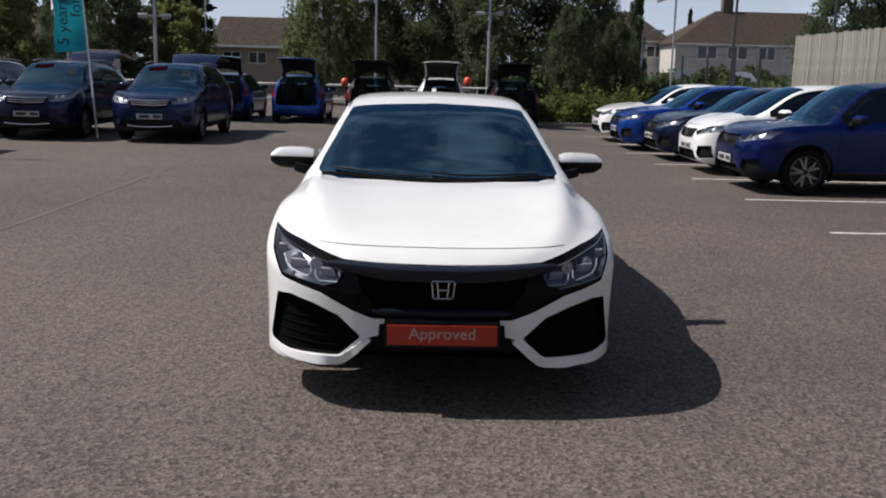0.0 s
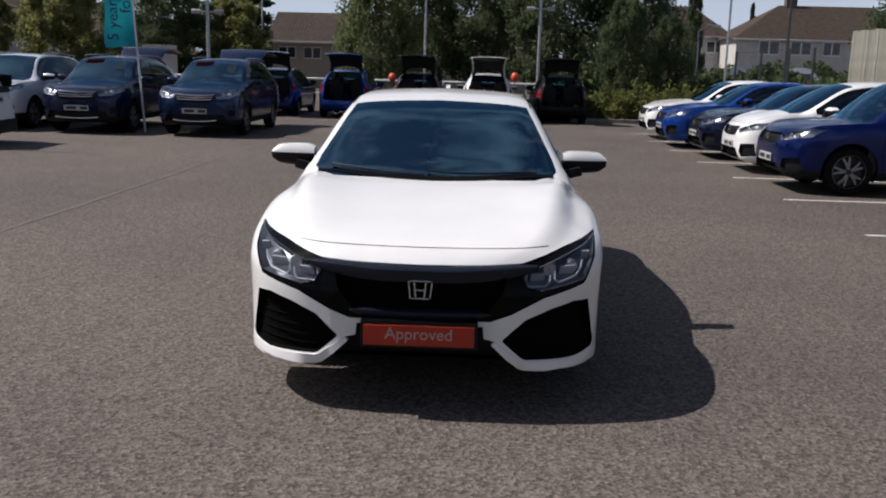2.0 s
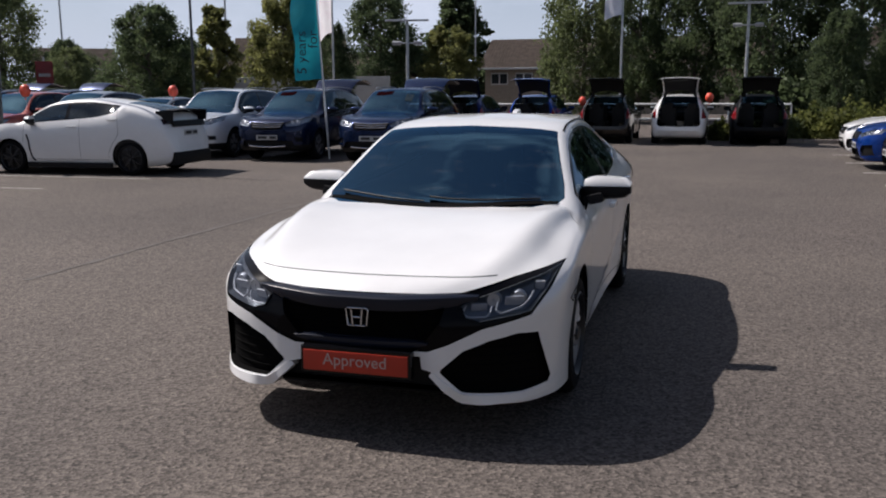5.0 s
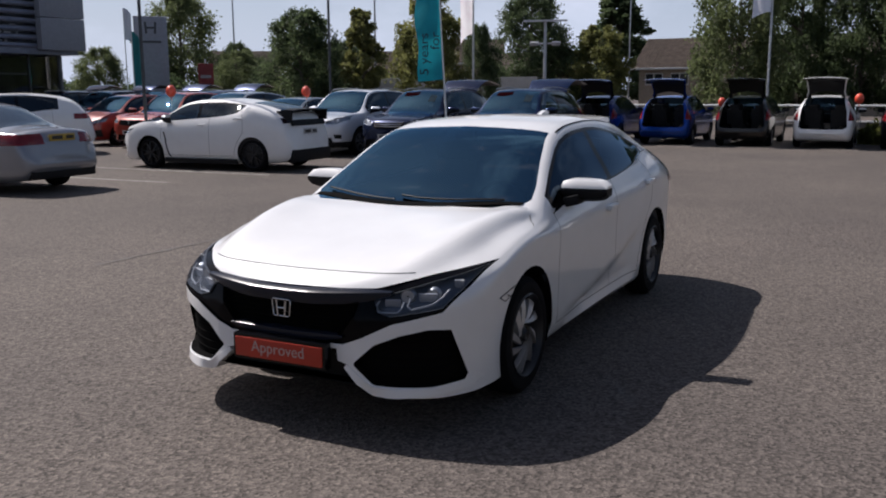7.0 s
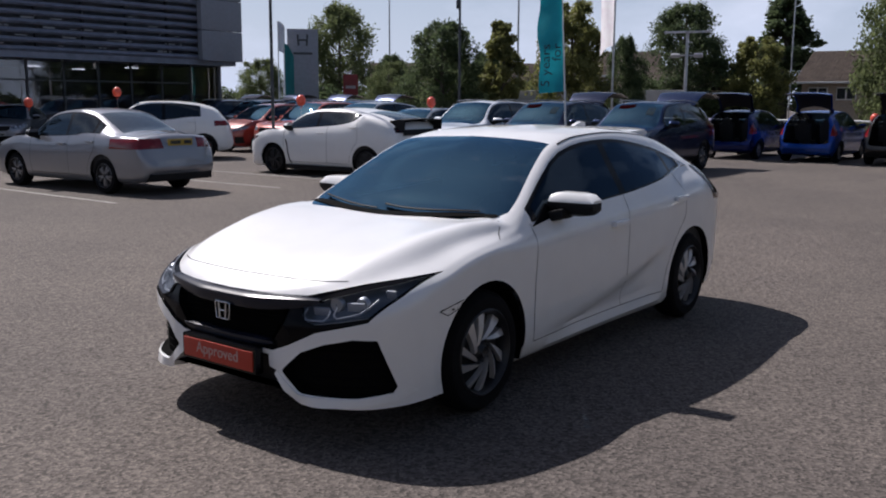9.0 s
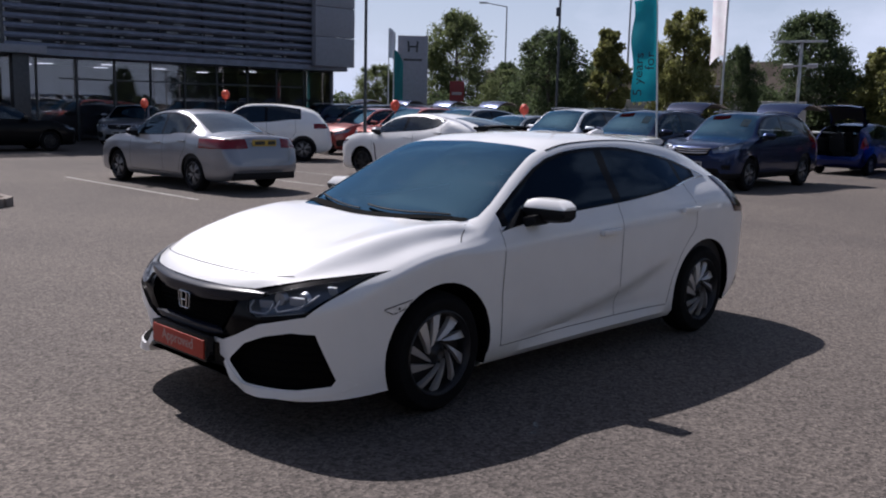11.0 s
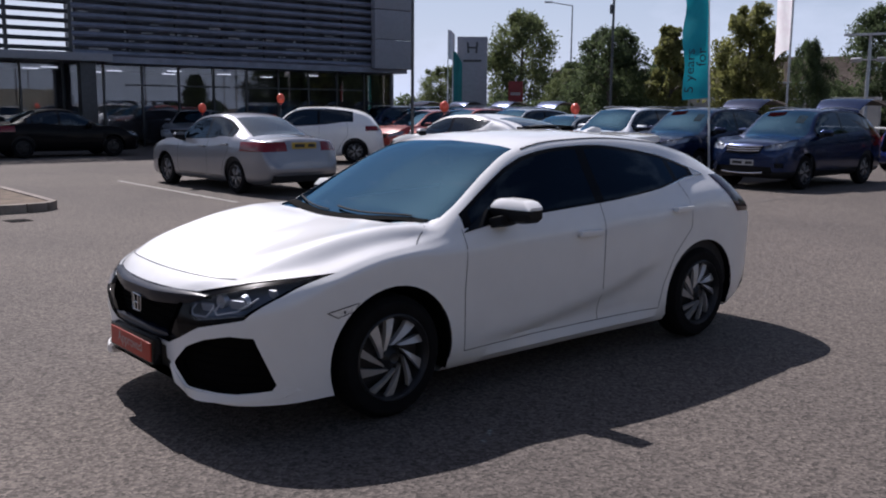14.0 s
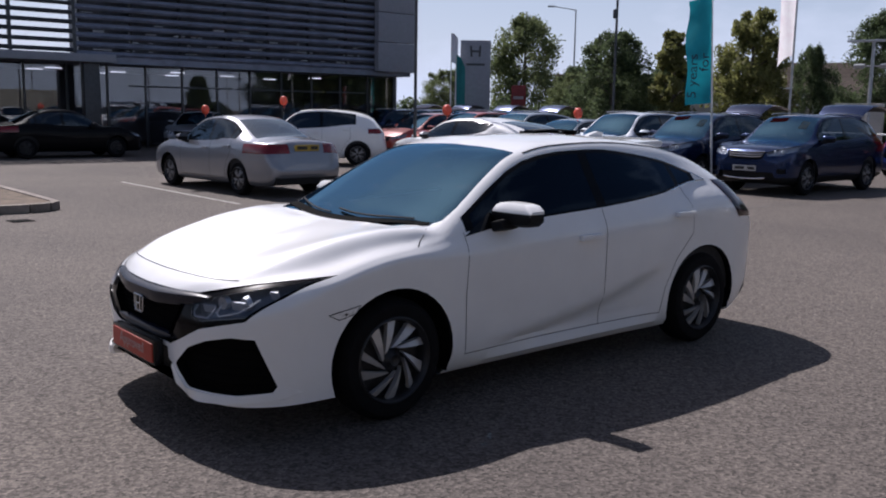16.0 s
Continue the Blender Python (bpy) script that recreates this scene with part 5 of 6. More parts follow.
# ---- buildings ----
M_ROOF = mat("roof_tiles", (0.105, 0.078, 0.062), 0.85, vary=0.35, scale=3, bump=0.4, bump_scale=30)
M_RENDER = mat("pale_render", (0.50, 0.48, 0.45), 0.9, vary=0.15, scale=1.5)
M_BRICK = mat("buff_brick", (0.40, 0.33, 0.26), 0.9, vary=0.3, scale=12)
M_PANE = mat("dark_pane", (0.03, 0.035, 0.04), 0.08)
M_FRAME = mat("white_frame", (0.72, 0.72, 0.70), 0.5)
M_FENCE = mat("weathered_boards", (0.25, 0.24, 0.20), 0.85, color2=(0.11, 0.11, 0.09), vary=0.2, scale=5, streak=(6, 6, 0.6), rand=0.18)
M_METAL = mat("galvanised", (0.42, 0.43, 0.44), 0.45, metal=0.6, vary=0.15)
M_DARKMETAL = mat("dark_metal", (0.06, 0.065, 0.07), 0.45, metal=0.5, vary=0.2)
M_LOUVRE = mat("louvre_metal", (0.190, 0.208, 0.262), 0.42, metal=0.3, vary=0.25, scale=2)
M_SHOPGLASS = glass("shop_glass", (0.60, 0.62, 0.66), ior=1.9)
M_SHOPWALL = mat("shop_wall", (0.15, 0.16, 0.18), 0.8, vary=0.4, scale=1.2)
M_PALEBIT = mat("inner_pale", (0.42, 0.45, 0.5), 0.3)
M_TUBE = bpy.data.materials.new("lamp_tube")
M_TUBE.use_nodes = True
M_TUBE.node_tree.nodes["Principled BSDF"].inputs["Emission Color"].default_value = (1, 1, 1, 1)
M_TUBE.node_tree.nodes["Principled BSDF"].inputs["Emission Strength"].default_value = 3.0
M_PANEL = mat("grey_panel", (0.24, 0.25, 0.28), 0.5, vary=0.08)


def house(x, y, rz, w, d, eave, ridge, wall, label, hip=0.0, windows=(), ribs=0):
    root = group_thing("house", label, "house", at=pose(x, y, 0, 0, 0, rz))
    part("wall", box((w, d, eave), (0, d / 2, eave / 2)), wall, root)
    bm = bmesh.new()
    o = 0.4
    a = [bm.verts.new(p) for p in ((-w / 2 - o, -o, eave), (w / 2 + o, -o, eave), (w / 2 + o, d + o, eave), (-w / 2 - o, d + o, eave))]
    r = [bm.verts.new((-w / 2 - o + hip, d / 2, ridge)), bm.verts.new((w / 2 + o - hip, d / 2, ridge))]
    for f in ((a[0], a[1], r[1], r[0]), (a[2], a[3], r[0], r[1]), (a[1], a[2], r[1]), (a[3], a[0], r[0])):
        bm.faces.new(f)
    bmesh.ops.solidify(bm, geom=list(bm.faces), thickness=0.15)
    part("roof", bm, M_ROOF, root)
    if ribs:
        rb = bmesh.new()
        for k in range(ribs):
            rx_ = -w / 2 - o + (w + 2 * o) * (k + 0.5) / ribs
            tube((rx_, -o, eave + 0.015), (rx_, d / 2, ridge + 0.015), 0.022, seg=5, bm=rb, caps=False)
        tagged(part("tile_ribs", rb, M_ROOF, root), kind="stuff")
    gut = box((w + 0.9, 0.12, 0.12), (0, -0.42, eave - 0.04), 0.02)
    part("gutter", gut, M_FRAME, root)
    for wx, wz, ww, wh in windows:
        fr = box((ww, 0.10, wh), (wx, -0.02, wz), 0.01)
        wo = part("window", fr, M_FRAME, root)
        for k in (-0.25, 0.25):
            part("pane", box((ww * 0.42, 0.05, wh * 0.82), (wx + k * ww, -0.06, wz)), M_PANE, wo)
    return root


house(-4.0, 54.0, 0, 17.5, 7, 2.88, 4.85, M_BRICK, "low buff brick house with a long brown tiled roof", windows=[(-7.8, 2.2, 1.1, 0.75), (-6.2, 2.2, 1.1, 0.75), (-0.9, 2.2, 1.1, 0.75)], ribs=84)
hr = house(33.5, 82.0, 0, 19.0, 9, 4.75, 8.1, M_RENDER, "white rendered semi-detached house with hipped brown roof", hip=5.4, windows=[(-6.5, 4.0, 1.9, 1.3), (-3.6, 4.0, 1.9, 1.3), (-0.8, 4.0, 1.6, 1.3), (4.0, 4.0, 1.9, 1.3), (-6.0, 1.3, 2.1, 1.5), (-1.0, 1.3, 2.1, 1.5)])
part("chimney", box((1.0, 0.8, 1.9), (-3.4, 4.6, 8.5), 0.03), M_ROOF, hr)
house(19.5, 88, 0, 11, 8, 5.1, 8.2, M_RENDER, "pale rendered house half hidden by trees", hip=3.4, windows=[(4.1, 4.1, 1.7, 1.2), (-1.0, 4.1, 1.9, 1.2)])

# board fence; its unseen run below y=15 is added to cut skylight
fence = group_thing("fence", "tall weathered wooden board fence behind the bays, extended unseen to the south", "fence", kind="structure")
fa, fb = Vector((9.9, 20.2, 0)), Vector((9.25, -16.0, 0))
nb = int((fb - fa).length / 0.15)
fm = finish(box((0.142, 0.022, 2.75), (0, 0, 1.375), 0.004), "board", M_FENCE)
for k in range(nb):
    p = fa + (fb - fa) * (k + 0.5) / nb
    o = new("board", fm)
    o.parent, o.matrix_basis = fence, pose(p.x + random.uniform(-0.006, 0.006), p.y, random.uniform(-0.02, 0.02), 0, 0, 90)

# showroom
show = group_thing("showroom_building", "dark showroom with horizontal metal louvres over a glazed ground floor", "building", at=pose(-29.05, 24.46, 0, 0, 0, -91.1))
LEN, Z0, Z1, OPEN, RISE = 36.0, 3.30, 9.6, 15.1, 0.325
part("upper_wall", box((OPEN - 0.5, 0.5, Z1 - Z0), (OPEN / 2 + 0.1, -0.75, (Z0 + Z1) / 2)), M_SHOPWALL, show)
part("soffit", box((LEN - 0.2, 9.4, 0.25), (LEN / 2, -4.6, Z0 - 0.05)), M_LOUVRE, show)
slat = finish(prism([(-0.10, -0.085), (0.03, -0.10), (0.08, -0.02), (0.04, 0.07), (-0.06, 0.10)], -OPEN / 2 + 1.0, OPEN / 2, axis="x"), "louvre", M_LOUVRE)
for k in range(19):
    o = new("louvre", slat)
    o.parent, o.matrix_basis = show, pose(OPEN / 2, 0.1, Z0 + 0.16 + k * RISE)
# pale pieces added at random between the slats as bright specks
rnd_l = random.Random(4)
blind = finish(box((1.0, 0.02, 0.10)), "blind", M_PALEBIT)
for k in range(46):
    o = new("inner_window", blind)
    o.parent, o.matrix_basis = show, pose(rnd_l.uniform(2.8, 14.6), -0.10, Z0 + 0.32 + RISE * rnd_l.choice((0, 0, 1, 1, 2, 2, 3, 4))) @ Matrix.Diagonal((rnd_l.uniform(0.08, 0.5), 1, rnd_l.uniform(0.3, 0.9), 1))
open_slat = finish(prism([(-0.07, -0.07), (0.03, -0.075), (0.07, 0.0), (0.03, 0.075), (-0.05, 0.08)], -1.03, 1.03, axis="x"), "screen_slat", M_DARKMETAL)
for bay in range(5):
    for k in range(19):
        o = new("screen_slat", open_slat)
        o.parent, o.matrix_basis = show, pose(OPEN + 1.10 + 2.14 * bay, 0.1, Z0 + 0.25 + k * RISE)
    part("screen_post", box((0.11, 0.16, Z1 - Z0), (OPEN + 0.03 + 2.14 * bay, 0.1, (Z0 + Z1) / 2)), M_DARKMETAL, show)
for k in range(8):
    part("louvre_bracket", box((0.07, 0.14, Z1 - Z0), (1.6 + 1.9 * k, -0.12, (Z0 + Z1) / 2)), M_DARKMETAL, show)
for k in range(24):
    part("mullion", box((0.07, 0.12, Z0 - 0.17), (0.35 + k * 1.48, -0.9, (Z0 - 0.17) / 2)), M_DARKMETAL, show)
    part("shop_pane", box((1.40, 0.02, Z0 - 0.3), (1.09 + k * 1.48, -0.9, Z0 / 2 - 0.08)), M_SHOPGLASS, show)
part("shop_back_wall", box((LEN - 0.2, 0.2, Z0 - 0.18), (LEN / 2, -9.2, (Z0 - 0.18) / 2)), M_SHOPWALL, show)
part("shop_end_wall", box((0.2, 8.2, Z0 - 0.18), (0.25, -5.0, (Z0 - 0.18) / 2)), M_SHOPWALL, show)
lamp = finish(box((0.62, 0.10, 0.03)), "ceiling_lamp", M_TUBE)
for k in range(14):
    for row in range(3):
        if (k * 7 + row * 5) % 9 not in (0, 1, 4):
            continue
        o = new("ceiling_lamp", lamp)
        o.parent, o.matrix_basis = show, pose(2.6 + 1.72 * k + 0.2 * row, -4.2 - 1.9 * row, Z0 - 0.24)
for k, (x_, w_, h_) in enumerate(((4.2, 1.2, 1.1), (7.8, 0.5, 1.8), (10.4, 1.6, 1.0), (13.0, 0.8, 1.5))):
    part("display_board", box((w_, 0.08, h_), (x_, -3.0 - 0.7 * (k % 2), h_ / 2 + 0.02), 0.01), M_PANEL if k % 2 else M_SHOPWALL, show)
for k in range(5):
    part("sign_panel", box((2.16, 0.30, 1.27), (1.06, 0.30, 3.30 + 0.635 + 1.30 * k), 0.015), M_PANEL, show, "plain grey sign panel")
for x in (0.3, 1.9):
    part("panel_post", box((0.12, 0.12, 6.3), (x, 0.06, 6.55)), M_DARKMETAL, show)
part("canopy_beam", box((13.0, 1.2, 0.28), (14.0 + 6.5, 0.55, Z0 - 0.05), 0.03), M_PANEL, show)
for x in (14.75, 19.4, 24.0):
    part("canopy_column", box((0.55, 0.4, Z0 - 0.20), (x, 0.55, (Z0 - 0.20) / 2), 0.02), M_DARKMETAL, show)
for k, x in enumerate((3.0, 5.2, 7.3, 9.6, 11.8)):
    part("window_frame_bar", box((2.1, 0.05, 0.06), (x, -0.87, 2.35)), M_DARKMETAL, show)

# small red sign on a post by the far cars
nosign = group_thing("road_sign", "small square red sign on a grey post", "sign", at=pose(-23.2, 25.7, 0, 0, 0, 38))
part("post", tube((0, 0, 0), (0, 0, 2.9), 0.035, 0.035, 10), M_METAL, nosign)
# the plate's red is darkened for the shade on its sunless side
part("sign_plate", box((0.62, 0.03, 0.85), (0, -0.05, 2.3), 0.01), mat("faded_red_sign", (0.20, 0.022, 0.02), 0.6, vary=0.25, scale=6), nosign)
part("sign_bar", box((0.42, 0.012, 0.12), (0, -0.072, 2.2)), mat("faded_white_bar", (0.30, 0.28, 0.27), 0.6), nosign)

# totem sign
M_TOTEM = mat("totem_grey", (0.26, 0.27, 0.31), 0.45, vary=0.1)
totem = group_thing("totem_sign", "tall grey totem sign by the entrance", "sign", at=pose(-27.3, 26.9, 0, 0, 0, 48))
part("pillar", box((1.40, 0.32, 4.85), (0, 0, 2.425), 0.04), M_TOTEM, totem)
for x_ in (-0.20, 0.20):
    part("emblem_upright", box((0.09, 0.04, 0.50), (x_, -0.175, 4.35), 0.012, (0, 4 if x_ > 0 else -4, 0)), M_DARKMETAL, totem)
part("emblem_bar", box((0.34, 0.04, 0.09), (0, -0.175, 4.35), 0.012), M_DARKMETAL, totem)
part("lettering", box((0.85, 0.03, 0.10), (0, -0.17, 3.75)), M_DARKMETAL, totem)


def pole(x, y, h, r=0.05, label="tall bare grey metal flagpole", cat="flagpole", material=None, name="flagpole"):
    ob = group_thing(name, label, cat, at=pose(x, y, 0))
    part("mast", tube((0, 0, 0), (0, 0, h), r, r * 0.7, 12), material or M_METAL, ob)
    part("base_plate", tube((0, 0, 0), (0, 0, 0.08), r * 2.2, r * 2.0, 12), M_METAL, ob)
    return ob


M_TEAL = leaf_mat("teal_flag", (0.013, 0.26, 0.31), (0.018, 0.33, 0.39))
M_TEALDARK = mat("dark_teal_flag", (0.018, 0.20, 0.20), 0.8, vary=0.2, scale=2)
M_WFLAG = mat("white_flag", (0.70, 0.70, 0.74), 0.8, vary=0.05)
M_FLAGINK = mat("flag_ink", (0.02, 0.03, 0.05), 0.8)
for x, y, h in ((-13.2, 53.2, 13), (-18.95, 32.1, 9)):
    pole(x, y, h)
for x, y, h in ((-12.74, 11.81, 8), (8.63, 21.35, 8), (-12.51, 18.9, 7.4), (9.9, 18.0, 8)):
    o_ = pole(x, y, h, 0.042, "tall dark steel lamp column", "lamp post", M_DARKMETAL, "lamp_post")
    if x == -12.51:
        part("column_fitting", box((0.09, 0.12, 0.26), (0, -0.07, 4.39), 0.03), M_DARKMETAL, o_)

flag = group_thing("feather_flag", "teal feather flag on a white pole, lettered 5 years for", "flag", at=pose(-7.095, 15.81, 0))
part("mast", tube((0, 0, 0), (-0.25, 0, 4.2), 0.025, 0.015, 10), M_FRAME, flag)
bm = bmesh.new()
rows = []
for k in range(13):
    z = 1.86 + 2.3 * k / 12
    x0 = -0.25 * z / 4.2
    wv = 0.05 * math.sin(k * 0.8)
    wd = 0.66 + 0.05 * math.sin(k * 0.9 + 0.5)
    rows.append([bm.verts.new((x0 - wd * q / 4, wv * q / 4 + 0.03 * math.sin(q + k * 0.4), z - 0.05 * q / 4)) for q in range(5)])
for p, q in zip(rows, rows[1:]):
    for k in range(4):
        bm.faces.new((p[k], p[k + 1], q[k + 1], q[k]))
part("sail", bm, M_TEAL, flag)


# ---- the white car's small parts ----
def lay(tree, x, y=None, z=None, out=0.0):
    """A point on the car's skin: from in front for (x, z), from above for (x, y)."""
    if z is not None and y is None:
        p, n, _, _ = tree.ray_cast(Vector((x, -9, z)), Vector((0, 1, 0)))
    else:
        p, n, _, _ = tree.ray_cast(Vector((x, y, 9)), Vector((0, 0, -1)))
    return p + (n if n.dot(Vector((0, -1, 1))) > 0 else -n) * out


def text_mesh(name, body, size, material, parent, m, depth=0.001):
    cu = bpy.data.curves.new(name, "FONT")
    cu.body, cu.size, cu.align_x, cu.align_y, cu.extrude = body, size, "CENTER", "CENTER", depth
    tmp = bpy.data.objects.new(name, cu)
    me = bpy.data.meshes.new_from_object(tmp)
    bpy.data.objects.remove(tmp)
    bpy.data.curves.remove(cu)
    me.materials.append(material)
    o = new(name, me)
    o.parent, o.matrix_basis = parent, m
    return o


part("plate_holder", box((0.542, 0.05, 0.126), (0, -0.096, 0.392), 0.005), M_GLOSSBLACK, hero)
red = part("plate_board", box((0.512, 0.008, 0.096), (0, -0.123, 0.390), 0.003), M_PLATE_RED, hero, "red dealer board lettered Approved")
text_mesh("lettering", "Approved", 0.078, M_LETTER, red, pose(0, -0.1278, 0.397, 90, 0, 0))
# chrome-edged grille bars and mesh
for z, w, hh, oo in ((0.664, 0.545, 0.034, 0.022), (0.474, 0.330, 0.020, 0.014)):
    bm = bmesh.new()
    prev = None
    n = 24
    for k in range(n + 1):
        x = -w + 2 * w * k / n
        p = lay(hero_tree, x, z=z + (0.030 if z > 0.6 else 0.012) * abs(x / w) ** 2.5)
        thin = 1 - 0.75 * abs(x / w) ** 5
        ring = [bm.verts.new(p + Vector((0, dy, dz))) for dy, dz in ((0.0, hh * thin), (-oo * 0.75 * thin, hh * 0.65 * thin), (-oo * thin, -hh * 0.2 * thin), (-oo * 0.5 * thin, -hh * thin), (0.03, -hh * 1.1 * thin), (0.03, hh * 1.1 * thin))]
        if prev:
            for q in range(6):
                bm.faces.new((prev[q], prev[(q + 1) % 6], ring[(q + 1) % 6], ring[q]))
        prev = ring
    bmesh.ops.recalc_face_normals(bm, faces=bm.faces)
    part("grille_bar", bm, M_WING, hero)
for k in range(7):
    z = 0.49 + k * 0.0235
    w = 0.29 + 0.12 * k / 6
    bm = bmesh.new()
    for q in range(12):
        a, b = -w + 2 * w * q / 12, -w + 2 * w * (q + 1) / 12
        tube(lay(hero_tree, a, z=z) + Vector((0, 0.035, 0)), lay(hero_tree, b, z=z) + Vector((0, 0.035, 0)), 0.004, seg=5, bm=bm, caps=False)
    part("grille_slat", bm, M_GAP, hero)
for side in (1, -1):
    for k in range(5):
        z = 0.30 + k * 0.042
        x0, x1 = 0.47 - 0.0 * k + 0.012 * k, 0.80
        bm = bmesh.new()
        for q in range(6):
            a, b = x0 + (x1 - x0) * q / 6, x0 + (x1 - x0) * (q + 1) / 6
            tube(lay(hero_tree, side * a, z=z) + Vector((0, 0.048, 0)), lay(hero_tree, side * b, z=z) + Vector((0, 0.048, 0)), 0.0028, seg=5, bm=bm, caps=False)
        part("vent_slat", bm, M_GAP, hero)
# wipers, washer cowl, roof fin, camera housing
for x0, x1, far in ((0.60, -0.04, 0.055), (-0.06, -0.62, 0.050)):
    way = [(x0 + (x1 - x0) * k / 14, 1.118 + 0.155 * ((x0 + (x1 - x0) * k / 14) / 0.72) ** 2 + 0.012 + far * (k / 14) ** 2) for k in range(15)]
    part("wiper", sweep([lay(hero_tree, x, y, 0.0, 0.014) for x, y in way], 0.0065), M_TRIM, hero)
bm = bmesh.new()
prev = None
for k in range(25):
    x = -0.70 + 1.40 * k / 24
    yb = 1.10 + 0.16 * (x / 0.72) ** 2
    a, b = lay(hero_tree, x, yb - 0.035, 0.0, 0.004), lay(hero_tree, x, yb + 0.03, 0.0, 0.004)
    cur = (bm.verts.new(a), bm.verts.new(b))
    if prev:
        bm.faces.new((prev[0], cur[0], cur[1], prev[1]))
    prev = cur
part("cowl_strip", bm, M_GAP, hero)
bm = prism([(0.0, 0.0), (0.20, 0.0), (0.19, 0.055), (0.13, 0.06), (0.05, 0.03)], -0.018, 0.018, axis="x")
fin = part("roof_fin", bm, M_WHITE, hero)
fin.matrix_basis = pose(0, 3.30, float(hero_spec()["top"](3.35)) - 0.006, -6, 0, 0)
part("mirror_camera_box", box((0.14, 0.06, 0.06), (0, 1.98, 1.325), 0.015), M_TRIM, hero)
part("interior_mirror", box((0.24, 0.03, 0.06), (0, 1.93, 1.26), 0.012), M_TRIM, hero)
# side markers, indicator strips, black sail triangles at the mirrors
for side in (1, -1):
    corners = [Vector(c) for c in ((0.485, 0.616), (0.672, 0.644), (0.640, 0.606), (0.545, 0.586))]
    last_x = 0.95

    def on_wing(y, z, out):
        p, _, _, _ = hero_tree.ray_cast(Vector((9 * side, y, z)), Vector((-side, 0, 0)))
        x = abs(p.x) if p and abs(p.x) > 0.86 else last_x
        return Vector((side * (x + out), y, z))

    bm, grid_v = bmesh.new(), []
    for a in range(13):
        u = a / 12
        top, low = corners[0].lerp(corners[1], u), corners[3].lerp(corners[2], u)
        column = []
        for b in range(5):
            q = top.lerp(low, b / 4)
            p = on_wing(q.x, q.y, 0.0025)
            last_x = abs(p.x) - 0.0025
            column.append(bm.verts.new(p))
        grid_v.append(column)
    for a in range(12):
        for b in range(4):
            bm.faces.new((grid_v[a][b], grid_v[a + 1][b], grid_v[a + 1][b + 1], grid_v[a][b + 1]))
    rim = [v.co.copy() for v in [c[0] for c in grid_v] + grid_v[-1][1:] + [c[-1] for c in grid_v[-2::-1]] + grid_v[0][-2:0:-1]]
    part("marker_frame", sweep(rim, 0.0024, 5, closed=True), M_GAP, hero)
    part("side_marker", bm, M_MARKER, hero, "clear side marker lamp")
    bulb = on_wing(0.585, 0.610, 0.001)
    part("marker_bulb", tube(bulb, bulb + Vector((side * 0.004, 0, 0)), 0.008, 0.006, 10), M_GAP, hero)
    bm = bmesh.new()
    pts = [(1.40, 0.920), (1.62, 0.952), (1.80, 0.968), (1.62, 1.035)]
    vs = []
    for y, z in pts:
        p, n, _, _ = hero_tree.ray_cast(Vector((9 * side, y, z)), Vector((-side, 0, 0)))
        vs.append(bm.verts.new(p + Vector((0.005 * side, 0, 0.0))))
    bm.faces.new(vs)
    part("mirror_sail", bm, M_GLOSSBLACK, hero)
    # two bright hooked light guides and the reflector panels between them
    for hook in (((0.492, 0.660), (0.482, 0.630), (0.502, 0.610), (0.586, 0.612), (0.602, 0.632), (0.606, 0.668)), ((0.628, 0.672), (0.626, 0.640), (0.646, 0.626), (0.728, 0.648), (0.756, 0.676), (0.772, 0.716))):
        pts = []
        for (xa, za), (xb_, zb_) in zip(hook, hook[1:]):
            pts += [lay(hero_tree, side * (xa + (xb_ - xa) * q / 4), z=za + (zb_ - za) * q / 4) + Vector((0, 0.020, 0)) for q in range(4)]
        part("light_guide", sweep(pts, 0.0048, 6), M_BLADE, hero)
    for xa, za, w_, h_ in ((0.545, 0.648, 0.075, 0.040), (0.690, 0.672, 0.085, 0.045), (0.785, 0.720, 0.045, 0.045)):
        c = lay(hero_tree, side * xa, z=za)
        o = part("lamp_reflector", box((w_, 0.012, h_), (0, 0, 0), 0.005), M_BLADE, hero)
        o.matrix_basis = pose(c.x, c.y + 0.050, c.z, 18, 0, side * 24)

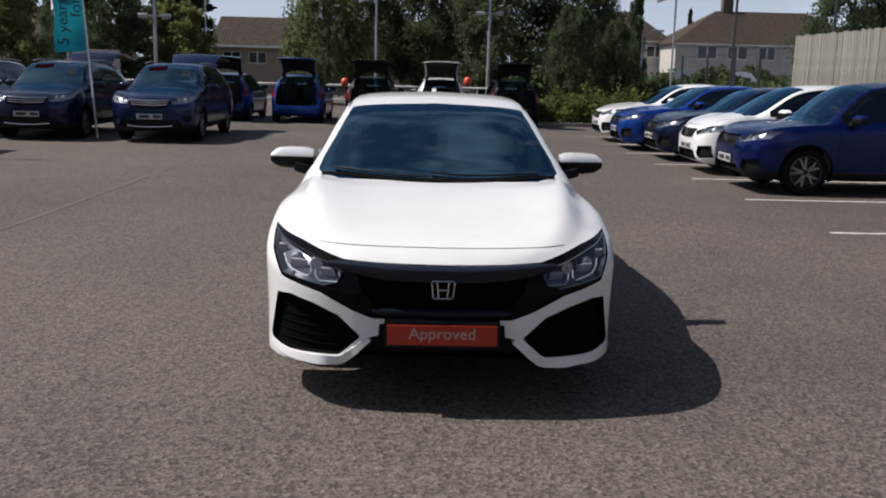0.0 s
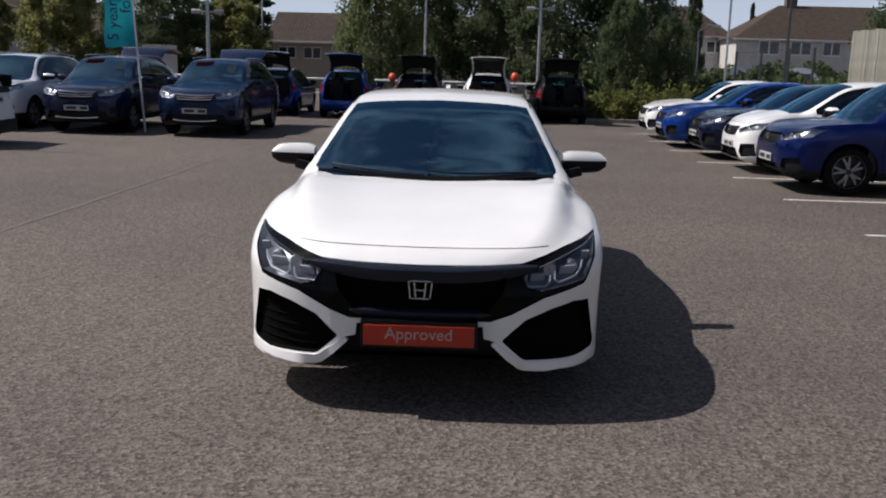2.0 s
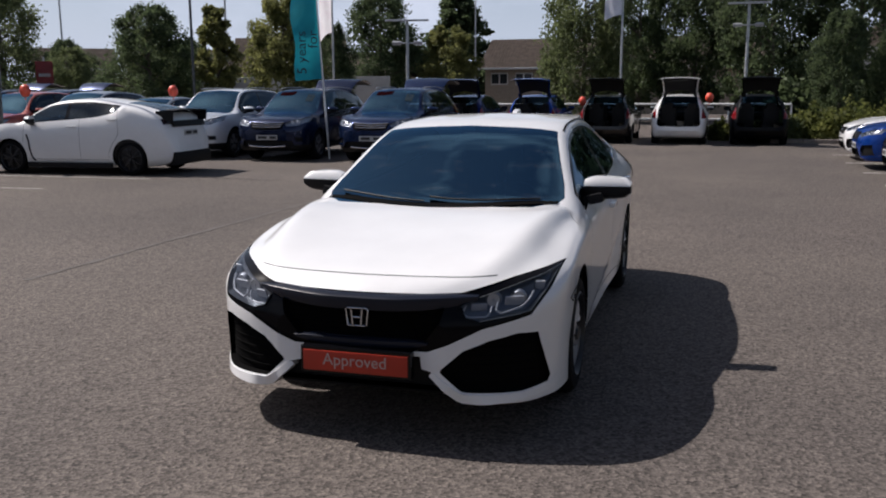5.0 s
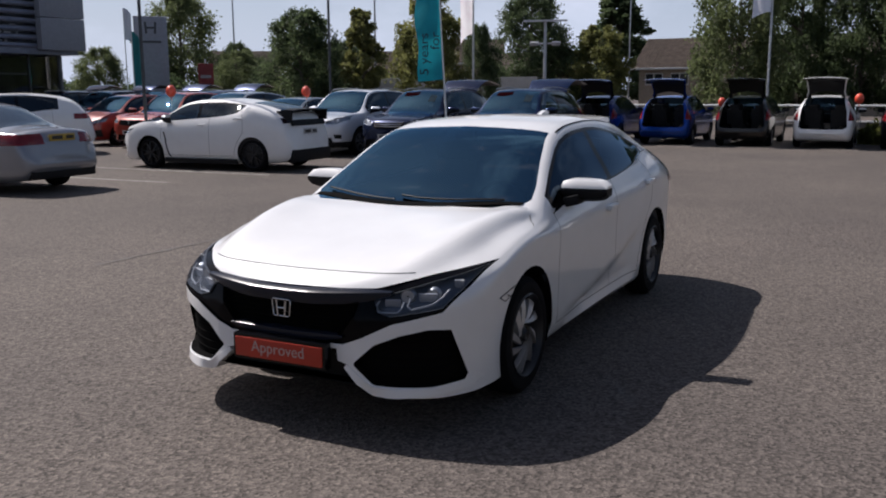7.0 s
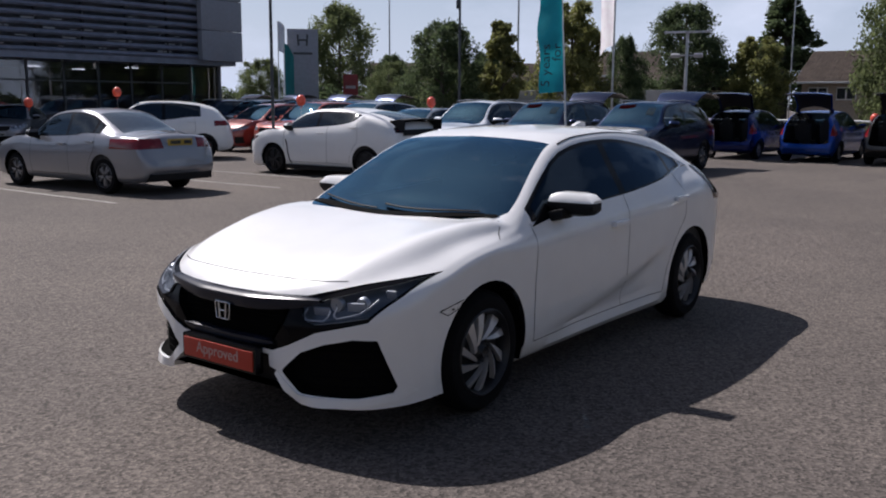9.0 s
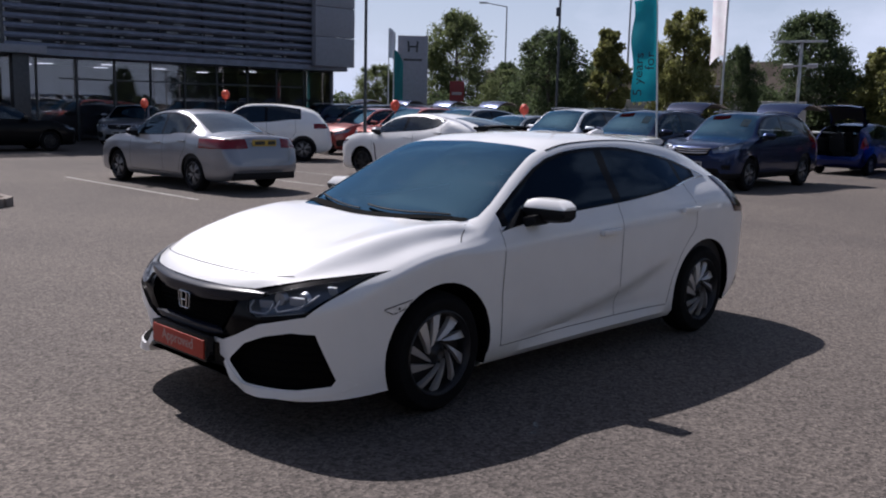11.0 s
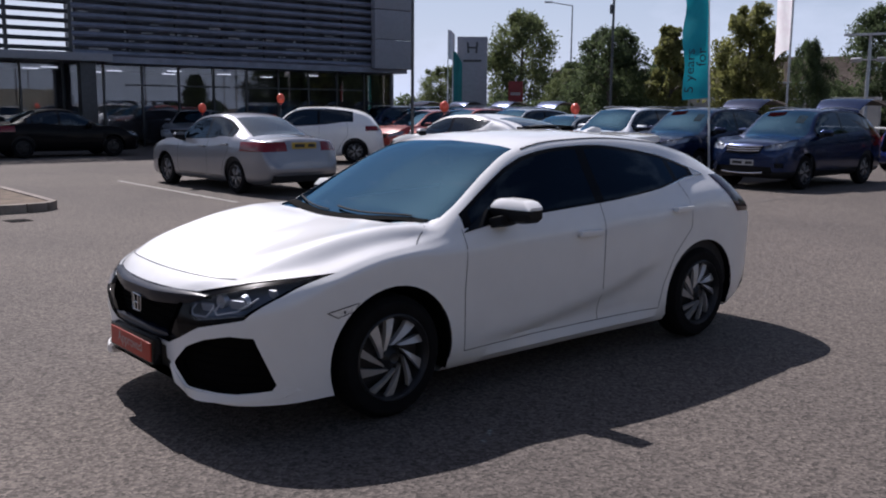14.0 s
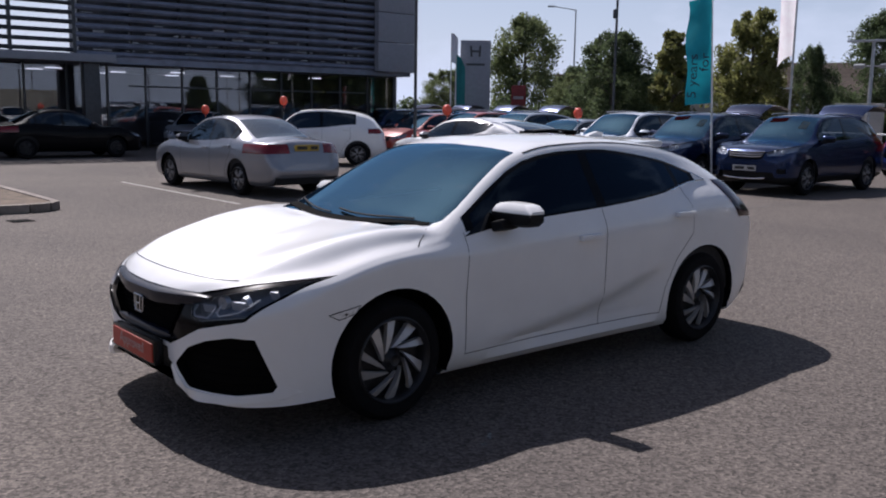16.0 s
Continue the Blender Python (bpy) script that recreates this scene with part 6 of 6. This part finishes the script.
# white blade under each bumper vent, with a sharp inner corner
for side in (1, -1):
    upper = ((0.350, 0.356), (0.472, 0.270), (0.492, 0.262), (0.60, 0.257), (0.74, 0.254), (0.840, 0.268), (0.868, 0.290))
    lower = ((0.336, 0.338), (0.462, 0.224), (0.490, 0.216), (0.61, 0.214), (0.76, 0.220), (0.862, 0.238), (0.880, 0.262))
    lead = (0.004, 0.022, 0.024, 0.022, 0.018, 0.012, 0.004)
    bm, prev = bmesh.new(), None
    for k in range(len(upper) - 1):
        for q in range(5 if k < len(upper) - 2 else 6):
            f = q / 5
            (xu, zu), (xl, zl) = [(e[k][0] + (e[k + 1][0] - e[k][0]) * f, e[k][1] + (e[k + 1][1] - e[k][1]) * f) for e in (upper, lower)]
            d = lead[k] + (lead[k + 1] - lead[k]) * f
            a_, b_ = lay(hero_tree, side * xu, z=zu), lay(hero_tree, side * xl, z=max(zl, 0.226))
            a_.z, b_.z = zu, zl
            ring = [bm.verts.new(v) for v in (a_ + Vector((0, 0.03, 0)), a_ + Vector((0, -d * 0.6, 0)), b_ + Vector((0, -d, 0)), b_ + Vector((0, 0.05, -0.006)))]
            if prev:
                for m in range(3):
                    bm.faces.new((prev[m], prev[m + 1], ring[m + 1], ring[m]))
            else:
                bm.faces.new(ring)
            prev = ring
    bm.faces.new(prev)
    bmesh.ops.recalc_face_normals(bm, faces=bm.faces)
    part("bumper_blade", bm, M_WHITE, hero, angle=28)
    # dark tail lamp wrapped round the rear corner
    inner = pchip([(0, 3.84), (0.33, 3.87), (0.66, 3.92), (1, 4.00)])
    outer = pchip([(0, 4.02), (0.33, 4.11), (0.66, 4.18), (1, 4.20)])
    zi, zo = pchip([(0, 1.135), (0.33, 1.06), (0.66, 0.97), (1, 0.875)]), pchip([(0, 1.132), (0.33, 1.075), (0.66, 0.98), (1, 0.862)])
    bm, rows_ = bmesh.new(), []
    for k in range(13):
        row = []
        for q in range(9):
            f, g = k / 12, q / 8
            y_, z_ = float(inner(f)) * (1 - g) + float(outer(f)) * g, float(zi(f)) * (1 - g) + float(zo(f)) * g
            hit, _, _, _ = hero_tree.ray_cast(Vector((3 * side, y_, z_)), Vector((-side, 0, 0)))
            edge = 0.002 if k in (0, 12) or q in (0, 8) else 0.010
            row.append(bm.verts.new(hit + Vector((edge * side, edge * 0.5, 0))))
        rows_.append(row)
    for r0, r1 in zip(rows_, rows_[1:]):
        for q in range(8):
            bm.faces.new((r0[q], r0[q + 1], r1[q + 1], r1[q]))
    bmesh.ops.recalc_face_normals(bm, faces=bm.faces)
    part("tail_lamp", bm, M_DARKLAMP, hero, "dark smoked tail lamp")

# bonnet corner joints, roof ditch, door trim and tail spoiler
SP = hero_spec()
for side in (1, -1):
    g = ribbon(hero_tree, [(1.20, 0.965), (1.07, 0.89)], "x", side, 0.0045)
    part("panel_gap", g, M_GAP, hero)
    ys_ = [2.06 + 0.08 * k for k in range(22)]
    g = ribbon(hero_tree, [(y, SP["rail"](y) - 0.008) for y in ys_], "x", side, 0.013, 0.002)
    part("roof_ditch", g, M_GAP, hero)
bm = bmesh.new()
prev = None
for k in range(17):
    x = -0.50 + 1.00 * k / 16
    e = (x / 0.50) ** 2
    y0_, y1_ = 3.28, 3.78 - 0.20 * e * e
    z0_, z1_ = lay(hero_tree, x, y0_).z, 1.388 - 0.012 * e
    ring = [bm.verts.new(p) for p in ((x, y0_, z0_ + 0.003), (x, y1_ - 0.05, z1_ + 0.030), (x, y1_, z1_ + 0.012), (x, y1_ - 0.02, z1_ - 0.012), (x, y0_ + 0.1, z0_ - 0.05))]
    if prev:
        for q in range(5):
            bm.faces.new((prev[q], prev[(q + 1) % 5], ring[(q + 1) % 5], ring[q]))
    else:
        bm.faces.new(ring)
    prev = ring
bm.faces.new(prev)
bmesh.ops.recalc_face_normals(bm, faces=bm.faces)
part("tail_spoiler", bm, M_WHITE, hero)

for side in (1, -1):
    part("bumper_fin", prism([(4.06, 0.26), (4.21, 0.295), (4.25, 0.335), (4.08, 0.315)], side * 0.58, side * 0.815, axis="x"), M_TRIM, hero)

# the hot hatch's wing, skirts and arch vents
RZ = racer
wing = bmesh.new()
prev = None
for k in range(13):
    x = -0.66 + 1.32 * k / 12
    y, z = 4.12 + 0.04 * (x / 0.66) ** 2, 1.235 - 0.02 * (x / 0.66) ** 2
    ring = [wing.verts.new((x, y + dy, z + dz)) for dy, dz in ((-0.14, 0.0), (0.0, 0.028), (0.20, 0.020), (0.20, 0.0), (0.0, -0.012))]
    if prev:
        for q in range(5):
            wing.faces.new((prev[q], prev[(q + 1) % 5], ring[(q + 1) % 5], ring[q]))
    prev = ring
part("rear_wing", wing, M_TRIM, RZ)
for side in (1, -1):
    part("wing_end", prism([(4.0, 1.06), (4.34, 1.02), (4.36, 1.24), (4.0, 1.22)], side * 0.66, side * 0.70, axis="x"), M_TRIM, RZ)
    part("side_skirt", box((0.05, 1.85, 0.10), (side * 0.90, 2.22, 0.19), 0.02), M_TRIM, RZ)
for side in (1, -1):
    part("arch_vent", ribbon(racer_tree, [(1.30, 0.78), (1.345, 0.66), (1.36, 0.5), (1.40, 0.34), (1.46, 0.26)], "x", side, 0.035, 0.004), M_TRIM, RZ)
    for y_ in (0.92, 3.52):
        arc = [(y_ + 0.395 * math.cos(a), 0.34 + 0.395 * math.sin(a)) for a in [math.pi * q / 12 for q in range(13)]]
        part("arch_lip", ribbon(racer_tree, arc, "x", side, 0.05, 0.006), M_WHITE, RZ)
part("rear_diffuser", box((1.45, 0.30, 0.26), (0, 4.25, 0.32), 0.05), M_TRIM, RZ)
part("tail_lamp_band", box((1.25, 0.05, 0.12), (0, 4.305, 0.98), 0.02, (18, 0, 0)), M_TRIM, RZ)


# ---- yard furniture ----
M_BALLOON = mat("balloon_rubber", (0.75, 0.09, 0.045), 0.35, coat=0.3, vary=0.05)
M_STRING = mat("string", (0.5, 0.5, 0.5), 0.8)
for x, y, z in ((-20.0, 12.45, 1.83), (-13.6, 13.55, 1.62), (-11.45, 16.2, 1.59), (-21.5, 10.6, 1.52), (-2.46, 25.1, 1.2), (1.39, 24.0, 1.32)):
    b = group_thing("balloon", "shiny orange red balloon tied beside the cars", "balloon", "balloons over the cars", at=pose(x, y, 0))
    bm = ball((0, 0, z), 0.12, (1, 1, 1.22), 20)
    tube((0, 0, z - 0.20), (0, 0, z - 0.165), 0.022, 0.008, 8, bm)
    part("skin", bm, M_BALLOON, b)
    part("tie", tube((0, 0, 0), (0, 0, z - 0.19), 0.003, seg=5), M_STRING, b)

# raised kerb island
M_KERB = mat("concrete_kerb", (0.24, 0.205, 0.175), 0.9, vary=0.3, scale=6, bump=0.4, bump_scale=80, rand=0.12)
M_SOIL = mat("dry_soil", (0.135, 0.10, 0.07), 0.95, vary=0.45, scale=5, bump=0.8, bump_scale=30)
island = group_thing("kerb_island", "low concrete kerbed island with dry soil", "kerb", kind="structure", at=pose(-9.72, 1.68, 0))
ring = [(0.0, -3.75 + 0.9 * k) for k in range(5)] + [(0.0, 0.42), (-0.06, 0.72), (-0.28, 0.90)] + [(-0.28 - 0.9 * k, 0.92) for k in range(1, 9)]
for (xa, ya), (xb_, yb_) in zip(ring, ring[1:]):
    L_ = math.hypot(xb_ - xa, yb_ - ya)
    o = part("kerb_stone", box((L_ - 0.008, 0.125, 0.13), (0, 0, 0.065), 0.015), M_KERB, island)
    o.matrix_basis = pose((xa + xb_) / 2, (ya + yb_) / 2, 0, 0, 0, math.degrees(math.atan2(yb_ - ya, xb_ - xa)))
part("soil", prism([(-0.06, -3.7), (-0.06, 0.42), (-0.12, 0.68), (-0.30, 0.84), (-7.4, 0.86), (-7.4, -3.7)], 0.0, 0.115, axis="z"), M_SOIL, island)
thing("drain_cover", box((0.30, 0.30, 0.012), (0, 0, 0.000), 0.002), M_GAP, "dark iron drain cover beside the kerb", "drain", at=pose(-8.75, 1.72, 0, 0, 0, 8))


def clump(name, label, at, size, material, n, seed, leaf=0.07):
    rng = np.random.default_rng(seed)
    d = rng.normal(size=(n, 3))
    d /= np.linalg.norm(d, axis=1)[:, None]
    d[:, 2] = np.abs(d[:, 2])
    lump = 0.8 + 0.3 * np.sin(d[:, :1] * 7 + seed) * np.cos(d[:, 1:2] * 6)
    p = d * lump * rng.uniform(0.5, 1.05, (n, 1)) * np.array(size)
    u, v = rng.normal(size=(n, 3)), rng.normal(size=(n, 3))
    u /= np.linalg.norm(u, axis=1)[:, None]
    v -= u * (u * v).sum(1)[:, None]
    v /= np.linalg.norm(v, axis=1)[:, None]
    sz = leaf * rng.uniform(0.6, 1.4, (n, 1))
    q = np.stack([p - u * sz, p + v * sz * 0.5, p + u * sz, p - v * sz * 0.5], 1).reshape(-1, 3)
    me = bpy.data.meshes.new(name)
    me.from_pydata(q.tolist(), [], [(4 * k, 4 * k + 1, 4 * k + 2, 4 * k + 3) for k in range(n)])
    me.materials.append(material)
    o = new(name, me)
    o.matrix_world = pose(*at)
    return tagged(o, label, "shrub", "shrubs along the yard edge")


M_SHRUB = leaf_mat("shrub_leaf", (0.065, 0.085, 0.025), (0.21, 0.22, 0.065))
for k, (x, y, sx, sy, sz) in enumerate(((3.5, 25.3, 0.9, 0.8, 0.7), (4.5, 25.5, 1.1, 0.9, 0.9), (5.6, 25.8, 1.1, 0.9, 1.0), (6.8, 25.6, 1.2, 0.9, 1.0), (2.9, 24.9, 0.4, 0.4, 0.45), (8.4, 25.8, 1.2, 0.9, 0.95), (1.75, 25.6, 0.45, 0.4, 0.5), (10.0, 25.6, 1.2, 0.9, 1.0))):
    clump("shrub", "yellow green low shrub in the border bed", (x, y, 0), (sx, sy, sz * 1.3), M_SHRUB if k % 4 else M_LEAF, 3200, 20 + k)
border = group_thing("border_kerb", "pale kerb stones along the planted border", "kerb", kind="structure")
stone = finish(box((0.9, 0.13, 0.12), (0, 0, 0.06), 0.015), "kerb_stone", M_KERB)
for k in range(20):
    o = new("kerb_stone", stone)
    o.parent, o.matrix_basis = border, pose(3.6 + 0.91 * k, 24.35, 0)
thing("planting_bed", box((18.5, 3.0, 0.08), (12.6, 25.95, 0.04), 0.01), M_SOIL, "dry brown soil bed under the shrubs", "soil", kind="structure")



def hedge(x0, y0, x1, y1, h, w, n, material, seed, label):
    """A clipped but shaggy hedge: leaves in a lumpy band along the line."""
    rng = np.random.default_rng(seed)
    k, c = rng.uniform(0, 1, (n, 1)), rng.uniform(-1, 1, (n, 1))
    d = np.array([x1 - x0, y1 - y0]) / math.hypot(x1 - x0, y1 - y0)
    run = k * math.hypot(x1 - x0, y1 - y0)
    top = h * (0.80 + 0.14 * np.sin(run * 0.9 + seed) + 0.10 * np.sin(run * 2.3 + 2 * seed)) * (1 - 0.35 * c ** 2)
    z = top * rng.uniform(0.0, 1.06, (n, 1)) ** 0.7
    p = np.concatenate([x0 + k * (x1 - x0) - d[1] * c * w / 2, y0 + k * (y1 - y0) + d[0] * c * w / 2, z], 1) + rng.normal(0, 0.08, (n, 3))
    u, v = rng.normal(size=(n, 3)), rng.normal(size=(n, 3))
    u /= np.linalg.norm(u, axis=1)[:, None]
    v -= u * (u * v).sum(1)[:, None]
    v /= np.linalg.norm(v, axis=1)[:, None]
    sz = 0.13 * rng.uniform(0.6, 1.4, (n, 1))
    q = np.stack([p - u * sz, p + v * sz * 0.6, p + u * sz, p - v * sz * 0.6], 1).reshape(-1, 3)
    me = bpy.data.meshes.new("hedge")
    me.from_pydata(q.tolist(), [], [(4 * m, 4 * m + 1, 4 * m + 2, 4 * m + 3) for m in range(n)])
    me.materials.append(material)
    tagged(new("hedge", me), label, "hedge", "hedges round the yard", "stuff")


hedge(-40, 46, -13, 50, 2.9, 3.0, 26000, M_LEAF3, 3, "dense dark hedge beyond the parked cars")
hedge(-52, 40, -40, 46, 2.6, 2.4, 12000, M_LEAF3, 5, "dark hedge beside the showroom")
hedge(3.5, 30.5, 24, 33.5, 1.9, 2.0, 24000, M_LEAF3, 7, "low dark hedge behind the border bed")
hedge(14, 48, 40, 58, 2.4, 3.0, 20000, M_LEAF3, 9, "tall dark hedge in front of the houses")

# plain brick wall, added out of view to close the yard behind
thing("wall_south", box((60, 0.25, 4.2), (-14, -22, 2.1), 0.02), M_BRICK, "plain buff brick wall added unseen behind the yard", "wall", kind="structure")

thing("wall_west", box((11.0, 0.22, 2.25), (-20.0, 40.6, 1.125), 0.02), M_RENDER, "low pale rendered boundary wall behind the trees", "wall", kind="structure")

# white railing behind the far row
rail = group_thing("railing", "low white tubular steel railing behind the far cars", "railing", kind="structure")
for k in range(9):
    part("post", tube((-12 + 2 * k, 28.6, 0), (-12 + 2 * k, 28.6, 1.05), 0.03, seg=10), M_FRAME, rail)
for z in (0.54, 1.05):
    part("rail", tube((-12, 28.6, z), (4, 28.6, z), 0.032, seg=10), M_FRAME, rail)


# dark posts and a mesh panel beyond the bays
mesh_fence = group_thing("post_fence", "dark steel posts with thin wires beyond the bays", "fence", kind="structure")
for y_ in (19.05, 20.9, 23.3, 25.9):
    part("post", tube((8.55, y_, 0), (8.55, y_, 2.3), 0.035, 0.035, 8), M_DARKMETAL, mesh_fence)
for z_ in (0.6, 1.2, 1.8, 2.25):
    part("wire", tube((8.55, 19.05, z_), (8.55, 25.9, z_), 0.006, 0.006, 5), M_DARKMETAL, mesh_fence)

# silver van parked beyond the hedge
van = group_thing("van", "pale silver van parked beyond the posts", "van", at=pose(14.4, 39.2, 0, 0, 0, -15))
part("body", prism([(-2.3, 0.35), (2.2, 0.35), (2.45, 0.9), (1.9, 1.15), (1.25, 1.88), (0.9, 1.95), (-2.2, 1.95), (-2.35, 1.7)], 0.0, 1.8), M_PALE, van)
part("side_window", box((1.1, 0.02, 0.45), (0.7, -0.006, 1.45), 0.005), M_PANE, van)
for x_ in (-1.4, 1.5):
    part("wheel", lathe([(-0.1, 0.0), (-0.1, 0.30), (0.1, 0.30), (0.1, 0.0)], 20), M_TYRE, van).matrix_basis = pose(x_, 0.1, 0.31, 0, 0, 90)


def flood_post(x, y, h, rz):
    ob = group_thing("flood_lamp_post", "grey lamp post with a wide flat floodlight head", "lamp post", "floodlight posts", at=pose(x, y, 0, 0, 0, rz))
    part("column", tube((0, 0, 0), (0, 0, h), 0.07, 0.05, 12), M_METAL, ob)
    part("head", box((1.5, 0.45, 0.07), (0, 0, h + 0.03), 0.02, (4, 0, 0)), M_METAL, ob)
    part("bracket", tube((-0.35, 0, h - 0.75), (0.35, 0, h - 0.75), 0.025, seg=8), M_METAL, ob)
    for q in (-1, 1):
        part("spot_lamp", box((0.30, 0.16, 0.12), (q * 0.38, 0, h - 0.75), 0.02, (18, 0, 0)), M_METAL, ob)


flood_post(2.6, 31.8, 4.6, 0)
flood_post(-8.95, 27.1, 3.95, 15)


def street_lamp(x, y, h, rz, reach=1.4):
    ob = group_thing("street_lamp", "slim grey street lamp with a bent arm", "street lamp", "street lamps", at=pose(x, y, 0, 0, 0, rz))
    part("column", tube((0, 0, 0), (0, 0, h), 0.09, 0.05, 10), M_METAL, ob)
    part("arm", tube((0, 0, h), (-reach, 0, h + 0.25), 0.04, 0.03, 8), M_METAL, ob)
    part("lantern", box((0.6, 0.2, 0.12), (-reach - 0.2, 0, h + 0.25), 0.03), M_METAL, ob)


street_lamp(-42.2, 50.4, 9.2, 49, 1.6)
street_lamp(10.5, 39.6, 3.5, 180, 0.5)


def flag_cloth(parent, x0, z0, w, h, material, seed, name="flag"):
    bm = bmesh.new()
    rows = []
    for k in range(11):
        t = k / 10
        rows.append([bm.verts.new((x0 + w * q / 6, 0.08 * math.sin(q * 1.1 + t * 3 + seed) * q / 6, z0 - h * t - 0.18 * h * (q / 6) ** 2 * (1 - 0.3 * t))) for q in range(7)])
    for p, q in zip(rows, rows[1:]):
        for k in range(6):
            bm.faces.new((p[k], p[k + 1], q[k + 1], q[k]))
    part(name, bm, material, parent)


M_PFLAG = leaf_mat("faded_flag", (0.88, 0.78, 0.82), (0.96, 0.90, 0.94))
for x, y, z0, w, h, m_, seed in ((-1.7, 28.8, 5.6, -0.62, 1.5, M_WFLAG, 0), (9.2, 29.7, 5.7, -0.72, 1.3, M_WFLAG, 1), (-12.4, 28.4, 6.8, -0.55, 3.1, M_PFLAG, 2)):
    o = pole(x + 0.05, y, 8.8, 0.045, "grey flagpole with a limp pale flag", "flagpole")
    flag_cloth(o, 0.0, z0, w, h, m_, seed)
    o.matrix_basis = pose(x + 0.05, y, 0, 0, 0, 48 if m_ is M_PFLAG else 0)
for x, y, h, wide, drop, m_, seed in ((-26.6, 25.1, 4.1, 0.42, 3.2, M_TEALDARK, 0), (-27.4, 25.5, 5.1, 0.30, 1.3, M_WFLAG, 1)):
    o = group_thing("feather_flag", "tall narrow promotional feather flag by the showroom", "flag", at=pose(x, y, 0, 0, 0, 45))
    part("mast", tube((0, 0, 0), (0, 0, h), 0.03, 0.02, 8), M_FRAME, o)
    flag_cloth(o, 0.0, h, wide, drop, m_, seed, "sail")

# feather flag lettering
for body, size, dx, dz in (("5 years", 0.34, -0.46, 2.45), ("for", 0.34, -0.17, 2.75)):
    text_mesh("lettering", body, size, M_FLAGINK, flag, pose(dx - 0.12, -0.09, dz, 90, 0, 0) @ pose(0, 0, 0, 0, 0, 90), 0.001)

# more houses beyond the trees
house(-33.5, 68.5, 25, 9, 7, 3.9, 6.1, M_BRICK, "small brick house with a brown roof beyond the trees", windows=[(0, 3.0, 1.4, 1.0)])
house(-23.8, 57.5, 0, 6.4, 6, 2.5, 4.3, M_BRICK, "small house with a brown gable roof behind the trees", windows=[(0.5, 1.7, 1.2, 0.9)])
house(-50.5, 62.0, 38, 6, 5, 3.4, 5.2, M_RENDER, "white rendered house glimpsed between the trees", windows=[(0.0, 2.4, 1.2, 1.0)])
house(-37.8, 60.3, 38, 9, 8, 2.6, 4.9, M_BRICK, "brick house with a dark window beyond the hedge", windows=[(0.0, 1.8, 1.2, 1.2)])

# chrome grille bars, bumper bar and roof rails on the front-row SUVs
def suv_chrome(root):
    tree = BVHTree.FromPolygons([v.co for v in SUV_SHELL.vertices], [p.vertices for p in SUV_SHELL.polygons])
    for z0, w, bow, rad in ((0.870, 0.40, 0.02, 0.014), (0.825, 0.38, 0.02, 0.011), (0.780, 0.36, 0.015, 0.011), (0.335, 0.46, 0.03, 0.014)):
        n = 14
        pts = []
        for k in range(n + 1):
            x = -w + 2 * w * k / n
            p, _, _, _ = tree.ray_cast(Vector((x, -9, z0 + bow * (x / w) ** 2)), Vector((0, 1, 0)))
            pts.append(p + Vector((0, -0.004, 0)))
        part("chrome_bar", sweep(pts, rad, 8), M_CHROME, root, "bright chrome bar")
    for side in (1, -1):
        rail = [(side * 0.60, 1.95 + 0.18 * k, float(CRV["top"](1.95 + 0.18 * k)) + 0.012) for k in range(11)]
        part("roof_rail", sweep(rail, 0.014, 6), M_METAL, root)


CRV = crv_spec()
SUV_SHELL = bpy.data.meshes.new("suv_shell")
tmp_bm = shell(CRV, ny=(9, 26, 8), sub=(1, 2, 2, 2, 2, 2, 2, 2, 2))
tmp_bm.to_mesh(SUV_SHELL)
tmp_bm.free()
for o in [o for o in scene.objects if o.parent is None and o.name.startswith("suv_car")]:
    suv_chrome(o)
bpy.data.meshes.remove(SUV_SHELL)


# bright trim round the rear tip of the side windows of the white hatchback
hero_form = hero_spec()
for side in (1, -1):
    line = [(y, float(hero_form["belt"](y)) + 0.010) for y in np.linspace(3.30, 3.76, 8)]
    line += [(y, hero_form["rail"](y) - float(hero_form["cant"](y))) for y in np.linspace(3.76, 3.30, 7) if hero_form["rail"](y) - float(hero_form["cant"](y)) > float(hero_form["belt"](y)) + 0.02]
    pts = []
    for y, z in line:
        p, _, _, _ = hero_tree.ray_cast(Vector((side * 3, y, z)), Vector((-side, 0, 0)))
        if p:
            pts.append(p + Vector((side * 0.002, 0, 0)))
    part("window_trim", sweep(pts, 0.0055, 6), M_CHROME, hero, "thin chrome window trim")
